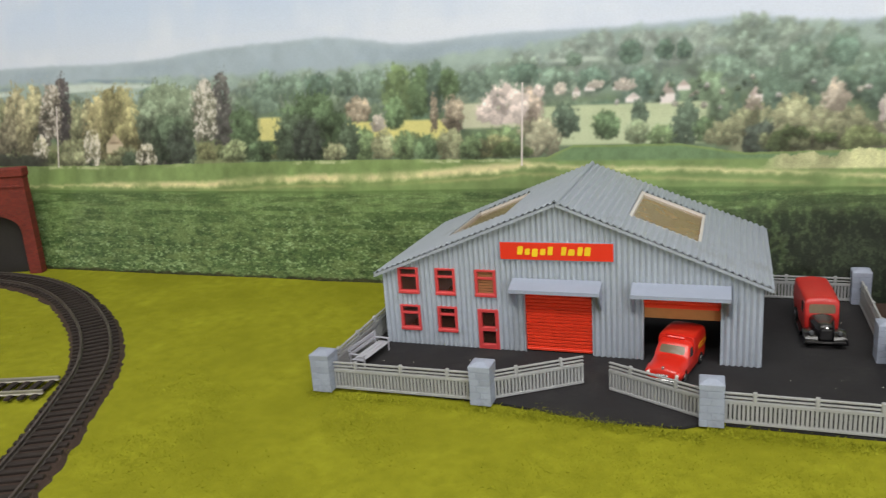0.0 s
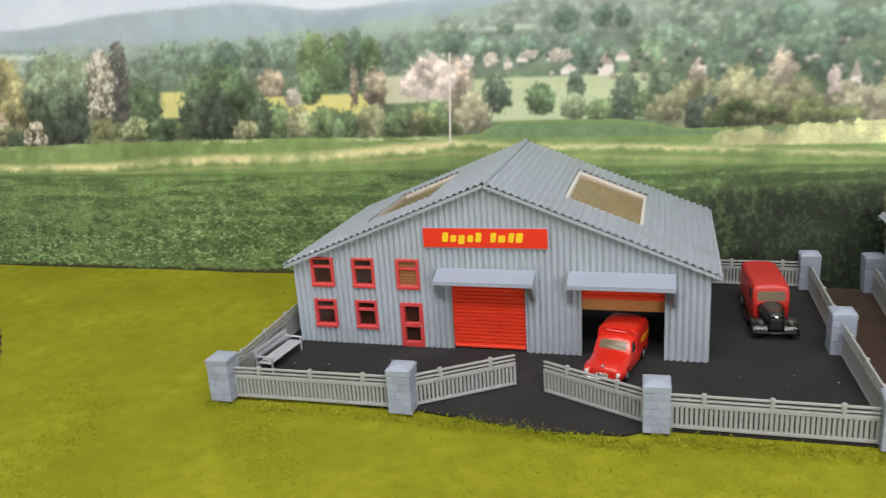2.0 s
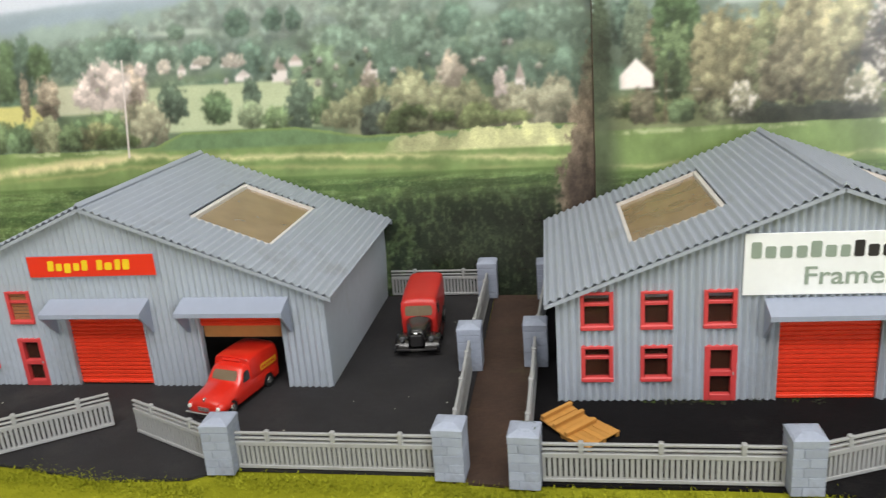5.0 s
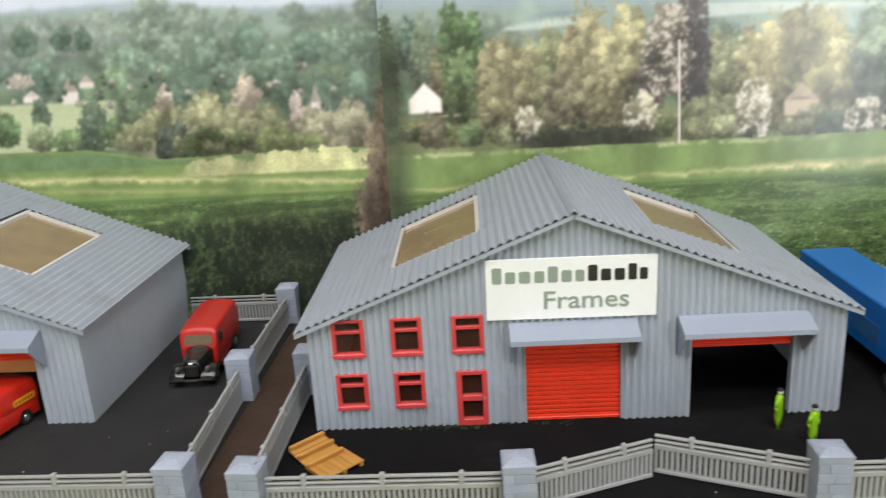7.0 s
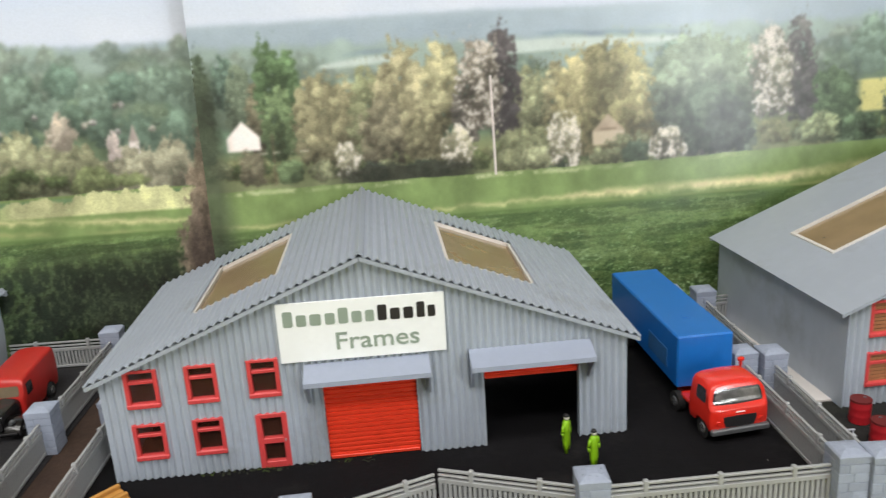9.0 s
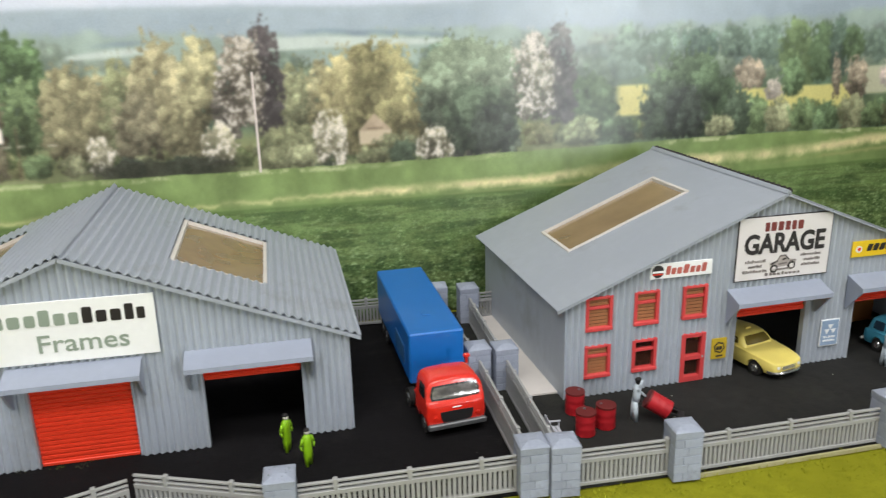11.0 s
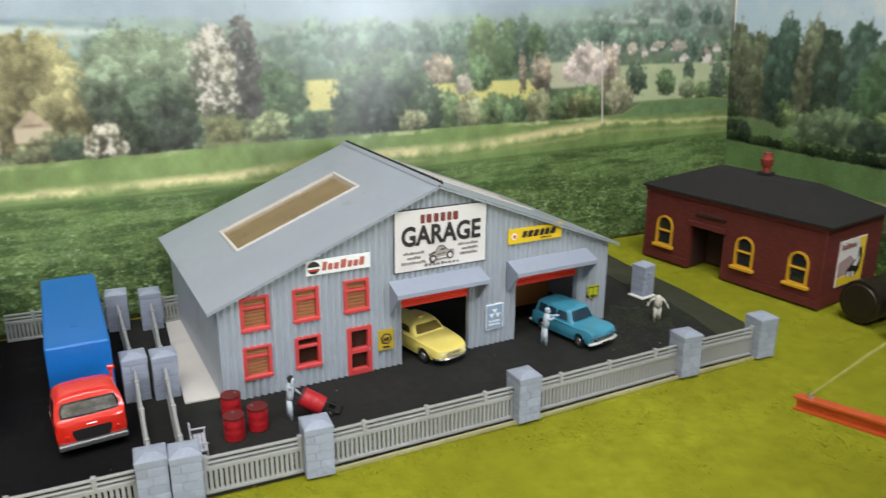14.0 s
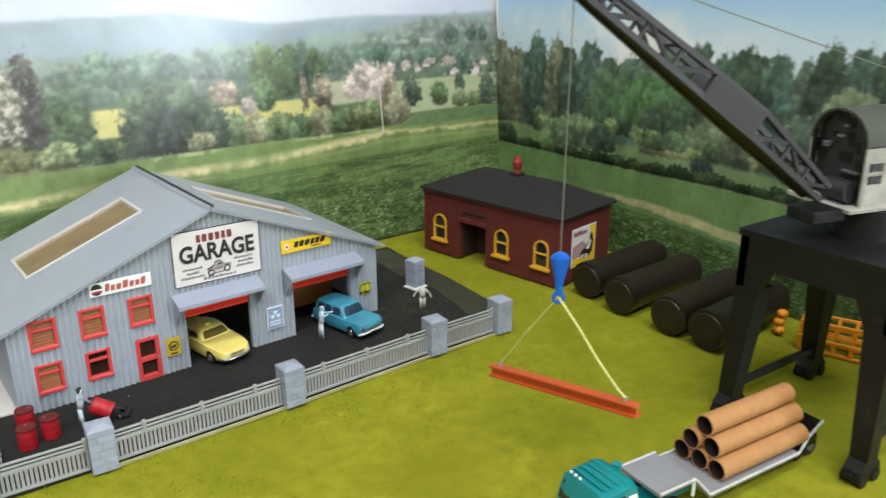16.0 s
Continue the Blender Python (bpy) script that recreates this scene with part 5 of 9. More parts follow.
YELLOW_CAR = material("pale_yellow_enamel", lin(236, 218, 118), 0.35, vary=0.04, scale=60, coat=0.3)
BLUE_CAR = material("turquoise_enamel", lin(70, 148, 176), 0.3, vary=0.04, scale=60, coat=0.4)
HIVIS = material("hi_vis_paint", lin(138, 190, 20), 0.5, vary=0.12, scale=150)
OVERALL = material("pale_overall_paint", lin(196, 208, 218), 0.6, vary=0.08, scale=150)
OFFWHITE = material("off_white_paint", lin(206, 204, 190), 0.6, vary=0.08, scale=150)
CAP_BLACK = material("black_cap_paint", lin(28, 26, 28), 0.6, vary=0.1)
DARK_PLATE = material("dark_plate_paint", lin(64, 62, 62), 0.6, vary=0.1)
DRUM_RED = material("drum_red_paint", lin(182, 30, 40), 0.5, vary=0.12, scale=90, dirt=lin(90, 30, 30), dirt_amount=0.3, dirt_scale=60)
DRUM_TOP = material("drum_top_paint", lin(104, 28, 27), 0.6, vary=0.2, scale=90)
STEEL = material("dull_steel", lin(120, 122, 126), 0.45, metal=0.6, vary=0.12, scale=80)
PLANK = material("ochre_wood", lin(196, 142, 70), 0.6, vary=0.14, scale=60, per_object=0.08)
BENCH = material("white_bench_plastic", lin(184, 185, 194), 0.5, vary=0.05)


def wheel(parent, x, y, r, w, side):
    """A wheel with tyre and hub on the outer side."""
    bm = bmesh.new()
    tube(bm, (x - w / 2, y, r), (x + w / 2, y, r), r, n=18)
    t = part("wheel", bm, TYRE, parent, smooth=True)
    bm = bmesh.new()
    o = x + side * w / 2
    tube(bm, (o - side * 0.001, y, r), (o + side * 0.003, y, r), r * 0.55, r * 0.45, n=14)
    part("hub", bm, CHROME, t, smooth=True)
    return t


def pane(parent, pts, mat, name="window"):
    """A flat pane standing a hair proud of the body; pts are its corners."""
    bm = bmesh.new()
    ps = [Vector(p) for p in pts]
    nrm = (ps[1] - ps[0]).cross(ps[2] - ps[0]).normalized() * 0.0028
    f = [bm.verts.new(p + nrm) for p in ps]
    g = [bm.verts.new(p - nrm) for p in ps]
    bm.faces.new(f)
    bm.faces.new(g[::-1])
    for i in range(len(ps)):
        bm.faces.new((f[i], g[i], g[(i + 1) % len(ps)], f[(i + 1) % len(ps)]))
    return part(name, bm, mat, parent)


def lamps(parent, x, y, z, r, mat=LAMP_WHITE, name="headlight", depth=0.006):
    for s in (-1, 1):
        bm = bmesh.new()
        tube(bm, (s * x, y + depth, z), (s * x, y - depth, z), r, r * 0.7, n=14)
        part(name, bm, mat, parent, smooth=True)


def bar(parent, name, a, b, mat, bevel=0.002, label=""):
    bm = bmesh.new()
    box(bm, a, b, bevel=bevel)
    return part(name, bm, mat, parent, label)


def spline(a, n):
    """Points of a smooth curve through the rows of a, n to each gap."""
    e = np.concatenate([2 * a[:1] - a[1:2], a, 2 * a[-1:] - a[-2:-1]])
    out = []
    for i in range(len(a) - 1):
        p0, p1, p2, p3 = e[i:i + 4]
        for k in range(n):
            t = k / n
            out.append(0.5 * (2 * p1 + (p2 - p0) * t + (2 * p0 - 5 * p1 + 4 * p2 - p3) * t * t + (3 * p1 - p0 - 3 * p2 + p3) * t**3))
    return np.array(out + [a[-1]])


def skin(stations, axles=(), arch=0.044, hub=0.036):
    """A smooth body through stations of (y, [(half width, z), ...]) from the sill up to the centre line, with wheel arches over the axles."""
    g = np.array([[(hw, y, z) for hw, z in prof] for y, prof in stations], float)
    g = spline(g, 6)
    g = spline(g.transpose(1, 0, 2), 4).transpose(1, 0, 2)
    bm = bmesh.new()
    rings = []
    for row in g:
        ring = []
        for hw, y, z in row:
            for a in axles:
                d = y - a
                if abs(d) < arch and z < 0.09:
                    z = max(z, min(0.09, hub + math.sqrt(arch * arch - d * d)))
            ring.append((max(0.0, hw), y, z))
        ring[-1] = (0.0, ring[-1][1], ring[-1][2])
        rings.append(ring + [(-x, y, z) for x, y, z in ring[-2::-1]])
    loft(bm, rings)
    bmesh.ops.recalc_face_normals(bm, faces=bm.faces)
    return bm, BVHTree.FromBMesh(bm)


def glaze(parent, tree, corners, way, mat, name="window", lift=0.0012, n=7):
    """A curved pane laid on a body: four corners, pressed along way on to its skin."""
    a, b, c, d = (Vector(p) for p in corners)
    way = Vector(way).normalized()
    top, low = [], []
    for j in range(n + 1):
        for i in range(n + 1):
            u, w = i / n, j / n
            # rounded corners
            ku, kw = 2 * u - 1, 2 * w - 1
            s = 1 - 0.06 * (ku * ku * kw * kw)
            u, w = 0.5 + ku * s / 2, 0.5 + kw * s / 2
            p = (a * (1 - u) + b * u) * (1 - w) + (d * (1 - u) + c * u) * w
            hit, nrm, _, _ = tree.ray_cast(p - way * 0.2, way)
            if hit is None:
                hit, nrm = p, -way
            if nrm.dot(way) > 0:
                nrm = -nrm
            top.append(hit + nrm * lift)
            low.append(hit - nrm * 0.002)
    bm = bmesh.new()
    f, g = [bm.verts.new(p) for p in top], [bm.verts.new(p) for p in low]
    m = n + 1
    for j in range(n):
        for i in range(n):
            q = (j * m + i, j * m + i + 1, (j + 1) * m + i + 1, (j + 1) * m + i)
            bm.faces.new([f[k] for k in q])
            bm.faces.new([g[k] for k in reversed(q)])
    edge = [i for i in range(m)] + [j * m + n for j in range(1, m)] + [n * m + i for i in range(n - 1, -1, -1)] + [j * m for j in range(n - 1, 0, -1)]
    for p, q in zip(edge, edge[1:] + edge[:1]):
        bm.faces.new((f[p], g[p], g[q], f[q]))
    return part(name, bm, mat, parent, smooth=True)


def both_sides(pts):
    return [[(s * x, y, z) for x, y, z in pts] for s in (-1, 1)]


def minor_van(m):
    """A rounded small post van: bonnet, cab and a tall box behind."""
    v = thing("post_van", m, "bright red small mail van with a yellow side stripe", "van")
    nose = [(-0.252, [(0.050, 0.036), (0.056, 0.048), (0.050, 0.062), (0.034, 0.074), (0.0, 0.078)]),
          (-0.240, [(0.082, 0.032), (0.092, 0.050), (0.080, 0.072), (0.050, 0.088), (0.0, 0.096)]),
          (-0.205, [(0.094, 0.030), (0.102, 0.056), (0.090, 0.082), (0.056, 0.102), (0.0, 0.112)]),
          (-0.150, [(0.096, 0.028), (0.102, 0.060), (0.092, 0.088), (0.062, 0.110), (0.0, 0.121)]),
          (-0.095, [(0.096, 0.028), (0.100, 0.064), (0.094, 0.096), (0.074, 0.116), (0.0, 0.128)])]
    cab = [(-0.072, [(0.096, 0.028), (0.100, 0.066), (0.094, 0.104), (0.082, 0.130), (0.0, 0.142)]),
          (-0.040, [(0.096, 0.028), (0.100, 0.068), (0.094, 0.110), (0.080, 0.164), (0.0, 0.176)]),
          (-0.012, [(0.096, 0.028), (0.100, 0.070), (0.095, 0.112), (0.080, 0.176), (0.0, 0.190)]),
          (0.040, [(0.096, 0.028), (0.100, 0.070), (0.096, 0.112), (0.082, 0.178), (0.0, 0.192)]),
          (0.225, [(0.096, 0.030), (0.100, 0.068), (0.096, 0.104), (0.082, 0.160), (0.0, 0.170)]),
          (0.244, [(0.088, 0.034), (0.092, 0.066), (0.088, 0.100), (0.074, 0.150), (0.0, 0.160)])]
    bm, tree = skin(nose + cab, (-0.165, 0.150))
    body = part("body", bm, VAN_RED, v, smooth=True)
    bx = [(0.006, [(0.088, 0.090), (0.092, 0.130), (0.088, 0.180), (0.070, 0.200), (0.0, 0.206)]),
          (0.014, [(0.096, 0.090), (0.101, 0.130), (0.097, 0.188), (0.078, 0.212), (0.0, 0.218)]),
          (0.120, [(0.096, 0.090), (0.102, 0.130), (0.098, 0.190), (0.078, 0.215), (0.0, 0.222)]),
          (0.236, [(0.096, 0.090), (0.102, 0.130), (0.097, 0.186), (0.077, 0.209), (0.0, 0.215)]),
          (0.250, [(0.088, 0.090), (0.094, 0.130), (0.088, 0.176), (0.066, 0.196), (0.0, 0.202)])]
    bm, side = skin(bx)
    part("van_box", bm, VAN_RED, v, smooth=True)
    glaze(v, tree, [(-0.070, -0.09, 0.132), (0.070, -0.09, 0.132), (0.064, -0.05, 0.168), (-0.064, -0.05, 0.168)], (0, 1, -0.35), CAR_GLASS, "windscreen")
    for pts in both_sides([(0.2, -0.058, 0.112), (0.2, 0.000, 0.112), (0.2, 0.000, 0.162), (0.2, -0.036, 0.158)]):
        glaze(v, tree, pts, (-pts[0][0], 0, 0), DARK_GLASS, "side_window")
    for pts in both_sides([(0.2, 0.085, 0.114), (0.2, 0.225, 0.114), (0.2, 0.225, 0.148), (0.2, 0.085, 0.148)]):
        stripe = glaze(v, side, pts, (-pts[0][0], 0, 0), GOLD, "stripe", 0.0008)
        for i in range(6):
            y = 0.096 + i * 0.020
            glaze(stripe, side, [(pts[0][0], y, 0.124), (pts[0][0], y + 0.012, 0.124), (pts[0][0], y + 0.012, 0.139), (pts[0][0], y, 0.139)], (-pts[0][0], 0, 0), VAN_RED, "stripe_mark", 0.0018, 2)
    for s in (-1, 1):
        bm = bmesh.new()
        loft(bm, [[(s * 0.076 + r * math.cos(a), y, 0.058 + r * 1.15 * math.sin(a)) for a in [2 * math.pi * k / 14 for k in range(14)]]
                  for y, r in ((-0.250, 0.012), (-0.242, 0.021), (-0.220, 0.026), (-0.180, 0.027), (-0.130, 0.020), (-0.105, 0.008))])
        part("front_wing", bm, VAN_RED, v, smooth=True)
    lamps(v, 0.077, -0.250, 0.064, 0.012)
    bar(v, "bumper", (-0.098, -0.268, 0.030), (0.098, -0.254, 0.041), CHROME, 0.004)
    for i in range(4):
        bar(v, "grille_bar", (-0.030, -0.258, 0.046 + i * 0.006), (0.030, -0.250, 0.049 + i * 0.006), CHROME, 0.001)
    bar(v, "bonnet_badge", (-0.006, -0.246, 0.088), (0.006, -0.226, 0.106), CHROME, 0.003)
    bar(v, "roof_vent", (-0.050, -0.004, 0.192), (0.050, 0.014, 0.204), VAN_RED, 0.004)
    bar(v, "number_plate", (-0.028, -0.270, 0.018), (0.028, -0.2675, 0.029), CAP_BLACK, 0.001)
    for y in (-0.165, 0.150):
        for s in (-1, 1):
            wheel(v, s * 0.088, y, 0.036, 0.024, s)
    return v


def old_van(m):
    """A between-the-wars post van: black bonnet and wings, red square body."""
    v = thing("vintage_van", m, "old red mail van with a black bonnet and black wings", "van")
    st = [(-0.128, [(0.070, 0.040), (0.078, 0.100), (0.078, 0.128), (0.072, 0.136), (0.0, 0.138)]),
          (-0.120, [(0.080, 0.036), (0.086, 0.100), (0.084, 0.150), (0.078, 0.170), (0.0, 0.180)]),
          (-0.108, [(0.082, 0.036), (0.089, 0.110), (0.087, 0.180), (0.078, 0.212), (0.0, 0.222)]),
          (-0.070, [(0.083, 0.036), (0.091, 0.110), (0.089, 0.196), (0.074, 0.228), (0.0, 0.238)]),
          (0.080, [(0.084, 0.036), (0.092, 0.110), (0.090, 0.200), (0.076, 0.231), (0.0, 0.241)]),
          (0.270, [(0.084, 0.036), (0.091, 0.110), (0.089, 0.198), (0.075, 0.228), (0.0, 0.238)]),
          (0.290, [(0.078, 0.040), (0.084, 0.110), (0.082, 0.186), (0.066, 0.214), (0.0, 0.222)])]
    bm, tree = skin(st, (0.170,), 0.050, 0.040)
    part("body", bm, OLD_RED, v, smooth=True)
    bon = [(-0.270, [(0.030, 0.050), (0.034, 0.080), (0.032, 0.108), (0.020, 0.122), (0.0, 0.126)]),
           (-0.256, [(0.038, 0.046), (0.043, 0.080), (0.041, 0.114), (0.027, 0.132), (0.0, 0.138)]),
           (-0.190, [(0.048, 0.046), (0.054, 0.084), (0.052, 0.120), (0.036, 0.138), (0.0, 0.145)]),
           (-0.118, [(0.064, 0.046), (0.068, 0.088), (0.066, 0.124), (0.048, 0.142), (0.0, 0.150)])]
    bm, _ = skin(bon)
    part("bonnet", bm, BLACK_PAINT, v, smooth=True)
    for s in (-1, 1):
        bm = bmesh.new()
        rings = []
        for i in range(15):
            a = math.pi * (1.0 - 0.95 * i / 14)
            y, z = -0.205 + 0.068 * math.cos(math.pi - a) * 1.15, 0.034 + 0.054 * math.sin(a)
            rings.append([(s * 0.040, y, z - 0.002), (s * 0.076, y, z + 0.003), (s * 0.104, y, z - 0.004), (s * 0.110, y, z - 0.018), (s * 0.104, y, z - 0.014), (s * 0.040, y, z - 0.010)])
        loft(bm, rings)
        part("front_wing", bm, BLACK_PAINT, v, smooth=True)
        bar(v, "running_board", (s * 0.080 if s > 0 else -0.108, -0.140, 0.026), (0.108 if s > 0 else -0.080, 0.100, 0.034), BLACK_PAINT)
    for pts in both_sides([(0.2, -0.096, 0.140), (0.2, -0.030, 0.140), (0.2, -0.030, 0.196), (0.2, -0.090, 0.196)]):
        glaze(v, tree, pts, (-pts[0][0], 0, 0), DARK_GLASS, "side_window")
    glaze(v, tree, [(-0.068, -0.3, 0.150), (0.068, -0.3, 0.150), (0.066, -0.3, 0.200), (-0.066, -0.3, 0.200)], (0, 1, 0), CAR_GLASS, "windscreen")
    bar(v, "radiator", (-0.030, -0.276, 0.052), (0.030, -0.266, 0.112), CAP_BLACK, 0.006)
    bar(v, "badge", (-0.009, -0.278, 0.112), (0.009, -0.264, 0.124), CHROME, 0.003)
    lamps(v, 0.070, -0.262, 0.086, 0.012, STEEL, depth=0.010)
    bar(v, "bumper", (-0.096, -0.292, 0.038), (0.096, -0.282, 0.048), CAP_BLACK)
    bar(v, "number_plate", (-0.026, -0.295, 0.038), (0.026, -0.2925, 0.049), DARK_PLATE, 0.001)
    for y in (-0.205, 0.170):
        for s in (-1, 1):
            wheel(v, s * 0.084, y, 0.040, 0.022, s)
    return v


def saloon(m, paint, label, roof, estate=False):
    """A late-fifties car: flat bonnet, glazed cabin, finned or estate tail."""
    c = thing("estate_car" if estate else "coupe_car", m, label, "car")
    belt, up = 0.098, (0.009 if estate else 0.0)
    lower = [(-0.264, [(0.078, 0.040), (0.084, 0.050), (0.082, 0.066), (0.072, 0.074), (0.0, 0.070)]),
             (-0.252, [(0.089, 0.034), (0.096, 0.052), (0.093, 0.074 + up), (0.080, 0.084 + up), (0.0, 0.077)]),
             (-0.200, [(0.095, 0.030), (0.102, 0.054), (0.099, 0.082 + up), (0.086, 0.093 + up), (0.0, 0.090)]),
             (-0.120, [(0.098, 0.028), (0.104, 0.056), (0.102, 0.088), (0.090, 0.098), (0.0, 0.100)]),
             (-0.060, [(0.098, 0.028), (0.104, 0.056), (0.102, 0.090), (0.094, 0.100), (0.0, 0.102)]),
             (0.100, [(0.098, 0.028), (0.104, 0.058), (0.102, 0.090), (0.094, 0.100), (0.0, 0.102)]),
             (0.200, [(0.096, 0.030), (0.103, 0.058), (0.100, 0.090), (0.088, 0.099), (0.0, 0.096)]),
             (0.245, [(0.094, 0.034), (0.100, 0.058), (0.096, 0.090 + up), (0.082, 0.097), (0.0, 0.090)]),
             (0.260, [(0.082, 0.042), (0.088, 0.060), (0.084, 0.080), (0.072, 0.086), (0.0, 0.082)])]
    if not estate:
        lower = [(y, [(hw * k, z) for hw, z in prof]) for (y, prof), k in zip(lower, (0.76, 0.90, 0.98, 1, 1, 1, 1, 0.96, 0.90))]
    bm, _ = skin(lower, (-0.165, 0.155), 0.042, 0.034)
    part("body", bm, paint, c, smooth=True)
    y0, y1, y2, y3 = -0.095, -0.040, (0.200 if estate else 0.075), (0.246 if estate else 0.150)
    cabin = [(y0, [(0.086, belt - 0.006), (0.084, belt - 0.002), (0.080, belt), (0.060, belt + 0.002), (0.0, belt + 0.003)]),
             ((y0 + y1) / 2, [(0.092, belt - 0.006), (0.090, belt + 0.006), (0.082, belt + 0.022), (0.062, (roof + belt) / 2 + 0.004), (0.0, (roof + belt) / 2 + 0.008)]),
             (y1, [(0.093, belt - 0.006), (0.091, belt + 0.008), (0.080, roof - 0.018), (0.060, roof - 0.006), (0.0, roof - 0.002)]),
             (0.02, [(0.094, belt - 0.006), (0.092, belt + 0.008), (0.080, roof - 0.014), (0.062, roof - 0.002), (0.0, roof + 0.003)]),
             (y2, [(0.094, belt - 0.006), (0.092, belt + 0.008), (0.079, roof - 0.018), (0.060, roof - 0.007), (0.0, roof - 0.003)]),
             ((y2 + y3) / 2 + 0.004, [(0.090, belt - 0.006), (0.088, belt + 0.006), (0.078, (roof + belt) / 2), (0.060, (roof + belt) / 2 + 0.012), (0.0, (roof + belt) / 2 + 0.016)]),
             (y3, [(0.082, belt - 0.006), (0.080, belt - 0.002), (0.074, belt), (0.056, belt + 0.002), (0.0, belt + 0.003)])]
    bm, tree = skin(cabin)
    part("cabin", bm, paint, c, smooth=True)
    glass = BLUE_GLASS if estate else AMBER_GLASS
    glaze(c, tree, [(-0.076, -0.2, belt + 0.009), (0.076, -0.2, belt + 0.009), (0.062, -0.2, roof - 0.012), (-0.062, -0.2, roof - 0.012)], (0, 1, 0), glass, "windscreen")
    glaze(c, tree, [(-0.070, 0.4, belt + 0.009), (0.070, 0.4, belt + 0.009), (0.058, 0.4, roof - 0.014), (-0.058, 0.4, roof - 0.014)], (0, -1, 0), glass, "rear_window")
    cuts = (y1 - 0.018, 0.045, 0.125, 0.205) if estate else (y1 - 0.018, 0.030, 0.088)
    for a, b in zip(cuts, cuts[1:]):
        for pts in both_sides([(0.2, a + 0.004, belt + 0.010), (0.2, b - 0.004, belt + 0.010), (0.2, b - 0.006 - (0.012 if b > 0.08 and not estate else 0), roof - 0.017), (0.2, a + (0.020 if a < 0 else 0.006), roof - 0.017)]):
            glaze(c, tree, pts, (-pts[0][0], 0, 0), glass, "side_window")
    lamps(c, 0.080 if estate else 0.060, -0.264 if estate else -0.260, 0.071 if estate else 0.064, 0.011, CHROME if estate else LAMP_WHITE)
    wide, deep = (0.107, 0.020) if estate else (0.094, 0.042)
    bm = bmesh.new()
    rings = []
    for k in range(13):
        a = -1 + k / 6
        u, v = wide * math.sin(a * 1.35) / math.sin(1.35), -0.276 + deep * (abs(a) ** 2.4)
        rings.append([(u, v + dy, z) for dy, z in ((-0.004, 0.036), (-0.007, 0.041), (-0.004, 0.047), (0.005, 0.047), (0.005, 0.036))])
    loft(bm, rings)
    part("bumper", bm, LAMP_WHITE if estate else CHROME, c, smooth=True)
    for i in range(3):
        bar(c, "grille_bar", (-0.062 if estate else -0.040, -0.268, 0.052 + i * 0.006), (0.062 if estate else 0.040, -0.258, 0.055 + i * 0.006), CHROME, 0.001)
    bar(c, "rear_bumper", (-0.100, 0.258, 0.036), (0.100, 0.272, 0.048), LAMP_WHITE if estate else CHROME, 0.003)
    if estate:
        bar(c, "grille_mouth", (-0.072, -0.2655, 0.047), (0.072, -0.2500, 0.066), CAP_BLACK, 0.003)
        for s in (-1, 1):
            bm = bmesh.new()
            tube(bm, (s * 0.080, -0.266, 0.071), (s * 0.080, -0.228, 0.076), 0.0145, 0.010, n=14)
            part("lamp_cowl", bm, paint, c, smooth=True)
        bar(c, "number_plate", (-0.030, -0.285, 0.030), (0.030, -0.2825, 0.044), CAP_BLACK, 0.001)
    else:
        bar(c, "roof_sign", (-0.014, -0.022, roof), (0.014, -0.010, roof + 0.010), paint, 0.003)
    for y in (-0.165, 0.155):
        for s in (-1, 1):
            wheel(c, s * 0.089, y, 0.035, 0.024, s)
    return c


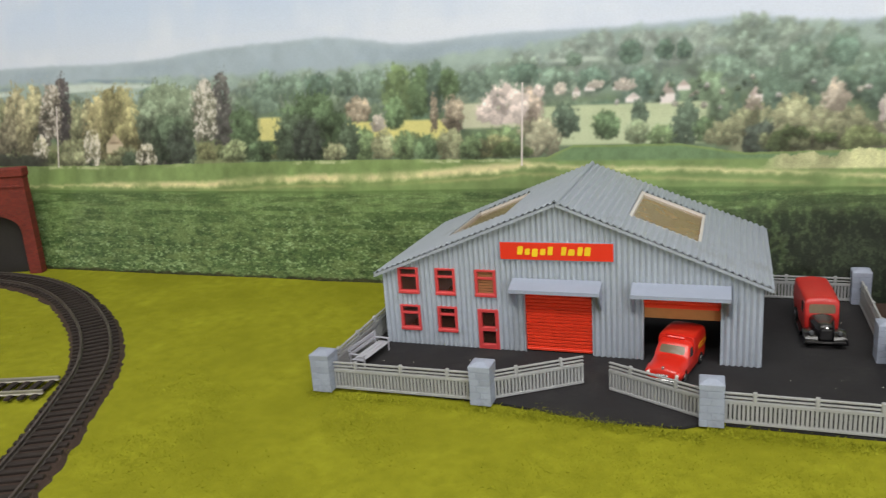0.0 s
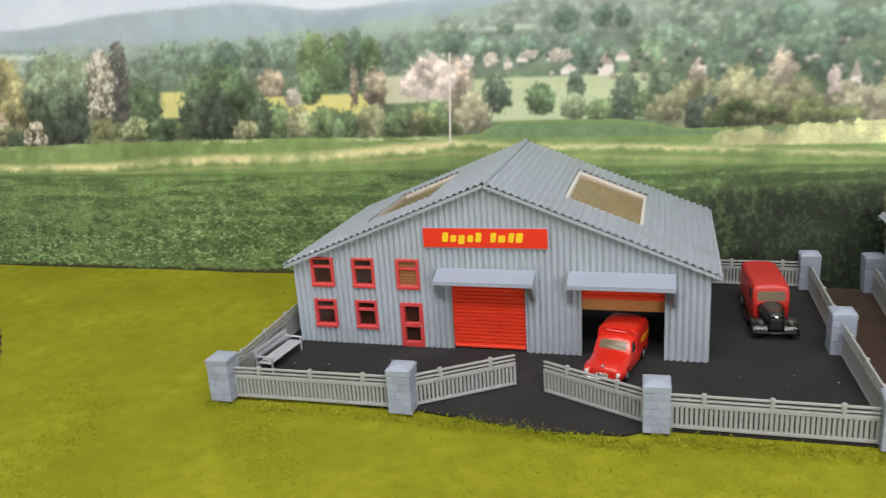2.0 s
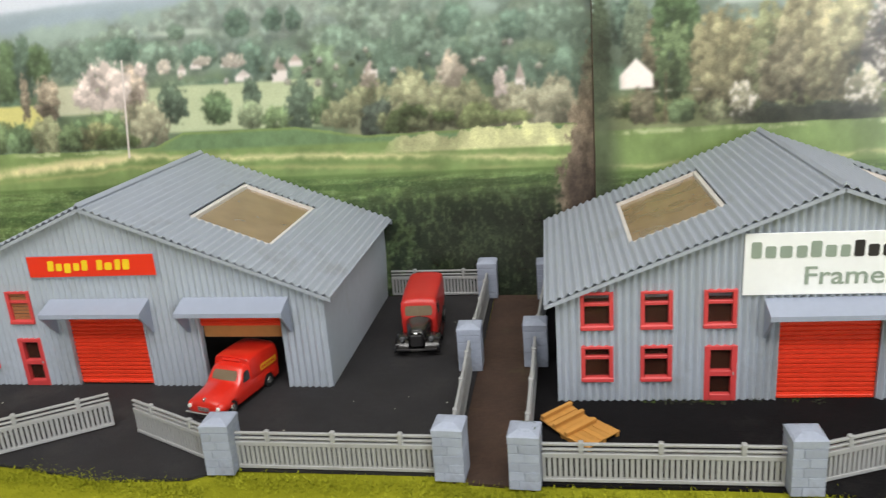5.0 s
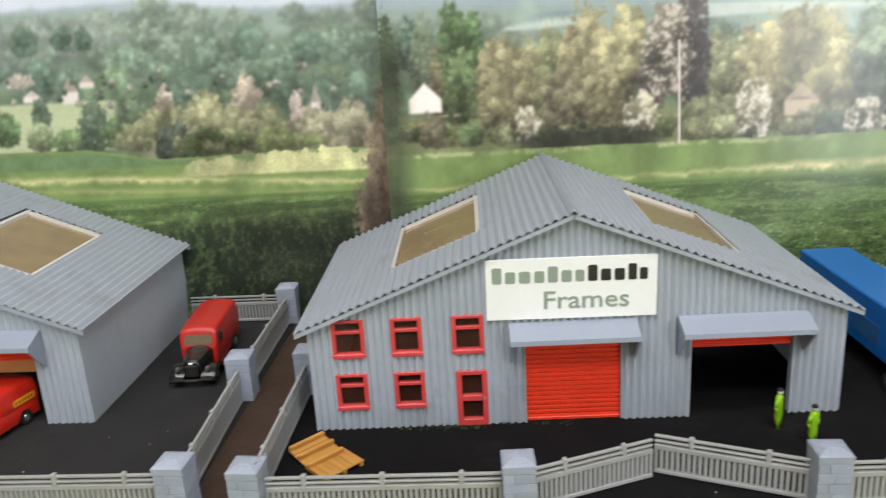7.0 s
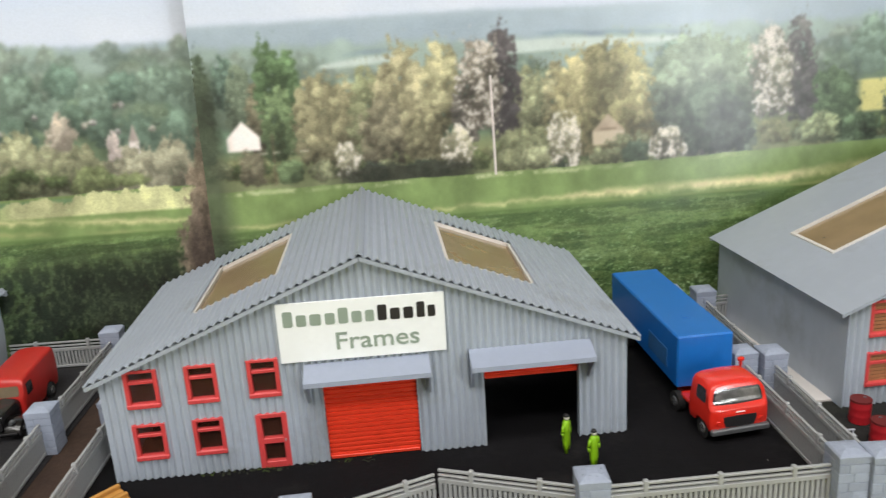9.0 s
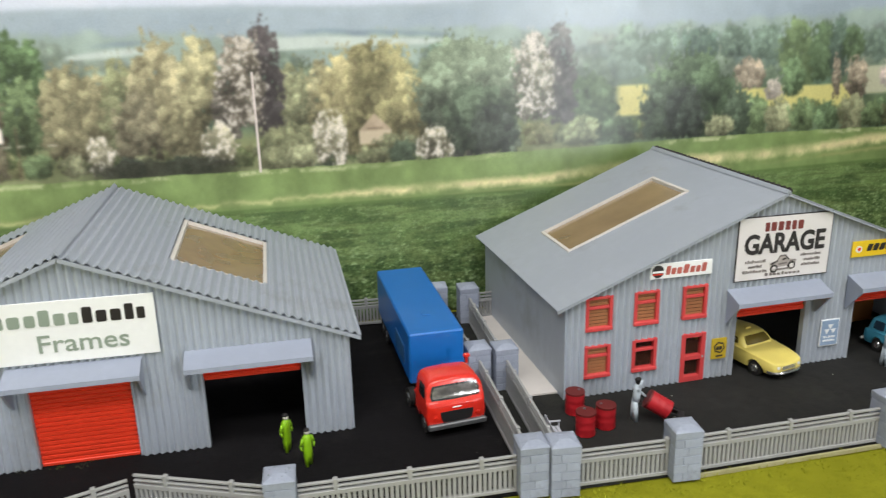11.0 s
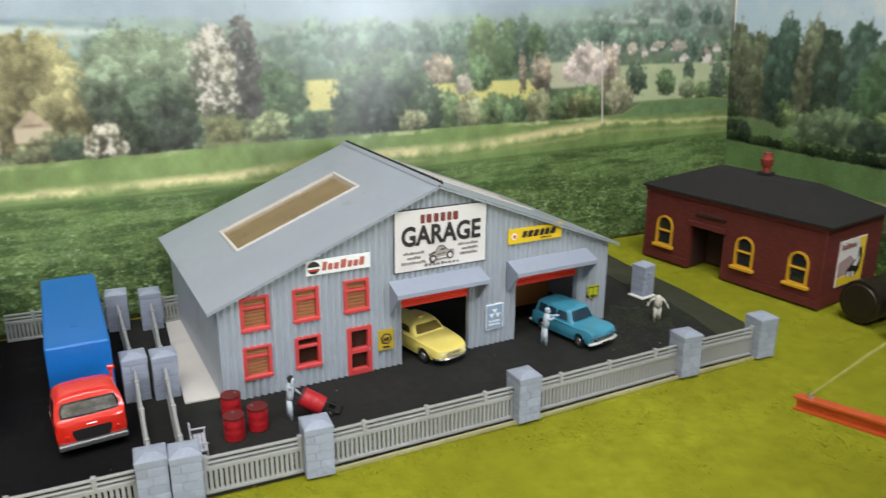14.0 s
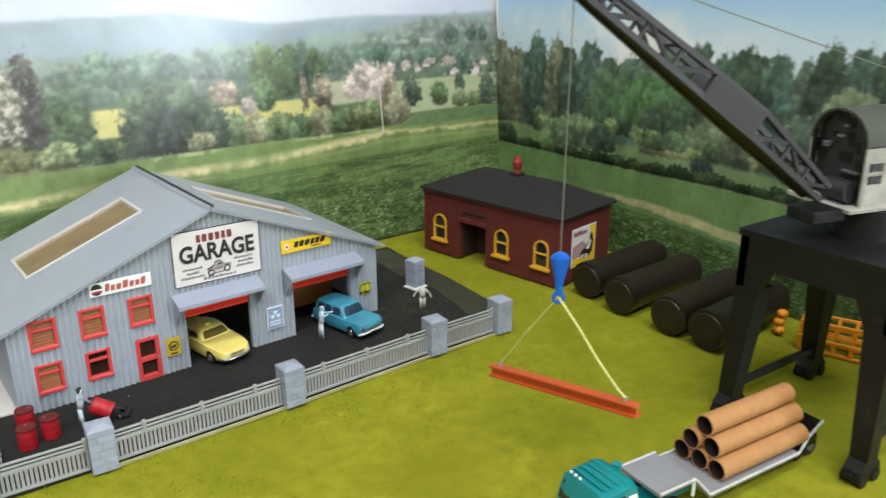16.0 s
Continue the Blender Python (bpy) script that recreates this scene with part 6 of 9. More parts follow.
def articulated_truck(m_cab, m_box):
    """A forward-control tractor unit."""
    t = thing("tractor_unit", m_cab, "bright red lorry cab with painted windscreen glare and grey bumper", "lorry cab")
    st = [(-0.116, [(0.098, 0.062), (0.104, 0.090), (0.102, 0.126), (0.088, 0.148), (0.0, 0.154)]),
          (-0.108, [(0.120, 0.058), (0.127, 0.090), (0.124, 0.136), (0.110, 0.160), (0.0, 0.166)]),
          (-0.094, [(0.124, 0.058), (0.130, 0.092), (0.127, 0.146), (0.116, 0.180), (0.0, 0.190)]),
          (-0.082, [(0.125, 0.058), (0.131, 0.092), (0.126, 0.160), (0.112, 0.226), (0.0, 0.238)]),
          (-0.064, [(0.126, 0.058), (0.131, 0.094), (0.125, 0.170), (0.106, 0.248), (0.0, 0.262)]),
          (0.000, [(0.126, 0.058), (0.131, 0.094), (0.125, 0.176), (0.104, 0.256), (0.0, 0.270)]),
          (0.062, [(0.126, 0.058), (0.131, 0.094), (0.125, 0.172), (0.104, 0.252), (0.0, 0.266)]),
          (0.078, [(0.118, 0.060), (0.122, 0.094), (0.116, 0.164), (0.094, 0.238), (0.0, 0.250)])]
    bm, tree = skin(st, (-0.040,), 0.054, 0.046)
    part("cab_body", bm, CAB_RED, t, smooth=True)
    rim = glaze(t, tree, [(-0.112, -0.3, 0.172), (0.112, -0.3, 0.172), (0.102, -0.3, 0.236), (-0.102, -0.3, 0.236)], (0, 1, 0), DARK_GLASS, "windscreen", 0.0010, 10)
    glaze(rim, tree, [(-0.104, -0.3, 0.178), (0.104, -0.3, 0.178), (0.094, -0.3, 0.229), (-0.094, -0.3, 0.229)], (0, 1, 0), GLARE_GLASS, "glass", 0.0022, 10)
    for pts in both_sides([(0.3, -0.066, 0.170), (0.3, 0.016, 0.170), (0.3, 0.016, 0.230), (0.3, -0.056, 0.230)]):
        glaze(t, tree, pts, (-pts[0][0], 0, 0), DARK_GLASS, "side_window")
    glaze(t, tree, [(-0.064, -0.3, 0.074), (0.064, -0.3, 0.074), (0.076, -0.3, 0.124), (-0.076, -0.3, 0.124)], (0, 1, 0), CAP_BLACK, "grille", 0.003)
    bar(t, "badge", (-0.020, -0.119, 0.136), (0.020, -0.112, 0.142), LAMP_WHITE, 0.002)
    bar(t, "bumper", (-0.128, -0.132, 0.046), (0.128, -0.108, 0.072), STEEL, 0.005)
    lamps(t, 0.094, -0.114, 0.096, 0.013, CAB_RED)
    bar(t, "chassis", (-0.060, -0.080, 0.040), (0.060, 0.320, 0.066), CAB_RED, 0.003)
    bar(t, "rear_deck", (-0.100, 0.079, 0.070), (0.100, 0.215, 0.090), CAB_RED, 0.004)
    bar(t, "exhaust_stack", (0.112, 0.090, 0.066), (0.124, 0.102, 0.262), CAB_RED, 0.003)
    bar(t, "stack_cap", (0.104, 0.086, 0.262), (0.132, 0.106, 0.280), CAB_RED, 0.004)
    for y in (-0.040, 0.215):
        for s in (-1, 1):
            wheel(t, s * 0.108, y, 0.046, 0.030, s)
    b = thing("box_trailer", m_box, "plain blue box trailer behind the red cab", "trailer")
    bar(b, "box", (-0.128, -0.400, 0.098), (0.128, 0.400, 0.345), BLUE_BOX, 0.007)
    bar(b, "roof_hatch", (-0.020, -0.225, 0.345), (0.020, -0.190, 0.3485), BLUE_BOX, 0.002)
    for s in (-1, 1):
        pane(b, [(s * 0.1285, -0.30, 0.150), (s * 0.1285, -0.10, 0.150), (s * 0.1285, -0.10, 0.240), (s * 0.1285, -0.30, 0.240)], PANEL_BLUE, "side_panel")
    bar(b, "under_frame", (-0.050, -0.360, 0.070), (0.050, 0.390, 0.098), BLACK_PAINT, 0.003)
    for y in (0.210, 0.310):
        for s in (-1, 1):
            wheel(b, s * 0.106, y, 0.046, 0.030, s)
    return t


minor_van(place(1.680, -0.106, 0.0, -14.0) @ Matrix.Diagonal((0.95, 0.84, 0.90, 1)))
old_van(place(2.408, 0.575, 0.0, 4.0))
articulated_truck(place(5.600, -0.085, 0.0, 8.0) @ Matrix.Diagonal((0.99, 0.95, 0.95, 1)), place(5.566, 0.580, 0.0, 2.9) @ Matrix.Diagonal((0.98, 1.15, 0.975, 1)))
saloon(place(7.152, 0.222, 0.003, 15.4) @ Matrix.Diagonal((1.06, 1.05, 1.05, 1)), YELLOW_CAR, "pale yellow two-door coupe nosing out of the garage bay", 0.152)
saloon(place(7.950, 0.026, 0.003, 14.6) @ Matrix.Diagonal((0.97, 0.82, 1.04, 1)), BLUE_CAR, "turquoise estate car parked before the garage bay", 0.166, True)

# ---------------------------------------------------------------- painted figures, drums, benches, pallets


def ball(bm, c, r, n=8, squash=1.0):
    rings = []
    for i in range(1, n):
        a = math.pi * i / n
        rings.append([(c[0] + r * math.sin(a) * math.cos(2 * math.pi * k / 10), c[1] + r * math.sin(a) * math.sin(2 * math.pi * k / 10), c[2] - r * squash * math.cos(a)) for k in range(10)])
    loft(bm, rings)


def figure(m, label, height, coat, head, arms, stoop=0.0, headless=False, skirted=False, face=None):
    """A small moulded figure in one mesh: plain legs, body, arms and head."""
    bm = bmesh.new()
    h = height
    if skirted:
        loft(bm, [[(rx * math.cos(a), ry * math.sin(a), z) for a in [2 * math.pi * i / 12 for i in range(12)]]
                  for rx, ry, z in ((0.10 * h, 0.08 * h, 0.10 * h), (0.12 * h, 0.09 * h, 0.30 * h), (0.11 * h, 0.085 * h, 0.6 * h), (0.13 * h, 0.085 * h, 0.78 * h), (0.05 * h, 0.05 * h, 0.86 * h))])
    else:
        loft(bm, [[(rx * math.cos(a), ry * math.sin(a) - stoop * z / h * 0.1, z) for a in [2 * math.pi * i / 12 for i in range(12)]]
                  for rx, ry, z in ((0.10 * h, 0.075 * h, 0.45 * h), (0.115 * h, 0.08 * h, 0.6 * h), (0.135 * h, 0.085 * h, 0.78 * h), (0.05 * h, 0.05 * h, 0.86 * h))])
    for s in (-1, 1):
        tube(bm, (s * 0.065 * h, s * 0.03 * h, 0.0), (s * 0.055 * h, 0, 0.47 * h), 0.045 * h, 0.06 * h, n=8)
        ax, ay, az = arms[0 if s < 0 else 1]
        sh, hand_ = Vector((s * 0.13 * h, -stoop * 0.08, 0.76 * h)), Vector((ax * h, ay * h, az * h))
        elbow = (sh + hand_) / 2 + Vector((s * 0.04 * h, 0.02 * h, -0.03 * h))
        tube(bm, sh, elbow, 0.036 * h, 0.030 * h, n=8)
        tube(bm, elbow, hand_, 0.030 * h, 0.024 * h, n=8)
    faces = len(bm.faces)
    if not headless:
        ball(bm, (0, -stoop * 0.1 - 0.01 * h, 0.915 * h), 0.072 * h)
        skull = len(bm.faces)
        tube(bm, (0, -stoop * 0.1, 0.95 * h), (0, -stoop * 0.1, 1.0 * h), 0.078 * h, 0.055 * h, n=10)
    bm.faces.ensure_lookup_table()
    for f in bm.faces[faces:]:
        f.material_index = 1
    if face:
        for f in bm.faces[faces:skull]:
            f.material_index = 2
    for v in bm.verts:
        v.co *= DM
    bmesh.ops.recalc_face_normals(bm, faces=bm.faces)
    me = bpy.data.meshes.new("model_figure")
    bm.to_mesh(me)
    bm.free()
    me.materials.append(coat)
    me.materials.append(head)
    if face:
        me.materials.append(face)
    me.shade_smooth()
    ob = new("model_figure", me)
    ob.matrix_basis = m
    return tagged(ob, label, "figurine", "painted figures")


DOWN = ((-0.17, -0.02, 0.46), (0.17, -0.02, 0.46))
figure(place(4.918, -0.165, 0, 50), "small plastic figurine painted hi-vis green with a dark cap", 0.168, HIVIS, CAP_BLACK, DOWN, skirted=True, face=OFFWHITE)
figure(place(5.000, -0.290, 0, 35), "small plastic figurine painted hi-vis green with a dark cap", 0.162, HIVIS, CAP_BLACK, DOWN, skirted=True, face=OFFWHITE)
figure(place(6.375, -0.245, 0.003, 75), "small pale-blue plastic figurine with a black cap, pushing a drum", 0.198, OVERALL, CAP_BLACK, ((-0.09, -0.12, 1.00), (0.10, -0.24, 0.52)), stoop=0.1)
figure(place(7.752, -0.022, 0.003, 75), "small pale-blue plastic figurine leaning to the turquoise car", 0.200, OVERALL, OVERALL, ((-0.12, -0.20, 0.78), (0.10, -0.40, 0.74)), stoop=0.1)
figure(place(8.478, -0.010, 0.003, -37), "small headless off-white plastic figurine with arms held out", 0.180, OFFWHITE, OFFWHITE, ((-0.32, -0.06, 0.50), (0.32, -0.06, 0.48)), headless=True)


def drum(m, label="red oil drum with ribbed sides"):
    d = thing("oil_drum", m, label, "drum", "oil drums in the garage yard")
    bm = bmesh.new()
    prof = [(0.039, 0.0), (0.042, 0.003), (0.041, 0.030), (0.0422, 0.034), (0.041, 0.038), (0.041, 0.064), (0.0422, 0.068), (0.041, 0.072), (0.042, 0.099), (0.039, 0.102)]
    loft(bm, [[(r * math.cos(2 * math.pi * i / 22), r * math.sin(2 * math.pi * i / 22), z) for i in range(22)] for r, z in prof])
    part("barrel", bm, DRUM_RED, d, smooth=True)
    bm = bmesh.new()
    tube(bm, (0, 0, 0.0950), (0, 0, 0.1035), 0.0424, n=22)
    lid = part("lid", bm, DRUM_TOP, d, "dull dark red lid")
    bm = bmesh.new()
    tube(bm, (0.02, 0.006, 0.1035), (0.02, 0.006, 0.107), 0.006, n=8)
    part("bung", bm, STEEL, lid)
    return d


one = drum(place(6.152, -0.125, 0.003, 0))
copy_thing(one, place(6.135, -0.305, 0.003, 70))
copy_thing(one, place(6.237, -0.268, 0.003, 140))
barrow_at = place(6.500, -0.235, 0.003, 65)
tilted = copy_thing(one, place(6.505, -0.300, 0.062, 65, 0, 0) @ pose(0, 0, 0, -62, 0, 0))
tagged(tilted, "red oil drum tipped back on a sack barrow")
bw = thing("sack_barrow", barrow_at, "dark steel sack barrow under a tipped drum", "barrow")
for s in (-1, 1):
    bm = bmesh.new()
    tube(bm, (s * 0.024, -0.075, 0.018), (s * 0.024, 0.110, 0.085), 0.004, n=6)
    part("rail", bm, CAP_BLACK, bw)
    wheel(bw, s * 0.034, -0.058, 0.016, 0.010, s)
bar(bw, "toe_plate", (-0.034, -0.100, 0.010), (0.034, -0.070, 0.016), CAP_BLACK, 0.001)
bar(bw, "cross_bar", (-0.024, 0.020, 0.050), (0.024, 0.026, 0.056), CAP_BLACK, 0.001)


def bench(m, label):
    """A slatted garden bench, facing +x, its back along y."""
    b = thing("garden_bench", m, label, "bench", "garden benches")
    for i in range(3):
        bar(b, "seat_slat", (0.010 + i * 0.026, -0.150, 0.046), (0.032 + i * 0.026, 0.150, 0.052), BENCH, 0.001)
    for i in range(2):
        bar(b, "back_slat", (-0.010 - i * 0.005, -0.150, 0.064 + i * 0.026), (-0.004 - i * 0.005, 0.150, 0.084 + i * 0.026), BENCH, 0.001)
    for y in (-0.140, 0.132):
        bar(b, "leg", (-0.012, y, 0.0), (-0.002, y + 0.008, 0.108), BENCH, 0.001)
        bar(b, "leg", (0.078, y, 0.0), (0.086, y + 0.008, 0.074), BENCH, 0.001)
        bar(b, "armrest", (-0.004, y - 0.002, 0.074), (0.092, y + 0.010, 0.080), BENCH, 0.001)
        bar(b, "bearer", (-0.002, y, 0.040), (0.080, y + 0.008, 0.0459), BENCH, 0.001)
    return b


bench(place(-0.040, -0.265, 0, -6), "pale grey slatted garden bench beside the side fence")
bench(place(5.965, -0.370, 0.003, -2) @ Matrix.Diagonal((0.6, 0.45, 1.0, 1)), "pale grey slatted garden bench beside the side fence")


def pallet(m, label, upturned=False):
    """A close-boarded pallet; upturned, its three bearers stand uppermost."""
    p = thing("pallet", m, label, "pallet", "wooden pallets")
    n = 7
    z = 0.0 if upturned else 0.016
    for i in range(n):
        x = -0.110 + 0.22 * (i + 0.5) / n
        bar(p, "board", (x - 0.0148, -0.085, z), (x + 0.0148, 0.085, z + 0.006 + 0.0012 * (i % 2)), PLANK, 0.001)
    for x in (-0.104, -0.010, 0.084):
        a, b = ((x, -0.085, 0.0074), (x + 0.022, 0.085, 0.024)) if upturned else ((x, -0.085, 0.0), (x + 0.022, 0.085, 0.0158))
        bar(p, "bearer", a, b, PLANK, 0.002)
    return p


pallet(place(3.222, -0.390, 0.0, 46) @ Matrix.Diagonal((0.80, 0.86, 1, 1)), "ochre wooden pallet lying on the asphalt")
pallet(place(3.142, -0.325, 0.026, -46, 2, 7) @ Matrix.Diagonal((0.70, 0.92, 1, 1)), "ochre wooden pallet lying upturned and askew on another pallet", True)

# ---------------------------------------------------------------- signs
SIGN_RED = material("sign_red", lin(232, 52, 30), 0.4, vary=0.03, scale=20)
SIGN_YELLOW = material("sign_yellow", lin(244, 206, 40), 0.4, vary=0.03, scale=20)
INK = material("black_ink", lin(38, 34, 34), 0.55, vary=0.08, scale=60)
INK_RED = material("dark_red_ink", lin(120, 52, 48), 0.55, vary=0.08, scale=60)
INK_GREY = material("grey_green_ink", lin(146, 160, 146), 0.55, vary=0.08, scale=60)
INK_SOFT = material("soft_grey_ink", lin(120, 112, 110), 0.55, vary=0.1, scale=60)
CARD = material("sign_card", lin(226, 222, 222), 0.5, vary=0.03, scale=15, dirt=lin(190, 178, 170), dirt_amount=0.25, dirt_scale=12)
OLD_GOLD = material("old_gold_print", lin(196, 168, 40), 0.5, vary=0.08, scale=40)
LIME = material("lime_yellow_print", lin(202, 202, 44), 0.45, vary=0.06, scale=40)
PINK_INK = material("worn_red_ink", lin(186, 96, 86), 0.55, vary=0.12, scale=120)
SIGN_BLUE = material("sign_blue", lin(146, 168, 196), 0.45, vary=0.05, scale=30)
SIGN_WHITE = material("white_print", lin(244, 246, 247), 0.45, vary=0.03)


def board(unit, x0, z0, x1, z1, mat, label, tilt=0.0, y=-0.013, depth=0.008, name="signboard", rim=None):
    """A flat sign fixed to a unit's front; its parts are drawn in the sign's own plane."""
    s = thing(name, unit @ place((x0 + x1) / 2, y, (z0 + z1) / 2, 0, 0, tilt), label, "sign", "signs on the units")
    w, h = (x1 - x0) / 2, (z1 - z0) / 2
    if rim:
        bar(s, "rim", (-w - 0.005, -depth + 0.002, -h - 0.005), (w + 0.005, -0.001, h + 0.005), rim, 0.001)
    bar(s, "panel", (-w, -depth, -h), (w, 0.0, h), mat, 0.001)
    return s, w, h, -depth


def marks(s, x0, z0, x1, z1, n, y, mat, slant=0.0, gap=0.25, seed=1, name="printed_bar", rise=""):
    """A line of plain bars standing for characters, uneven in width. rise: for each bar h, tall, m, middling, or l, low and below the line."""
    rnd = random.Random(seed)
    ws = [rnd.uniform(0.8, 1.15) for _ in range(n)]
    k = (x1 - x0) / sum(ws)
    x = x0
    hh = z1 - z0
    for i, w in enumerate(ws):
        a, b = x, x + w * k * (1 - gap)
        kind_ = rise[i] if rise else ("h" if rnd.random() < 0.4 or n < 3 else "m")
        low, top = {"h": (z0, z1), "m": (z0, z1 - hh * 0.27), "l": (z0 - hh * 0.22, z1 - hh * 0.27)}[kind_]
        c = min(b - a, top - low) * 0.14
        bm = bmesh.new()
        pts = [(a + c, low), (b - c, low), (b, low + c), (b, top - c), (b - c, top), (a + c, top), (a, top - c), (a, low + c)]
        prism(bm, [(u + slant * (v - z0), v) for u, v in pts], y - 0.002, y, "y")
        part(name, bm, mat, s)
        x += w * k


def disc(s, x, z, r, y, mat, name="disc", n=20, depth=0.002):
    bm = bmesh.new()
    tube(bm, (x, y, z), (x, y - depth, z), r, n=n)
    return part(name, bm, mat, s)


# mail unit: red fascia with two words shown as yellow bars
s, w, h, y = board(UNIT_A, 0.733, 0.549, 1.354, 0.647, SIGN_RED, "red fascia sign with yellow lettering above the shutter", -0.3, rim=CANOPY)
marks(s, -0.213, -0.020, -0.004, 0.028, 5, y, SIGN_YELLOW, 0.12, 0.30, 4, rise="hmlmh")
marks(s, 0.030, -0.020, 0.202, 0.028, 4, y, SIGN_YELLOW, 0.12, 0.30, 8, rise="hmhh")
# frame maker's unit
s, w, h, y = board(UNIT_B, 0.711, 0.452, 1.364, 0.698, SIGN_WHITE, "white card signboard with grey lettering above the shutter", 0.4)
marks(s, -0.302, 0.026, 0.062, 0.090, 7, y, INK_GREY, 0.0, 0.26, 11, rise="hmmmhmm")
marks(s, 0.064, 0.026, 0.300, 0.090, 5, y, INK, 0.0, 0.26, 12, rise="hmmhm")
words("Frames", 0.072, -0.104, -0.082, INK_GREY, s, y, 0.325, bold=0.008)
# garage
s, w, h, y = board(UNIT_C, 0.826, 0.473, 1.314, 0.768, CARD, "white garage signboard with bold black lettering", 0.6, rim=INK)
marks(s, -0.112, 0.080, 0.098, 0.122, 6, y, INK_RED, 0.0, 0.30, 21, rise="hhhhhh")
words("GARAGE", 0.098, -0.212, -0.026, INK, s, y, 0.424, bold=0.032)
for i, (a, b, z) in enumerate(((-0.20, -0.09, -0.066), (-0.18, -0.11, -0.090), (-0.21, -0.08, -0.114), (0.09, 0.20, -0.052), (0.11, 0.20, -0.076), (0.10, 0.20, -0.100), (-0.09, 0.10, -0.134))):
    marks(s, a, z, b, z + 0.014, 9, y, INK_SOFT, 0.0, 0.3, 40 + i)
bm = bmesh.new()
prism(bm, [(-0.062, -0.100), (0.062, -0.088), (0.072, -0.066), (0.030, -0.060), (0.010, -0.040), (-0.022, -0.042), (-0.034, -0.064), (-0.070, -0.074)], y - 0.002, y, "y")
part("vehicle_drawing", bm, material("pale_grey_ink", lin(176, 168, 164), 0.55, vary=0.15, scale=300), s)
for k, (xa, za, xb, zb) in enumerate(((-0.066, -0.084, -0.030, -0.068), (-0.030, -0.066, -0.020, -0.046), (-0.018, -0.046, 0.008, -0.044), (0.010, -0.046, 0.028, -0.064), (-0.024, -0.086, 0.020, -0.080), (0.034, -0.076, 0.062, -0.070), (-0.006, -0.064, 0.014, -0.060), (-0.060, -0.112, 0.058, -0.106))):
    bm = bmesh.new()
    prism(bm, [(xa, za), (xb, zb), (xb, zb + 0.007), (xa, za + 0.007)], y - 0.004, y - 0.002, "y")
    part("drawn_line", bm, INK_SOFT if k % 3 else INK, s)
for x, z in ((-0.046, -0.102), (0.046, -0.092)):
    disc(s, x, z, 0.020, y, INK, "drawn_wheel", depth=0.003)
    disc(s, x, z, 0.011, y, CARD, "drawn_hub", depth=0.004)
s, w, h, y = board(UNIT_C, 0.398, 0.531, 0.702, 0.601, SIGN_WHITE, "white oil-brand sign with a round badge and red lettering", 0.5)
disc(s, -0.118, 0.0, 0.029, y, INK, "badge")
bar(s, "badge_band", (-0.146, y - 0.004, -0.006), (-0.090, y - 0.002, 0.003), SIGN_WHITE, 0.0)
bar(s, "badge_band", (-0.143, y - 0.004, -0.015), (-0.096, y - 0.002, -0.010), SIGN_RED, 0.0)
marks(s, -0.080, -0.018, 0.126, 0.022, 7, y, PINK_INK, 0.15, 0.26, 31, rise="hmmhmmh")
s, w, h, y = board(UNIT_C, 1.446, 0.526, 1.772, 0.604, SIGN_YELLOW, "yellow tyre-brand sign with black lettering", 0.3)
marks(s, -0.085, -0.012, 0.125, 0.022, 6, y, INK, 0.30, 0.22, 33, rise="hhhhhh")
marks(s, 0.030, -0.028, 0.100, -0.018, 4, y, INK, 0.0, 0.3, 34)
disc(s, -0.128, 0.0, 0.017, y, SIGN_WHITE, "badge")
disc(s, -0.128, 0.0, 0.009, y - 0.001, SIGN_RED, "badge_dot")
s, w, h, y = board(UNIT_C, 0.734, 0.100, 0.812, 0.203, OLD_GOLD, "dull yellow motoring badge sign on the wall", 0)
disc(s, 0.0, 0.006, 0.030, y, INK, "ring", 6)
disc(s, 0.0, 0.006, 0.022, y - 0.001, OLD_GOLD, "ring_face", 6)
marks(s, -0.016, -0.004, 0.016, 0.014, 2, y - 0.003, INK, 0.0, 0.2, 36)
bar(s, "printed_bar", (-0.018, y - 0.003, -0.040), (0.018, y - 0.001, -0.032), INK, 0.0)
s, w, h, y = board(UNIT_C, 1.330, 0.089, 1.424, 0.218, SIGN_BLUE, "blue vehicle-test sign with white triangles", 0, rim=SIGN_WHITE)
for x, z in ((0.0, 0.030), (-0.018, 0.006), (0.018, 0.006)):
    bm = bmesh.new()
    prism(bm, [(x - 0.015, z + 0.013), (x + 0.015, z + 0.013), (x, z - 0.011)], y - 0.002, y, "y")
    part("triangle", bm, SIGN_WHITE, s)
marks(s, -0.034, -0.026, 0.034, -0.016, 5, y, SIGN_WHITE, 0.0, 0.3, 38)
marks(s, -0.034, -0.044, 0.034, -0.034, 6, y, SIGN_WHITE, 0.0, 0.3, 39)
bp, w, h, y = board(UNIT_C, 1.964, 0.150, 2.036, 0.216, INK, "small dark fuel-brand shield with yellow lettering", 0)
bm = bmesh.new()
prism(bm, [(-0.041, 0.036), (0.041, 0.036), (0.038, -0.014), (0.0, -0.046), (-0.038, -0.014)], y - 0.003, y, "y")
part("shield", bm, LIME, bp)
bm = bmesh.new()
prism(bm, [(-0.035, 0.030), (0.035, 0.030), (0.032, -0.012), (0.0, -0.038), (-0.032, -0.012)], y - 0.005, y - 0.003, "y")
part("shield_face", bm, material("shield_green", lin(44, 66, 34), 0.4, vary=0.05), bp)
marks(bp, -0.031, -0.018, 0.032, 0.024, 2, y - 0.005, LIME, 0.0, 0.16, 51)
# ---------------------------------------------------------------- brick house by the crane yard


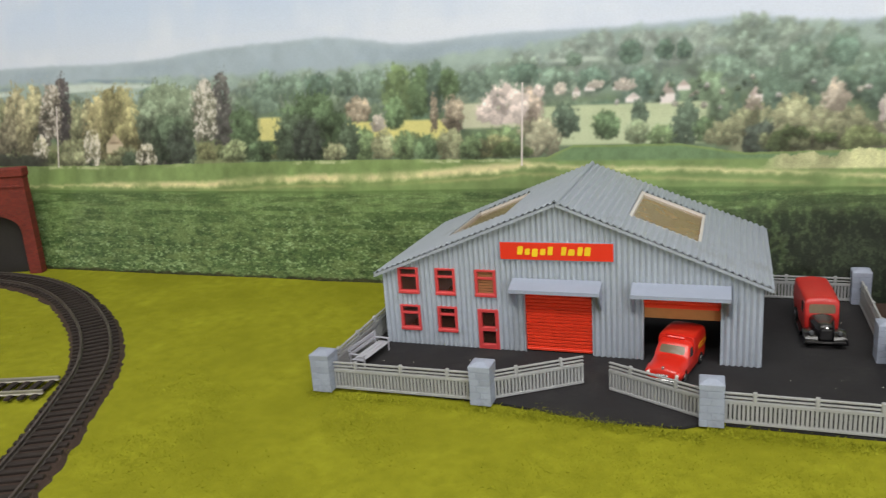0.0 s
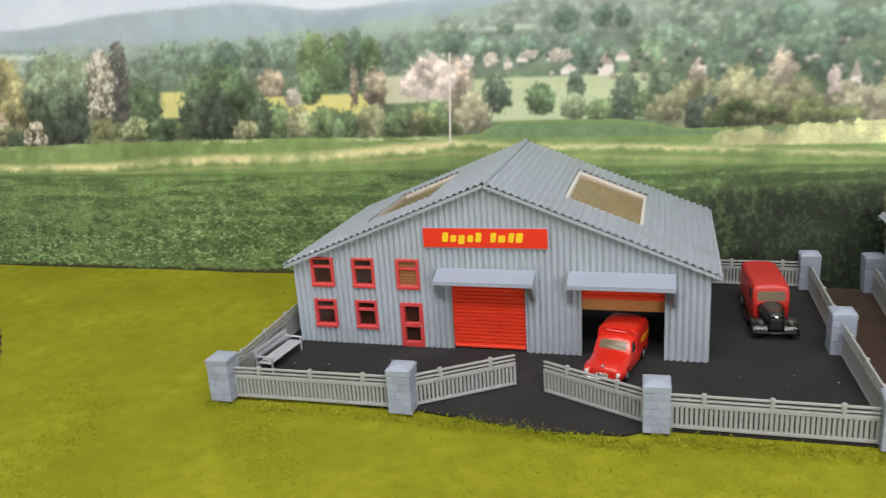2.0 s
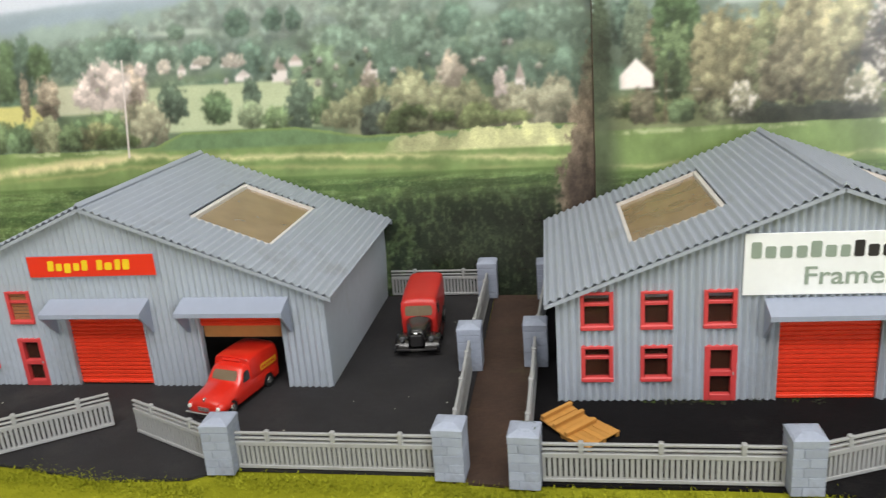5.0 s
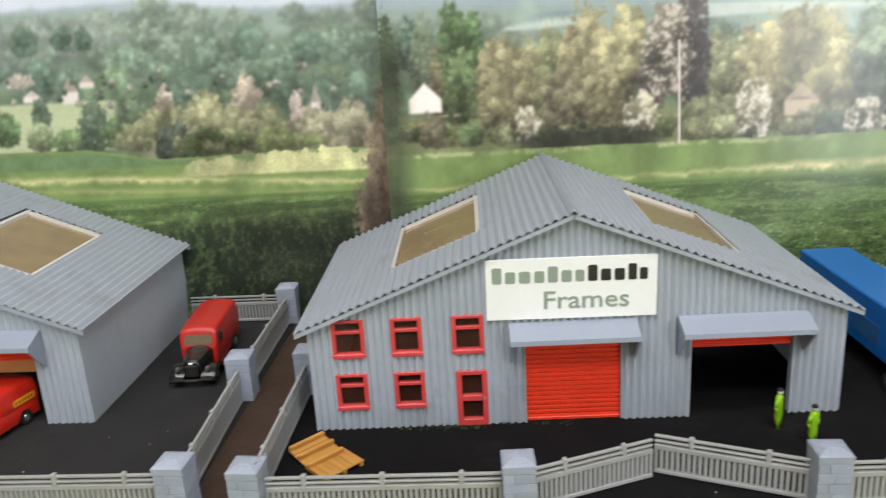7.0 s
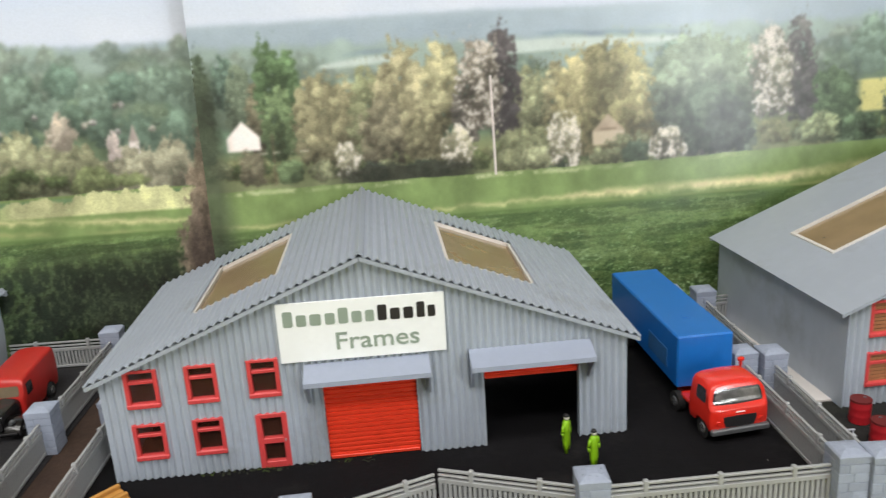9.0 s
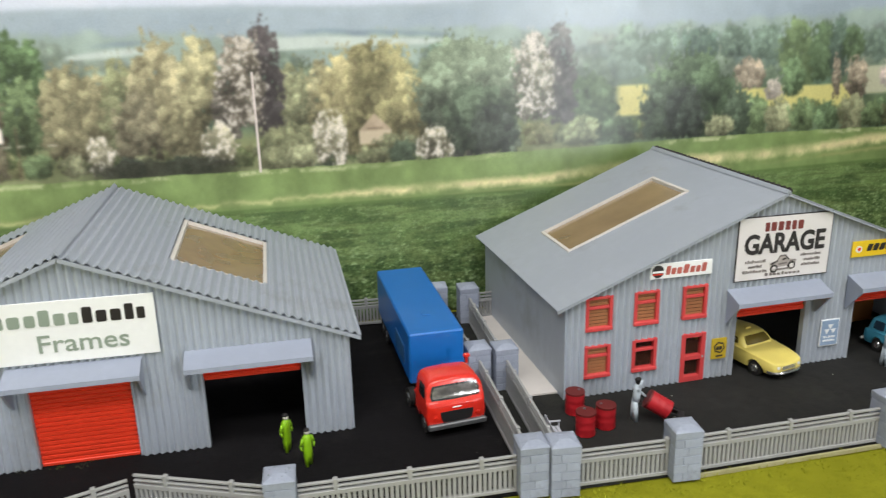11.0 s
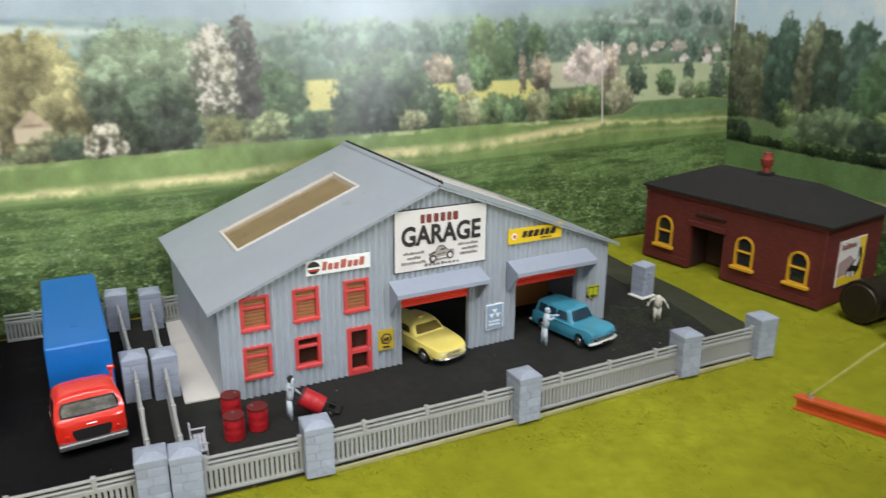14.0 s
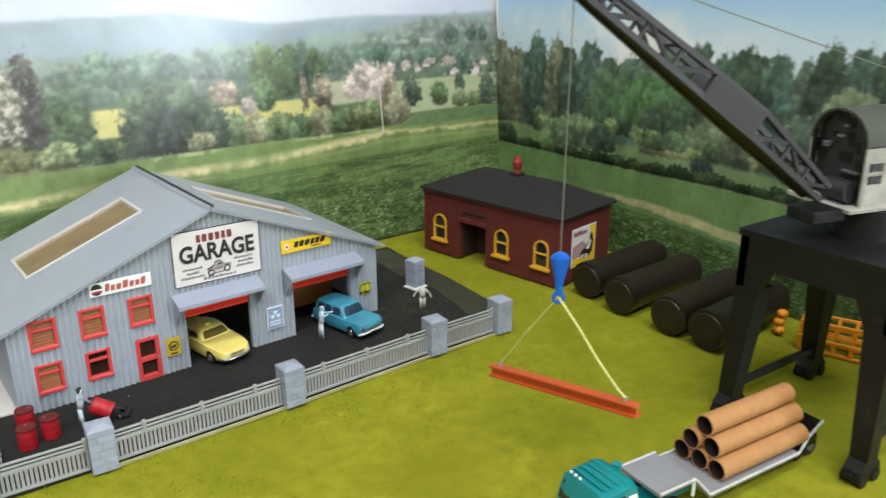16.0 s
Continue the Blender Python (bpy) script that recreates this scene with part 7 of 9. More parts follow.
def brickwork(name, a, b, mortar, size):
    """Fine brick courses at model scale."""
    m = material(name, a, 0.75, vary=0.1, scale=30, bump=0.2)
    nt = m.node_tree
    base = nt.nodes["Principled BSDF"].inputs["Base Color"]
    src = base.links[0].from_socket
    co = nt.nodes.new("ShaderNodeTexCoord")
    mp = nt.nodes.new("ShaderNodeMapping")
    mp.inputs["Rotation"].default_value = (radians(90), 0, 0)
    t = nt.nodes.new("ShaderNodeTexBrick")
    t.inputs["Scale"].default_value = size
    t.inputs["Color1"].default_value, t.inputs["Color2"].default_value, t.inputs["Mortar"].default_value = (1, 1, 1, 1), (*(b[i] / a[i] for i in range(3)), 1), (*(mortar[i] / a[i] for i in range(3)), 1)
    t.inputs["Mortar Size"].default_value = 0.012
    nt.links.new(co.outputs["Object"], mp.inputs["Vector"])
    nt.links.new(mp.outputs[0], t.inputs["Vector"])
    x = nt.nodes.new("ShaderNodeMix")
    x.data_type, x.blend_type = "RGBA", "MULTIPLY"
    x.inputs[0].default_value = 1.0
    nt.links.new(src, x.inputs[6])
    nt.links.new(t.outputs["Color"], x.inputs[7])
    nt.links.new(x.outputs[2], base)
    return m


BRICK = brickwork("dark_red_brick", lin(104, 36, 30), lin(90, 30, 26), lin(88, 42, 36), 160)
PORTAL = brickwork("portal_brick", lin(128, 46, 34), lin(108, 38, 30), lin(96, 56, 46), 150)
SLATE = material("slate_roof", lin(33, 31, 31), 0.8, vary=0.15, scale=60, bump=0.5, bump_scale=300)
WIN_YELLOW = material("window_yellow_paint", lin(216, 164, 44), 0.5, vary=0.06, scale=90)
TERRACOTTA = material("terracotta", lin(140, 52, 42), 0.7, vary=0.12, scale=90)
RECESS = material("dark_brown_paint", lin(62, 36, 30), 0.7, vary=0.15, scale=60)


def arch(cx, w, z0, spring, n=10):
    """An outline with a round head, anticlockwise from the lower left."""
    return [(cx - w / 2, z0), (cx + w / 2, z0)] + [(cx + w / 2 * math.cos(math.pi * i / n), spring + w / 2 * math.sin(math.pi * i / n)) for i in range(n + 1)]


def ring_of(bm, outer, inner, y0, y1):
    """A frame between two outlines of equal length, from y0 to y1."""
    o0, o1 = [bm.verts.new((x, y0, z)) for x, z in outer], [bm.verts.new((x, y1, z)) for x, z in outer]
    i0, i1 = [bm.verts.new((x, y0, z)) for x, z in inner], [bm.verts.new((x, y1, z)) for x, z in inner]
    n = len(outer)
    for k in range(n):
        j = (k + 1) % n
        bm.faces.new((o0[k], o0[j], i0[j], i0[k]))
        bm.faces.new((o1[k], i1[k], i1[j], o1[j]))
        bm.faces.new((o0[k], o1[k], o1[j], o0[j]))
        bm.faces.new((i0[k], i0[j], i1[j], i1[k]))


def columns_wall(bm, x0, x1, ztop, holes, y0, y1):
    """A wall in narrow upright strips that leave arched or square holes open. holes: (cx, width, foot, spring or top, arched)."""
    xs = {x0, x1}
    for cx, w, f, s, arched in holes:
        k = 12 if arched else 1
        xs |= {round(cx - w / 2 * math.cos(math.pi * i / k), 5) for i in range(k + 1)}
    xs = sorted(xs)

    def head(h, x):
        cx, w, f, s, arched = h
        return s + (math.sqrt(max(0, (w / 2) ** 2 - (x - cx) ** 2)) if arched else 0)
    for a, b in zip(xs, xs[1:]):
        hs = [h for h in holes if h[0] - h[1] / 2 - 1e-6 < (a + b) / 2 < h[0] + h[1] / 2 + 1e-6]
        cells = [((0, 0), (ztop, ztop))]
        if hs:
            h = hs[0]
            cells = [((0, 0), (h[2], h[2])), ((head(h, a), head(h, b)), (ztop, ztop))] if h[2] > 0.001 else [((head(h, a), head(h, b)), (ztop, ztop))]
        for (la, lb), (ha, hb) in cells:
            vs = [bm.verts.new(p) for p in ((a, y0, la), (b, y0, lb), (b, y0, hb), (a, y0, ha), (a, y1, la), (b, y1, lb), (b, y1, hb), (a, y1, ha))]
            for q in ((0, 1, 2, 3), (7, 6, 5, 4), (0, 4, 5, 1), (3, 2, 6, 7), (0, 3, 7, 4), (1, 5, 6, 2)):
                bm.faces.new([vs[i] for i in q])


def brick_house(m):
    hse = thing("brick_house", m, "dark red brick hut with slate roof and yellow arched windows", "house")
    L, dep, top = 1.283, 0.615, 0.492
    holes = [(0.164, 0.130, 0.105, 0.245, True), (0.494, 0.255, 0.0, 0.288, False), (0.776, 0.125, 0.112, 0.250, True), (1.133, 0.125, 0.112, 0.250, True)]
    bm = bmesh.new()
    columns_wall(bm, 0, L, top, holes, 0, 0.03)
    bmesh.ops.remove_doubles(bm, verts=bm.verts, dist=1e-4)
    part("front_wall", bm, BRICK, hse)
    for nm, a, b in (("end_wall", (0, 0.03, 0), (0.03, dep, top)), ("end_wall", (L - 0.03, 0.03, 0), (L, dep, top)), ("back_wall", (0.03, dep - 0.03, 0), (L - 0.03, dep, top))):
        bar(hse, nm, a, b, BRICK, 0.0)
    for s in (0.0, L - 0.022):
        bar(hse, "corner_pilaster", (s, -0.012, 0.0), (s + 0.022, 0.0, top), BRICK, 0.001)
    bar(hse, "plinth", (-0.006, -0.008, 0.0), (0.365, 0.0, 0.050), BRICK, 0.001)
    bar(hse, "plinth", (0.624, -0.008, 0.0), (L + 0.006, 0.0, 0.050), BRICK, 0.001)
    bar(hse, "cornice", (-0.012, -0.016, top - 0.030), (L + 0.012, 0.0, top - 0.004), BRICK, 0.002)
    bar(hse, "lintel", (0.350, -0.010, 0.290), (0.640, 0.0, 0.325), BRICK, 0.002)
    bar(hse, "name_board", (0.400, -0.014, 0.372), (0.626, -0.001, 0.392), RECESS, 0.002)
    bar(hse, "lobby_wall", (0.33, 0.20, 0.0), (0.66, 0.22, 0.30), RECESS, 0.0)
    bar(hse, "lobby_side", (0.345, 0.03, 0.0), (0.363, 0.20, 0.30), RECESS, 0.0)
    bar(hse, "lobby_side", (0.625, 0.03, 0.0), (0.643, 0.20, 0.30), RECESS, 0.0)
    for cx, w, f, sp, _ in (holes[0], holes[2], holes[3]):
        bm = bmesh.new()
        ring_of(bm, arch(cx, w + 0.004, f - 0.002, sp), arch(cx, w - 0.022, f + 0.011, sp), -0.012, 0.012)
        win = part("window", bm, WIN_YELLOW, hse, "yellow arched sash window")
        bar(win, "sash_bar", (cx - w / 2 + 0.012, -0.010, sp - 0.042), (cx + w / 2 - 0.012, 0.008, sp - 0.031), WIN_YELLOW, 0.001)
        bar(win, "sill", (cx - w / 2 - 0.018, -0.028, f - 0.014), (cx + w / 2 + 0.018, 0.004, f + 0.004), WIN_YELLOW, 0.002)
        bm = bmesh.new()
        prism(bm, arch(cx, w - 0.024, f + 0.012, sp), 0.006, 0.010, "y")
        part("pane", bm, DARK_GLASS, win)
    # low hipped roof
    bm = bmesh.new()
    o = 0.030
    low = [(-o, -o, top - 0.004), (L + o, -o, top - 0.004), (L + o, dep + o, top - 0.004), (-o, dep + o, top - 0.004)]
    eave = [(x, y_, z + 0.014) for x, y_, z in low]
    mid = [(0.30, dep * 0.40, 0.640), (L - 0.30, dep * 0.40, 0.640), (L - 0.30, dep * 0.60, 0.640), (0.30, dep * 0.60, 0.640)]
    loft(bm, [low, eave, mid])
    rf = part("roof", bm, SLATE, hse, "dark grey hipped slate roof")
    for i in range(9):
        k = (i + 0.6) / 9.5
        bm = bmesh.new()
        r0 = [Vector(a).lerp(Vector(b), k) + Vector((0, 0, 0.0016)) for a, b in zip(eave, mid)]
        r1 = [Vector(a).lerp(Vector(b), k + 0.045) + Vector((0, 0, 0.0008)) for a, b in zip(eave, mid)]
        for q in range(4):
            j = (q + 1) % 4
            bm.faces.new([bm.verts.new(p) for p in (r0[q], r0[j], r1[j], r1[q])])
        part("slate_course", bm, SLATE, rf)
    bar(hse, "chimney_base", (0.62, dep * 0.44, 0.60), (0.70, dep * 0.56, 0.660), SLATE, 0.002)
    bm = bmesh.new()
    loft(bm, [[(0.66 + r * math.cos(2 * math.pi * i / 14), dep * 0.5 + r * math.sin(2 * math.pi * i / 14), z) for i in range(14)]
              for r, z in ((0.026, 0.655), (0.024, 0.690), (0.036, 0.705), (0.038, 0.745), (0.026, 0.760), (0.024, 0.785))])
    part("chimney_pot", bm, TERRACOTTA, hse, "terracotta chimney pot", smooth=True)
    return hse


HOUSE = place(9.180, 1.020, 0, -78.1)
brick_house(HOUSE)
# poster on the end wall: outward is +x of the house
ps = thing("wall_poster", HOUSE @ place(1.2845, 0.280, 0.245, 90), "cream and yellow poster with a dark vehicle drawing on the hut", "poster")
bar(ps, "sheet", (-0.145, -0.006, -0.140), (0.145, 0.0, 0.140), CARD, 0.001)
bm = bmesh.new()
prism(bm, [(-0.138, -0.133), (0.138, -0.133), (0.138, 0.133), (0.060, 0.133), (0.120, 0.020), (0.040, -0.080), (-0.138, -0.085)], -0.008, -0.006, "y")
part("yellow_field", bm, SIGN_YELLOW, ps)
bm = bmesh.new()
prism(bm, [(-0.138, -0.080), (0.030, -0.072), (0.060, -0.020), (-0.020, 0.040), (-0.138, 0.010)], -0.0075, -0.006, "y")
part("lilac_field", bm, material("lilac_print", lin(176, 150, 150), 0.5, vary=0.1, scale=60), ps)
bm = bmesh.new()
prism(bm, [(-0.040, -0.090), (0.060, -0.098), (0.100, -0.060), (0.112, 0.020), (0.095, 0.075), (0.070, 0.070), (0.066, 0.015), (0.010, -0.015), (-0.045, -0.050)], -0.010, -0.008, "y")
part("vehicle_drawing", bm, INK, ps)
for x, z in ((-0.020, -0.080), (0.030, -0.085)):
    disc(ps, x, z, 0.018, -0.010, CARD, "drawn_wheel")
bm = bmesh.new()
prism(bm, [(0.020, -0.030), (0.060, -0.040), (0.085, 0.000), (0.080, 0.030)], -0.012, -0.010, "y")
part("drawing_highlight", bm, CARD, ps)
marks(ps, -0.125, 0.084, 0.040, 0.118, 7, -0.006, INK_RED, 0.0, 0.35, 61)

# loose pier with a pale base
lp = thing("loose_pier", place(8.655, 0.355, 0.003, 12) @ Matrix.Diagonal((0.90, 0.90, 1.0, 1)), "loose grey stone pier standing on a pale base plate", "gate pier")
bar(lp, "base_plate", (-0.075, -0.070, 0.0), (0.060, 0.055, 0.010), WHITE, 0.002)
k = PIER_W / 2
for i in range(5):
    for a, b in zip((-k, 0.0 if i % 2 else -k * 0.3), (0.0 if i % 2 else -k * 0.3, k)):
        bar(lp, "stone", (a + 0.0014, -k, 0.0115 + i * 0.033), (b - 0.0014, k, 0.0435 + i * 0.033), STONE, 0.003)
bm = bmesh.new()
loft(bm, [[(sx * a, sy * a, z) for sx, sy in ((-1, -1), (1, -1), (1, 1), (-1, 1))] for a, z in ((k, 0.177), (k, 0.196), (k * 0.35, 0.214))])
part("cap", bm, STONE, lp)

# ---------------------------------------------------------------- crane yard
PIPE = material("dark_pipe_iron", lin(35, 24, 22), 0.40, vary=0.2, scale=30, bump=0.2, dirt=lin(54, 40, 34), dirt_amount=0.25)
IRON = material("crane_black_paint", lin(17, 16, 17), 0.5, spec=0.35, vary=0.15, scale=40, bump=0.25, dirt=lin(62, 60, 60), dirt_amount=0.15, dirt_scale=50)
CAB_ROOF = material("olive_grey_roof_paint", lin(72, 74, 64), 0.6, vary=0.2, scale=50, bump=0.2)
IRON_GREY = material("crane_grey_paint", lin(42, 40, 42), 0.5, vary=0.12, scale=40, bump=0.2)
CAB_WHITE = material("worn_white_paint", lin(176, 174, 166), 0.55, vary=0.14, scale=50, dirt=lin(84, 80, 72), dirt_amount=0.6, dirt_scale=60)
BEAM = material("rust_orange_paint", lin(196, 84, 34), 0.5, vary=0.14, scale=60, bump=0.2)
HOOK = material("blue_plastic", lin(20, 96, 200), 0.3, vary=0.06, scale=60)
CORD = material("cream_cord", lin(214, 208, 140), 0.8, vary=0.15, scale=300, bump=0.5)
THREAD = material("grey_thread", lin(120, 118, 114), 0.7, vary=0.15, scale=300)
TEAL = material("teal_enamel", lin(18, 128, 132), 0.3, vary=0.06, scale=60, coat=0.4)
BED = material("grey_bed_paint", lin(140, 140, 144), 0.45, vary=0.08, scale=50)
RIM = material("worn_rim_paint", lin(196, 196, 194), 0.5, vary=0.2, scale=90)
TUBE = material("brown_card_tube", lin(178, 129, 80), 0.65, vary=0.12, scale=40, per_object=0.05)
TUBE_IN = material("tube_inside", lin(40, 26, 20), 0.85, vary=0.1)
ORANGE = material("orange_plastic", lin(232, 148, 28), 0.45, vary=0.08, scale=60)


def hollow(parent, name, p, q, r, wall, mat, inside, label="", n=24):
    """A tube with a bore."""
    p, q = Vector(p), Vector(q)
    z = (q - p).normalized()
    x = z.orthogonal().normalized()
    y = z.cross(x)

    def ring(c, rad):
        return [c + rad * (math.cos(2 * math.pi * i / n) * x + math.sin(2 * math.pi * i / n) * y) for i in range(n)]
    bm = bmesh.new()
    loft(bm, [ring(p, r - wall), ring(p, r), ring(q, r), ring(q, r - wall)], caps=False)
    ob = part(name, bm, mat, parent, label, smooth=True)
    bm = bmesh.new()
    loft(bm, [ring(p + z * 0.001, r - wall), ring(q - z * 0.001, r - wall)], caps=False)
    part("bore", bm, inside, ob, smooth=True)
    return ob


for (x, y_, turn) in ((9.49, -0.455, 6.0), (9.46, -0.775, 5.0), (9.47, -1.160, 7.0), (9.49, -1.425, 6.0)):
    p = thing("iron_pipe", place(x, y_, 0, turn), "large dark brown pipe lying on the grass", "pipe", "pipes by the backdrop")
    bm = bmesh.new()
    prof = [(0.0, 0.104), (0.0, 0.120), (0.045, 0.122), (0.055, 0.116), (0.74, 0.116), (0.75, 0.112)]
    loft(bm, [[(u, r * math.cos(2 * math.pi * i / 30), 0.121 + r * math.sin(2 * math.pi * i / 30)) for i in range(30)] for u, r in prof])
    part("barrel", bm, PIPE, p, smooth=True)
    bm = bmesh.new()
    tube(bm, (0.0, 0, 0.121), (-0.006, 0, 0.121), 0.100, 0.094, n=30)
    part("end_disc", bm, PIPE, p)


def dock_crane(m, jib_dir):
    c = thing("dock_crane", m, "black portal crane with lattice jib and arched cab", "crane")
    a, top, under = 0.365, 0.955, 0.700
    # portal girders and deck
    bm = bmesh.new()
    loft(bm, [[(sx * (a + g), sy * (a + g), z) for sx, sy in ((-1, -1), (1, -1), (1, 1), (-1, 1))] for g, z in ((0.0, top - 0.03), (0.008, top - 0.03), (0.008, top), (-0.02, top + 0.006))])
    part("deck", bm, IRON, c)
    for sx, sy in ((-1, 0), (1, 0), (0, -1), (0, 1)):
        bm = bmesh.new()
        pts = [(-a, top - 0.03), (a, top - 0.03), (a, under - 0.06), (a - 0.12, under - 0.02), (a - 0.17, under + 0.09), (-a + 0.17, under + 0.09), (-a + 0.12, under - 0.02), (-a, under - 0.06)]
        prism(bm, pts, a - 0.045, a, "y")
        if sx:
            bmesh.ops.rotate(bm, verts=bm.verts, matrix=Matrix.Rotation(radians(90 * sx), 3, "Z"))
        elif sy < 0:
            bmesh.ops.rotate(bm, verts=bm.verts, matrix=Matrix.Rotation(radians(180), 3, "Z"))
        part("girder", bm, IRON, c)
    for sx in (-1, 1):
        for sy in (-1, 1):
            bm = bmesh.new()
            rings = []
            for w, e, z in ((0.120, 0.000, under - 0.02), (0.098, 0.010, 0.40), (0.080, 0.022, 0.115)):
                cx, cy = sx * (a - w / 2 + e), sy * (a - w / 2 + e * 0.3)
                rings.append([(cx + p * w / 2, cy + q * w / 2, z) for p, q in ((-1, -1), (1, -1), (1, 1), (-1, 1))])
            loft(bm, rings)
            leg = part("leg", bm, IRON, c)
            fx, fy = sx * (a - 0.018), sy * (a - 0.034)
            bm = bmesh.new()
            prism(bm, [(fx - 0.085, 0.035), (fx - 0.055, 0.015), (fx + 0.055, 0.015), (fx + 0.085, 0.035), (fx + 0.080, 0.075), (fx + 0.045, 0.115), (fx - 0.045, 0.115), (fx - 0.080, 0.075)], fy - 0.038, fy + 0.038, "y")
            part("bogie", bm, IRON, leg)
            for o in (-0.048, 0.048):
                bm = bmesh.new()
                tube(bm, (fx + o, fy - 0.046, 0.030), (fx + o, fy + 0.046, 0.030), 0.030, n=16)
                part("bogie_wheel", bm, IRON, leg)
            bar(leg, "buffer", (fx - 0.105, fy - 0.014, 0.050), (fx + 0.105, fy + 0.014, 0.066), IRON, 0.003)
    for sy in (-1, 1):
        bar(c, "tie_beam", (-a + 0.04, sy * (a - 0.05) - 0.014, 0.150), (a - 0.04, sy * (a - 0.05) + 0.014, 0.185), IRON, 0.003)
    bm = bmesh.new()
    tube(bm, (0, 0, top + 0.006), (0, 0, top + 0.135), 0.150, 0.140, n=32)
    part("turntable", bm, IRON, c, smooth=True)
    # turned part: x along the jib
    turn = Matrix.Rotation(radians(jib_dir), 4, "Z")
    SHIFT = -0.075

    def turned(bm, aside=0.0):
        if aside:
            bmesh.ops.translate(bm, verts=bm.verts, vec=(0, aside, 0))
        bmesh.ops.transform(bm, matrix=turn, verts=bm.verts)
        return bm
    bm = bmesh.new()
    box(bm, (-0.42, -0.185 + SHIFT, top + 0.136), (0.22, 0.185 + SHIFT, top + 0.156), bevel=0.003)
    part("cab_floor", turned(bm), CAB_WHITE, c)
    bm = bmesh.new()
    box(bm, (0.20, -0.09, top + 0.096), (0.37, 0.07, top + 0.150), bevel=0.006)
    part("jib_step", turned(bm), IRON, c)
    z0, z1 = top + 0.1565, 1.36
    half = 0.150
    outline = [(-half, z0), (half, z0), (half, z1)] + [(half * math.cos(math.pi * i / 14), z1 + 0.140 * math.sin(math.pi * i / 14)) for i in range(1, 14)] + [(-half, z1)]
    # arched roof shell
    bm = bmesh.new()
    arc = outline[2:]
    for (u0, v0), (u1, v1) in zip(arc, arc[1:]):
        for off in (0.0, 0.010):
            k0, k1 = (1 + off / half), (1 + off / half)
            bm.faces.new([bm.verts.new(q) for q in ((-0.40, u0 * k0, v0 + off), (0.155, u0 * k0, v0 + off), (0.155, u1 * k1, v1 + off), (-0.40, u1 * k1, v1 + off))])
        bm.faces.new([bm.verts.new(q) for q in ((0.155, u0, v0), (0.155, u0 * 1.067, v0 + 0.010), (0.155, u1 * 1.067, v1 + 0.010), (0.155, u1, v1))])
    part("cab_roof", turned(bm, SHIFT), CAB_ROOF, c, "arched grey cab roof", smooth=True)
    # front screen with openings: bars instead of a full sheet
    bm = bmesh.new()
    prism(bm, [(y_, z) for y_, z in outline], 0.100, 0.110, "x")
    part("cab_bulkhead", turned(bm, SHIFT), IRON_GREY, c)
    for yy in (-half + 0.008, half - 0.008):
        bm = bmesh.new()
        box(bm, (0.138, yy - 0.008, z0), (0.150, yy + 0.008, z1 + 0.138 * math.sqrt(max(0, 1 - (yy / half) ** 2)) - 0.004))
        part("cab_post", turned(bm, SHIFT), IRON, c)
    # brackets on the bulkhead, and dark plates that paint the shade of openings
    for yy, zz, w_, h_ in ((0.085, 0.16, 0.030, 0.050), (0.070, 0.235, 0.026, 0.050), (0.010, 0.185, 0.070, 0.046), (0.030, 0.265, 0.034, 0.060), (0.022, 0.335, 0.040, 0.045), (-0.060, 0.275, 0.030, 0.022), (-0.03, 0.350, 0.050, 0.036)):
        bm = bmesh.new()
        box(bm, (0.1105, yy - w_ / 2, z0 + zz - h_ / 2), (0.1125, yy + w_ / 2, z0 + zz + h_ / 2))
        part("hand_hole", turned(bm, SHIFT), IRON, c)
    for yy, zz, w_, h_, far in ((-0.010, 0.275, 0.036, 0.014, 0.050), (0.060, 0.130, 0.090, 0.012, 0.045), (0.005, 0.320, 0.030, 0.012, 0.040), (-0.080, 0.230, 0.030, 0.024, 0.055), (-0.020, 0.385, 0.060, 0.016, 0.034)):
        bm = bmesh.new()
        box(bm, (0.1105, yy - w_ / 2, z0 + zz - h_ / 2), (0.090 + far, yy + w_ / 2, z0 + zz + h_ / 2), bevel=0.003)
        part("gear_block", turned(bm, SHIFT), STEEL, c)
    bm = bmesh.new()
    tube(bm, (0.150, -0.02, z0 + 0.052), (0.150, 0.115, z0 + 0.052), 0.050, n=20)
    part("winding_drum", turned(bm, SHIFT), IRON_GREY, c, smooth=True)
    for s in (-1, 1):
        bm = bmesh.new()
        columns_wall(bm, -0.40, 0.150, z1 - z0, [(-0.275, 0.080, 0.092, 0.185, False), (-0.095, 0.080, 0.092, 0.185, False), (0.085, 0.080, 0.092, 0.185, False)], -0.006, 0.006)
        bmesh.ops.translate(bm, verts=bm.verts, vec=(0, s * (half + 0.001), z0))
        part("cab_side", turned(bm, SHIFT), CAB_WHITE, c, "worn white cab side with windows")
        for x_ in (-0.275, -0.095, 0.085):
            bm = bmesh.new()
            box(bm, (x_ - 0.040, s * half - 0.003, z0 + 0.130), (x_ + 0.040, s * half + 0.003, z0 + 0.146))
            part("glazing_bar", turned(bm, SHIFT), CAB_WHITE, c)
        bm = bmesh.new()
        box(bm, (-0.040, s * (half - 0.012) - 0.003, z0), (0.030, s * (half - 0.012) + 0.003, z1))
        box(bm, (0.128, s * (half - 0.012) - 0.003, z0), (0.138, s * (half - 0.012) + 0.003, z1))
        box(bm, (0.030, s * (half - 0.012) - 0.003, z0), (0.128, s * (half - 0.012) + 0.003, z0 + 0.085))
        box(bm, (0.030, s * (half - 0.012) - 0.003, z0 + 0.190), (0.128, s * (half - 0.012) + 0.003, z1))
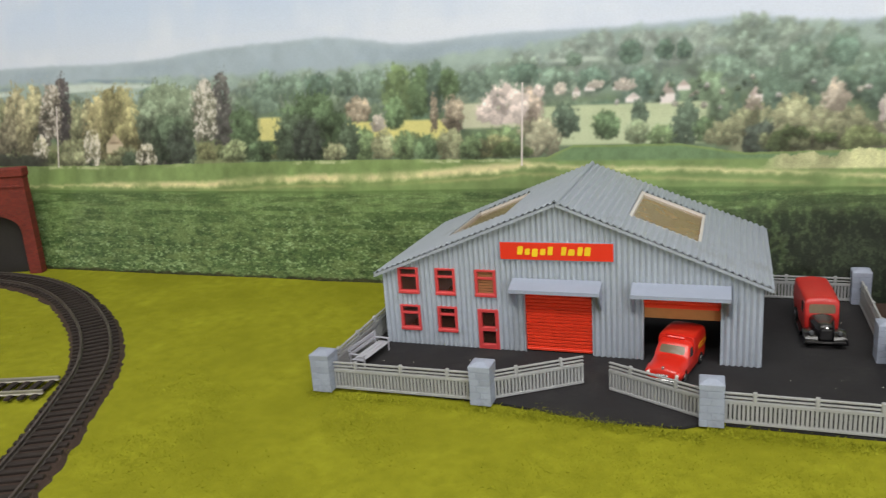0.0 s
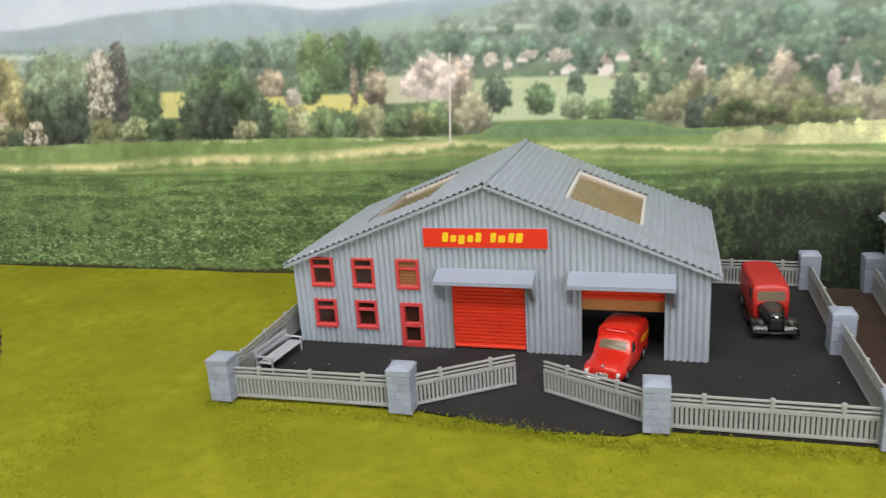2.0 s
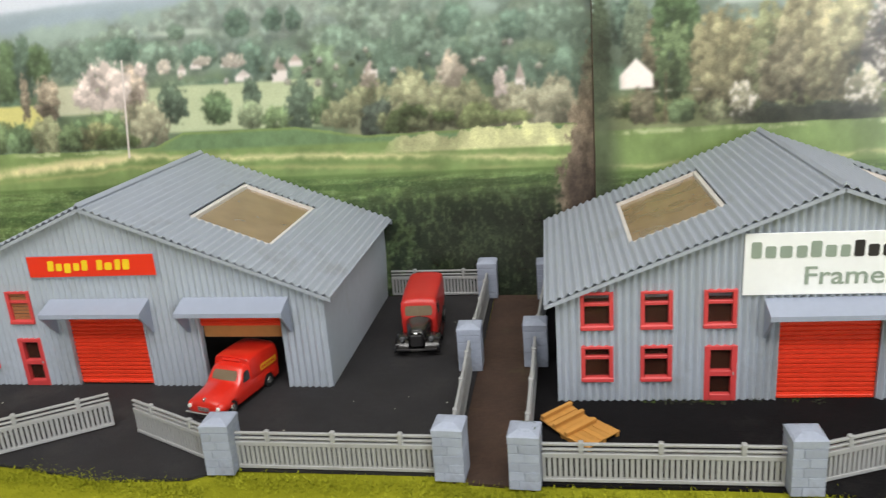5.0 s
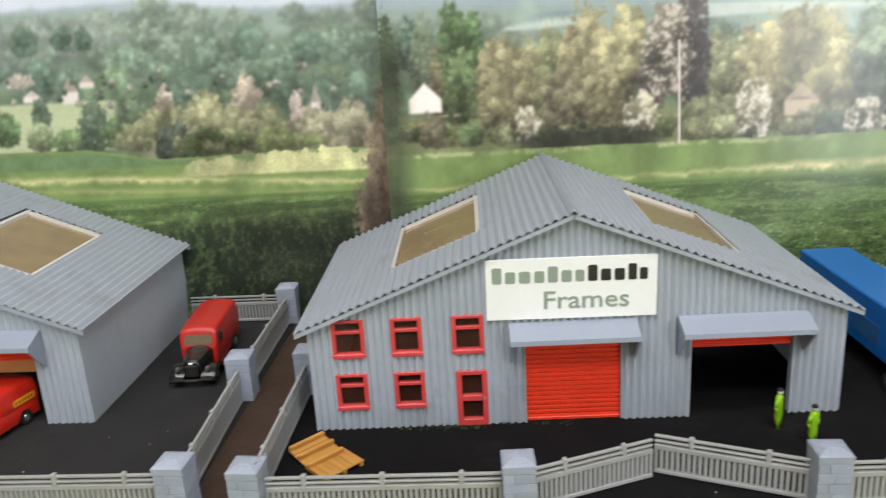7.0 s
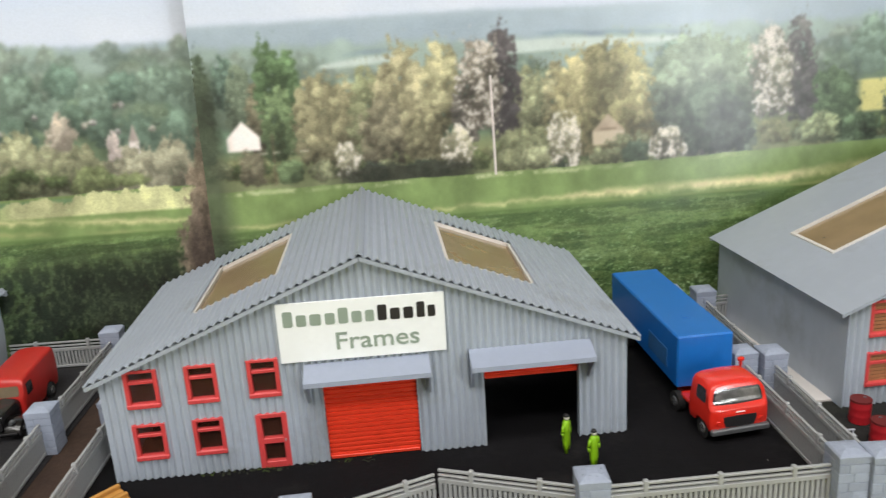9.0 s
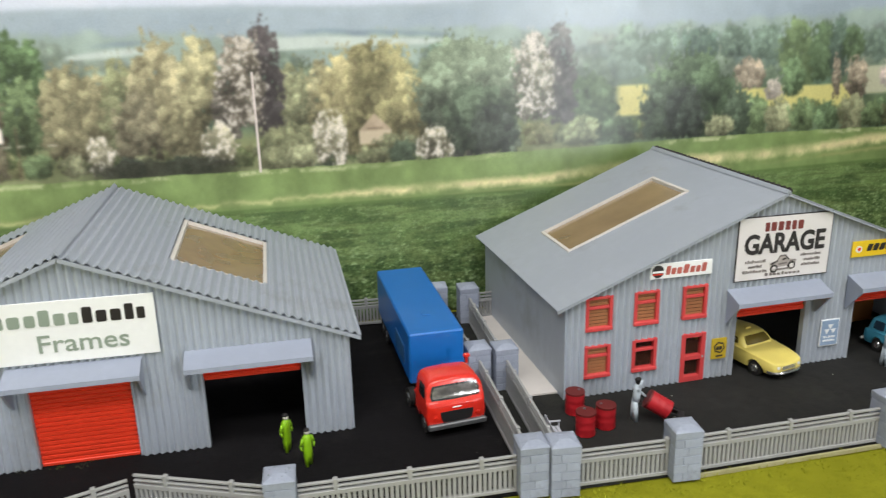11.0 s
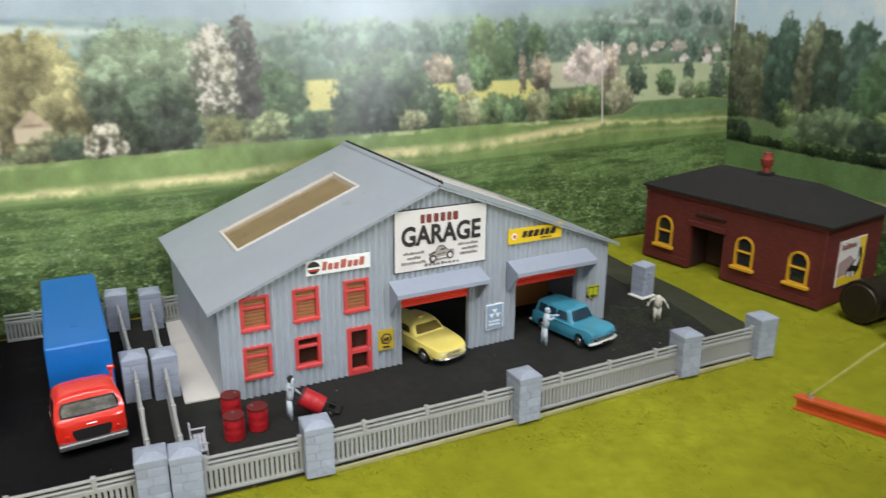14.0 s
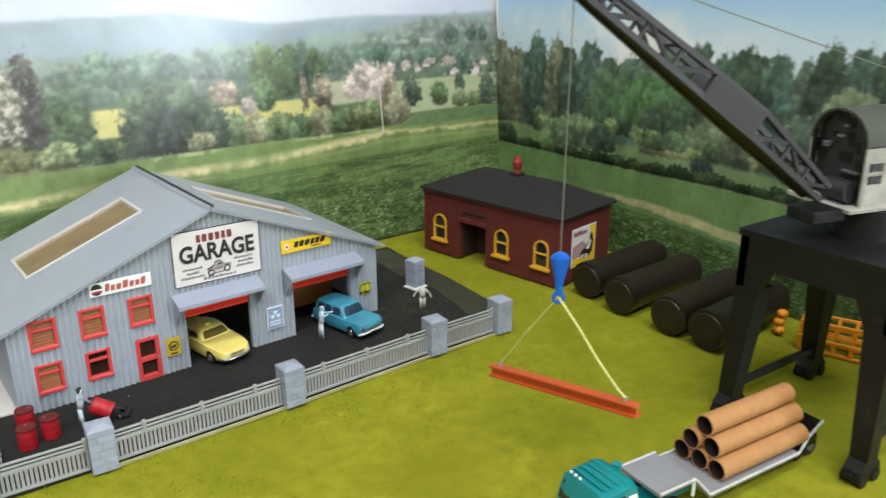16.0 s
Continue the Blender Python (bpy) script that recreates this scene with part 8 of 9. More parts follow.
        part("cab_lining", turned(bm, SHIFT), IRON, c)
        for x_ in (0.16, -0.02, -0.22, -0.40):
            bm = bmesh.new()
            tube(bm, (x_, s * 0.178, top + 0.156), (x_, s * 0.178, top + 0.255), 0.004, n=6)
            part("rail_post", turned(bm, SHIFT), CAB_WHITE, c)
    # jib: four chords, webs and a plated middle
    tip = Vector((1.505, 0, 2.010))
    stations = []
    for t in (0.0, 0.11, 0.22, 0.36, 0.56, 0.68, 0.80, 0.91, 1.0):
        lo = Vector((0.33, 0, 1.150)).lerp(Vector((1.50, 0, 1.995)), t)
        depth = 0.066 + 0.044 * t / 0.40 if t < 0.40 else 0.110 - 0.040 * (t - 0.40) / 0.60
        wide = 0.045 + 0.030 * min(1, t / 0.35) if t < 0.35 else 0.075 - 0.045 * (t - 0.35) / 0.65
        up = Vector((-0.585, 0, 0.811))
        stations.append((lo, lo + up * depth, wide))
    for s in (-1, 1):
        for level in (0, 1):
            for (p, q) in zip(stations, stations[1:]):
                bm = bmesh.new()
                va, vb = Vector(p[level]) + Vector((0, s * p[2], 0)), Vector(q[level]) + Vector((0, s * q[2], 0))
                tube(bm, va, vb, 0.016, n=4)
                part("chord", turned(bm), IRON_GREY, c)
        for k, (p, q) in enumerate(zip(stations, stations[1:])):
            pa, pb = Vector(p[0]) + Vector((0, s * p[2], 0)), Vector(p[1]) + Vector((0, s * p[2], 0))
            qa, qb = Vector(q[0]) + Vector((0, s * q[2], 0)), Vector(q[1]) + Vector((0, s * q[2], 0))
            bm = bmesh.new()
            if k == 3:
                off = Vector((0, s * 0.013, 0))
                f = [bm.verts.new(v + off) for v in (pa, qa, qb, pb)]
                g = [bm.verts.new(v - off) for v in (pa, qa, qb, pb)]
                bm.faces.new(f)
                bm.faces.new(g[::-1])
                for i in range(4):
                    bm.faces.new((f[i], g[i], g[(i + 1) % 4], f[(i + 1) % 4]))
                part("web_plate", turned(bm), IRON_GREY, c)
            else:
                tube(bm, pa if k % 2 else pb, qb if k % 2 else qa, 0.011, n=4)
                tube(bm, qa, qb, 0.009, n=4)
                part("lattice_bar", turned(bm), IRON_GREY, c)
    bm = bmesh.new()
    for p, q in zip(stations, stations[1:]):
        f = [Vector(p[0]) + Vector((0, -p[2], -0.004)), Vector(q[0]) + Vector((0, -q[2], -0.004)), Vector(q[0]) + Vector((0, q[2], -0.004)), Vector(p[0]) + Vector((0, p[2], -0.004))]
        bm.faces.new([bm.verts.new(v) for v in f])
        bm.faces.new([bm.verts.new(v + Vector((0, 0, 0.006))) for v in f[::-1]])
    part("under_plate", turned(bm), IRON, c)
    for k in range(1, 9):
        p = stations[k]
        bm = bmesh.new()
        tube(bm, Vector(p[1]) + Vector((0, -p[2], 0)), Vector(p[1]) + Vector((0, p[2], 0)), 0.008, n=4)
        part("cross_bar", turned(bm), IRON_GREY, c)
    bm = bmesh.new()
    tube(bm, tip + Vector((0, -0.012, 0.02)), tip + Vector((0, 0.012, 0.02)), 0.040, n=18)
    part("head_sheave", turned(bm), IRON, c)
    for s in (1,):
        bm = bmesh.new()
        tube(bm, (-0.30, s * 0.010, 1.580), tip + Vector((-0.10, s * 0.008, 0.060)), 0.0026, n=6)
        part("luffing_rope", turned(bm), THREAD, c)
        bm = bmesh.new()
        tube(bm, (-0.30, s * 0.010, 1.488), (-0.30, s * 0.010, 1.592), 0.005, 0.004, n=8)
        part("luffing_post", turned(bm), IRON, c)
    return c


CRANE = (9.37, -2.26)
HOOK_AT = Vector((7.915, -1.862, 0.0))
aim = math.degrees(math.atan2(HOOK_AT.y - CRANE[1], HOOK_AT.x - CRANE[0]))
dock_crane(place(*CRANE, -0.012), aim)

# hoist rope, hook block, slings and the hanging girder
hb = thing("hook_block", place(HOOK_AT.x, HOOK_AT.y, 0.858), "blue plastic hook block hanging on a thread", "crane hook")
bm = bmesh.new()
prof = [(0.013, 0.011, 0.0), (0.015, 0.012, 0.030), (0.013, 0.011, 0.036), (0.017, 0.014, 0.060), (0.026, 0.019, 0.100), (0.034, 0.024, 0.140), (0.036, 0.025, 0.154), (0.022, 0.020, 0.170), (0.009, 0.009, 0.176)]
loft(bm, [[(rx * u, ry * v, z) for u, v in ((1, -0.45), (1, 0.45), (0.5, 1), (-0.5, 1), (-1, 0.45), (-1, -0.45), (-0.5, -1), (0.5, -1))] for rx, ry, z in prof])
body = part("block", bm, HOOK, hb)
body.rotation_euler[2] = radians(-38)
bm = bmesh.new()
loft(bm, [[(0.020 * math.cos(a) + 0.007 * math.cos(a) * math.cos(b), 0.007 * math.sin(b), -0.012 + 0.020 * math.sin(a) + 0.007 * math.sin(a) * math.cos(b)) for b in [2 * math.pi * i / 8 for i in range(8)]]
          for a in [math.pi * (0.6 + 1.7 * k / 12) for k in range(13)]])
part("hook", bm, HOOK, body, smooth=True)
bm = bmesh.new()
tube(bm, (0, 0, 0.172), (0.004, -0.004, 1.167), 0.0026, n=6)
part("hoist_rope", bm, THREAD, hb)

BL, BR = Vector((7.924, -1.445, 0.352)), Vector((8.030, -2.200, 0.468))


def cord(parent, pts, r, mat, twist=0.0):
    """A cord laid through points; twist gives it two strands."""
    strands = (0.0, math.pi) if twist else (0.0,)
    for ph in strands:
        bm = bmesh.new()
        dense = []
        for p, q in zip(pts, pts[1:]):
            n = max(2, int((Vector(q) - Vector(p)).length / (0.012 if twist else 0.06)))
            dense += [Vector(p).lerp(Vector(q), i / n) for i in range(n)]
        dense.append(Vector(pts[-1]))
        rings, run_ = [], 0.0
        for i, p in enumerate(dense):
            run_ += (dense[i] - dense[i - 1]).length if i else 0
            d = (dense[min(i + 1, len(dense) - 1)] - dense[max(i - 1, 0)]).normalized()
            x = d.orthogonal().normalized()
            y = d.cross(x)
            cc = p + (x * math.cos(twist * run_ + ph) + y * math.sin(twist * run_ + ph)) * (r * 0.6 if twist else 0)
            rings.append([cc + r * (math.cos(2 * math.pi * k / 6) * x + math.sin(2 * math.pi * k / 6) * y) for k in range(6)])
        loft(bm, rings)
        part("strand", bm, mat, parent, smooth=True)


hook_low = Vector((HOOK_AT.x, HOOK_AT.y, 0.848))
sling = thing("sling", place(0, 0, 0), "cream twisted cord sling from hook to girder", "rope")
endR = BR.lerp(BL, 0.075) + Vector((0, 0, 0.040))
cord(sling, [hook_low, hook_low.lerp(endR, 0.3) + Vector((0.004, 0.0, -0.006)), hook_low.lerp(endR, 0.6) + Vector((0.0, 0.006, -0.010)), hook_low.lerp(endR, 0.88) + Vector((0.0, 0.008, -0.006)), endR], 0.0042, CORD, 170.0)
endL = BL.lerp(BR, 0.06) + Vector((0, 0, 0.038))
cord(sling, [hook_low, hook_low.lerp(endL, 0.5) + Vector((0, 0, 0.006)), endL], 0.0030, CORD, 260.0)
g = thing("steel_girder", place(0, 0, 0), "rust-orange steel girder hanging level from two slings", "girder")
along = (BR - BL).normalized()
side = along.cross(Vector((0, 0, 1))).normalized()
upv = side.cross(along)
bm = bmesh.new()
sec = [(-0.026, -0.030), (0.026, -0.030), (0.026, -0.020), (0.006, -0.016), (0.006, 0.016), (0.026, 0.020), (0.026, 0.030), (-0.026, 0.030), (-0.026, 0.020), (-0.006, 0.016), (-0.006, -0.016), (-0.026, -0.020)]
loft(bm, [[p + side * u * 0.85 + upv * v * 0.85 for u, v in sec] for p in (BL, BR)])
part("i_section", bm, BEAM, g)
for p in (endL, endR):
    bm = bmesh.new()
    tube(bm, p - upv * 0.012, p + upv * 0.004, 0.012, n=10)
    part("lifting_eye", bm, CHROME, g)


def flatbed_lorry(m):
    """Local +x is the tail: cab, grey stepped trailer with a pale rim, and a narrow tail ramp."""
    v = thing("flatbed_lorry", m, "teal lorry with a grey low-loader trailer", "lorry")
    st = [(-0.60, 0.085, 0.075, 0.12), (-0.585, 0.115, 0.105, 0.20), (-0.560, 0.120, 0.108, 0.252), (-0.420, 0.120, 0.108, 0.262), (-0.385, 0.117, 0.104, 0.246)]
    bm = bmesh.new()
    loft(bm, [[(x, hw, 0.050), (x, hw + 0.003, 0.130), (x, hr, top_ - 0.016), (x, hr - 0.026, top_), (x, -hr + 0.026, top_), (x, -hr, top_ - 0.016), (x, -hw - 0.003, 0.130), (x, -hw, 0.050)] for x, hw, hr, top_ in st])
    part("cab_body", bm, TEAL, v, smooth=True)
    pane(v, [(-0.5945, -0.098, 0.150), (-0.5945, 0.098, 0.150), (-0.572, 0.094, 0.220), (-0.572, -0.094, 0.220)], DARK_GLASS, "windscreen")
    for s in (-1, 1):
        pane(v, [(-0.555, s * 0.1235, 0.150), (-0.455, s * 0.1235, 0.150), (-0.455, s * 0.1165, 0.225), (-0.545, s * 0.1165, 0.225)], DARK_GLASS, "side_window")
        pane(v, [(-0.440, s * 0.1235, 0.150), (-0.398, s * 0.1235, 0.150), (-0.398, s * 0.1165, 0.215), (-0.440, s * 0.1165, 0.215)], LAMP_WHITE, "side_window")
    for i in range(4):
        bar(v, "roof_rib", (-0.540 + i * 0.034, -0.086, 0.2585), (-0.528 + i * 0.034, 0.086, 0.2625), TEAL, 0.001)
    for i in range(3):
        bm = bmesh.new()
        tube(bm, (-0.560, 0.02 + i * 0.026, 0.254), (-0.560, 0.02 + i * 0.026, 0.262), 0.006, n=8)
        part("marker_lamp", bm, LAMP_WHITE, v)
    bm = bmesh.new()
    tube(bm, (-0.365, 0.030, 0.10), (-0.365, 0.030, 0.250), 0.016, 0.020, n=12)
    part("air_stack", bm, TEAL, v, smooth=True)
    bar(v, "chassis", (-0.60, -0.05, 0.045), (-0.02, 0.05, 0.075), TEAL, 0.002)
    for o in v.children_recursive:
        for vert in o.data.vertices:
            vert.co.x += 0.060 * DM
    # trailer: raised neck, well and rising tail
    side_line = [(-0.205, 0.152), (-0.010, 0.152), (0.040, 0.085), (0.600, 0.085), (0.700, 0.115), (0.870, 0.115)]
    for (xa, za), (xb, zb) in zip(side_line, side_line[1:]):
        w0 = 0.110 if xa < 0.0 else (0.150 if xa < 0.61 else 0.120)
        w1 = 0.110 if xb < 0.0 else (0.150 if xb < 0.61 else (0.120 if xb < 0.71 else 0.070))
        bm = bmesh.new()
        f = [(xa, -w0, za), (xb, -w1, zb), (xb, w1, zb), (xa, w0, za)]
        vs = [bm.verts.new(p) for p in f] + [bm.verts.new((x, y_, z - 0.014)) for x, y_, z in f]
        for q in ((0, 1, 2, 3), (7, 6, 5, 4), (0, 4, 5, 1), (1, 5, 6, 2), (2, 6, 7, 3), (3, 7, 4, 0)):
            bm.faces.new([vs[i] for i in q])
        part("bed_plate", bm, BED if xa < 0.59 else BLACK_PAINT, v)
        for s in (-1, 1):
            bm = bmesh.new()
            tube(bm, (xa, s * w0, za + 0.002), (xb, s * w1, zb + 0.001), 0.0058, n=6)
            part("bed_rim", bm, RIM, v, "pale worn edge of the bed")
    bm = bmesh.new()
    tube(bm, (-0.012, -0.106, 0.075), (-0.012, -0.106, 0.155), 0.007, n=6)
    part("neck_stay", bm, LAMP_WHITE, v)
    bar(v, "tail_box", (0.610, -0.100, 0.112), (0.710, 0.100, 0.150), BLACK_PAINT, 0.006)
    bar(v, "tail_frame", (0.600, -0.110, 0.050), (0.780, 0.110, 0.100), BLACK_PAINT, 0.004)
    for x in (-0.440, -0.190, -0.105, 0.660, 0.745):
        for s in (-1, 1):
            bm = bmesh.new()
            tube(bm, (x, s * 0.075, 0.044), (x, s * 0.106, 0.044), 0.044, n=18)
            w = part("wheel", bm, TYRE, v, smooth=True)
            bm = bmesh.new()
            tube(bm, (x, s * 0.106, 0.044), (x, s * 0.109, 0.044), 0.022, n=12)
            part("hub", bm, STEEL, w)
    for o in v.children_recursive:
        for vert in (o.data.vertices if o.data.users == 1 else ()):
            vert.co.x -= 0.135 * DM
    return v


LORRY = place(8.412, -2.225, -0.010, -3.3)
flatbed_lorry(LORRY)
R = 0.0450
for row, (count, zc) in enumerate(((3, 0), (2, 1), (1, 2))):
    for i in range(count):
        yy = (i - (count - 1) / 2) * 2 * R * 1.01
        t_ = thing("card_tube", LORRY @ place(0.012 * math.sin(i * 3 + row), yy, 0.0865 + R + zc * R * 1.75), "brown cardboard tube stacked on the lorry bed", "tube", "tube load")
        hollow(t_, "wall", (0, 0, 0), (0.530 + 0.01 * math.cos(i + row), 0, 0), R, 0.005, TUBE, TUBE_IN)

# orange lattice crates by the backdrop
for i, (x, y_, z, turn) in enumerate(((10.08, -1.87, -0.008, 18), (10.10, -1.86, 0.088, 24))):
    cr = thing("plastic_barrier", place(x, y_, z, turn), "bright orange plastic lattice barrier, stacked", "barrier", "orange barriers")
    for zz in (0.0, 0.066):
        for xx in (-0.07, 0.055):
            bar(cr, "rail", (xx, -0.20, zz), (xx + 0.018, 0.20, zz + 0.020), ORANGE, 0.003)
    for k in range(5):
        yy = -0.190 + k * 0.092
        for xx in (-0.069, 0.056):
            bar(cr, "upright", (xx, yy, 0.020), (xx + 0.016, yy + 0.024, 0.066), ORANGE, 0.002)
        bar(cr, "cross_slat", (-0.052, yy, 0.070), (0.055, yy + 0.018, 0.082), ORANGE, 0.002)
bb = thing("plastic_barrier", place(10.03, -1.54, -0.008, 10), "small pile of orange plastic barrier feet", "barrier", "orange barriers")
for k in range(3):
    bm = bmesh.new()
    ball(bm, (0.0 + 0.01 * k, 0.01 * (k % 2), 0.032 + k * 0.050), 0.034, squash=0.8)
    part("foot", bm, ORANGE, bb, smooth=True)

# ---------------------------------------------------------------- railway
RAIL = material("rusty_rail", lin(96, 88, 84), 0.45, metal=0.5, vary=0.15, scale=60)
SLEEPER = material("sleeper_brown", lin(44, 35, 31), 0.85, vary=0.2, scale=90, per_object=0.15)
BALLAST = material("dark_ballast", lin(66, 50, 42), 0.95, vary=0.3, scale=80, bump=1.0, bump_scale=900)
RAIL_BRIGHT = material("pale_rail", lin(168, 164, 152), 0.4, metal=0.4, vary=0.1, scale=60)


def smooth_line(points, n=160):
    """Points at even steps along a rounded line."""
    p = np.array(points, float)
    out = []
    for i in range(len(p) - 1):
        a, b, c_, d = p[max(i - 1, 0)], p[i], p[i + 1], p[min(i + 2, len(p) - 1)]
        for t in np.linspace(0, 1, 24, endpoint=False):
            out.append(0.5 * (2 * b + (c_ - a) * t + (2 * a - 5 * b + 4 * c_ - d) * t**2 + (3 * b - a - 3 * c_ + d) * t**3))
    out = np.array(out + [p[-1]])
    s = np.r_[0, np.cumsum(np.linalg.norm(np.diff(out, axis=0), axis=1))]
    u = np.linspace(0, s[-1], n)
    return np.stack([np.interp(u, s, out[:, k]) for k in (0, 1)], -1), s[-1]


def track(points, label, gauge, bed, rail_mat, pitch=0.072):
    line, length = smooth_line(points)
    tang = np.gradient(line, axis=0)
    tang /= np.linalg.norm(tang, axis=1)[:, None]
    nor = np.stack([-tang[:, 1], tang[:, 0]], -1)
    tr = thing("railway_track", place(0, 0, 0), label, "track", "model railway tracks")
    if bed:
        bm = bmesh.new()
        rnd = random.Random(3)
        rings = []
        for p, n_ in zip(line, nor):
            j = [rnd.uniform(-0.012, 0.012) for _ in range(2)]
            rings.append([(*(p + n_ * o), z) for o, z in ((bed / 2 + j[0], -0.020), (bed / 2 - 0.03 + j[0], 0.004), (-bed / 2 + 0.03 + j[1], 0.004), (-bed / 2 + j[1], -0.020))])
        loft(bm, rings)
        part("ballast", bm, BALLAST, tr)
    for s in (-1, 1):
        bm = bmesh.new()
        rings = []
        for p, n_ in zip(line, nor):
            c_ = p + n_ * s * gauge / 2
            rings.append([(*(c_ + n_ * o), z) for o, z in ((-0.011, 0.016), (0.011, 0.016), (0.004, 0.022), (0.007, 0.036), (0.006, 0.040), (-0.006, 0.040), (-0.007, 0.036), (-0.004, 0.022))])
        loft(bm, rings)
        part("rail", bm, rail_mat, tr)
    bm = bmesh.new()
    box(bm, (-0.016, -gauge * 0.80, 0.0), (0.016, gauge * 0.80, 0.016), bevel=0.003)
    first_ = part("sleeper", bm, SLEEPER, tr)
    k = int(length / pitch)
    for i in range(k):
        u = (i + 0.5) / k * (len(line) - 1)
        a = int(u)
        p = line[a] + (line[min(a + 1, len(line) - 1)] - line[a]) * (u - a)
        m = place(p[0], p[1], 0.003, math.degrees(math.atan2(tang[a][1], tang[a][0])))
        if i == 0:
            first_.matrix_basis = m
        else:
            same_mesh("sleeper", first_, m, tr)
    return tr


track([(-0.55, -3.4), (-0.80, -2.40), (-1.10, -1.67), (-1.40, -1.09), (-1.65, -0.68), (-2.00, -0.29), (-2.36, 0.02), (-2.87, 0.37), (-3.36, 0.60), (-3.80, 0.70), (-4.40, 0.72), (-5.6, 0.72)],
      "curved railway track on dark ballast, running into the portal", 0.175, 0.34, RAIL)
track([(-4.2, -1.88), (-3.0, -1.46), (-1.64, -1.013)], "straight siding track ending beside the curve", 0.18, 0.0, RAIL_BRIGHT)


def tunnel_portal(m):
    """A brick face with a wide, flat arch between slim legs, under a plain parapet."""
    t = thing("tunnel_portal", m, "red brick tunnel portal with a wide flat arch", "tunnel")
    half, clear, spring, rise, n = 0.62, 0.515, 0.40, 0.17, 18

    def vault(grow):
        return [((clear + grow) * math.cos(math.pi * i / n), spring + (rise + grow) * math.sin(math.pi * i / n) ** 0.8) for i in range(n + 1)]
    bm = bmesh.new()
    prism(bm, [(half, 0.0), (half, 0.865), (-half, 0.865), (-half, 0.0), (-clear, 0.0)] + vault(0.0)[::-1] + [(clear, 0.0)], 0.0, 0.09, "y")
    part("face", bm, PORTAL, t)
    bar(t, "parapet", (-half - 0.012, -0.018, 0.865), (half + 0.012, 0.105, 0.945), PORTAL, 0.010)
    bar(t, "string_course", (-half - 0.006, -0.012, 0.775), (half + 0.006, 0.0, 0.795), PORTAL, 0.003)
    bm = bmesh.new()
    outer, inner = vault(0.045), vault(0.002)
    for a, b in zip(range(n), range(1, n + 1)):
        prism(bm, [outer[a], outer[b], inner[b], inner[a]], -0.010, 0.0, "y")
    part("arch_ring", bm, PORTAL, t)
    # flat dark sheet behind the arch, in place of the tunnel's shaded inside
    bm = bmesh.new()
    prism(bm, [(-clear - 0.03, 0.0), (clear + 0.03, 0.0), (clear + 0.03, 0.62), (-clear - 0.03, 0.62)], 0.092, 0.10, "y")
    part("inner_dark", bm, DARK, t)
    return t


tunnel_portal(place(-4.38, 0.775, -0.015, 20.0))

# ---------------------------------------------------------------- grass tufts, scraps on the asphalt


def tufts():
    """Short static-grass fibres along the yard edges and scattered over the mat."""
    rnd = random.Random(5)
    co, faces = [], []

    def blade(x, y, h, z=-0.018):
        a = rnd.uniform(0, math.pi)
        w = rnd.uniform(0.0022, 0.0045)
        lx, ly = rnd.gauss(0, 0.6) * h, rnd.gauss(0, 0.6) * h
        i = len(co)
        co.extend([(x - w * math.cos(a), y - w * math.sin(a), z), (x + w * math.cos(a), y + w * math.sin(a), z), (x + lx, y + ly, z + h)])
        faces.append((i, i + 1, i + 2))
    edges = [((-0.15, -0.73), (0.75, -0.73), 700), ((0.75, -0.73), (1.10, -0.74), 500), ((1.05, -0.72), (1.85, -0.80), 1500), ((1.85, -0.72), (2.80, -0.73), 1200), ((2.72, -0.76), (3.05, -0.77), 700),
             ((3.0, -0.76), (3.9, -0.75), 700), ((3.9, -0.75), (4.9, -0.79), 1000), ((4.9, -0.73), (5.85, -0.72), 500), ((5.85, -0.72), (7.3, -0.68), 400), ((7.3, -0.67), (8.75, -0.60), 300)]
    for (xa, ya), (xb, yb), n in edges:
        for _ in range(n):
            t = rnd.random()
            blade(xa + (xb - xa) * t, ya + (yb - ya) * t + rnd.gauss(-0.012, 0.030), rnd.uniform(0.007, 0.016), -0.006)
    for _ in range(60000):
        x = rnd.uniform(-1.0, 8.9)
        y = -0.74 - abs(rnd.gauss(0, 0.6))
        if x > 6 and y > -0.70 + (x - 6) * 0.03:
            continue
        blade(x, y, rnd.uniform(0.005, 0.013))
    for _ in range(30000):
        x, y = rnd.uniform(-4.5, 0.0), rnd.uniform(-1.6, 1.05)
        if x > -0.13 and y > -0.75:
            continue
        if abs(x + 1.65 + 0.75 * (y + 0.68)) < 0.30 or (x < -2 and abs(y - 0.4 - 0.3 * (-2.9 - x)) < 0.32):
            continue
        blade(x, y, rnd.uniform(0.005, 0.013))
    for _ in range(30000):
        x, y = rnd.uniform(8.6, 10.2), rnd.uniform(-3.0, 1.2)
        if x < 9.0 and y > -0.6:
            continue
        blade(x, y, rnd.uniform(0.005, 0.013))
    me = bpy.data.meshes.new("grass_tufts")
    me.from_pydata([(x * DM, y * DM, z * DM) for x, y, z in co], [], faces)
    me.materials.append(BLADE)
    tagged(new("grass_tufts", me), "short bright static-grass fibres", "grass", kind="stuff")


tufts()


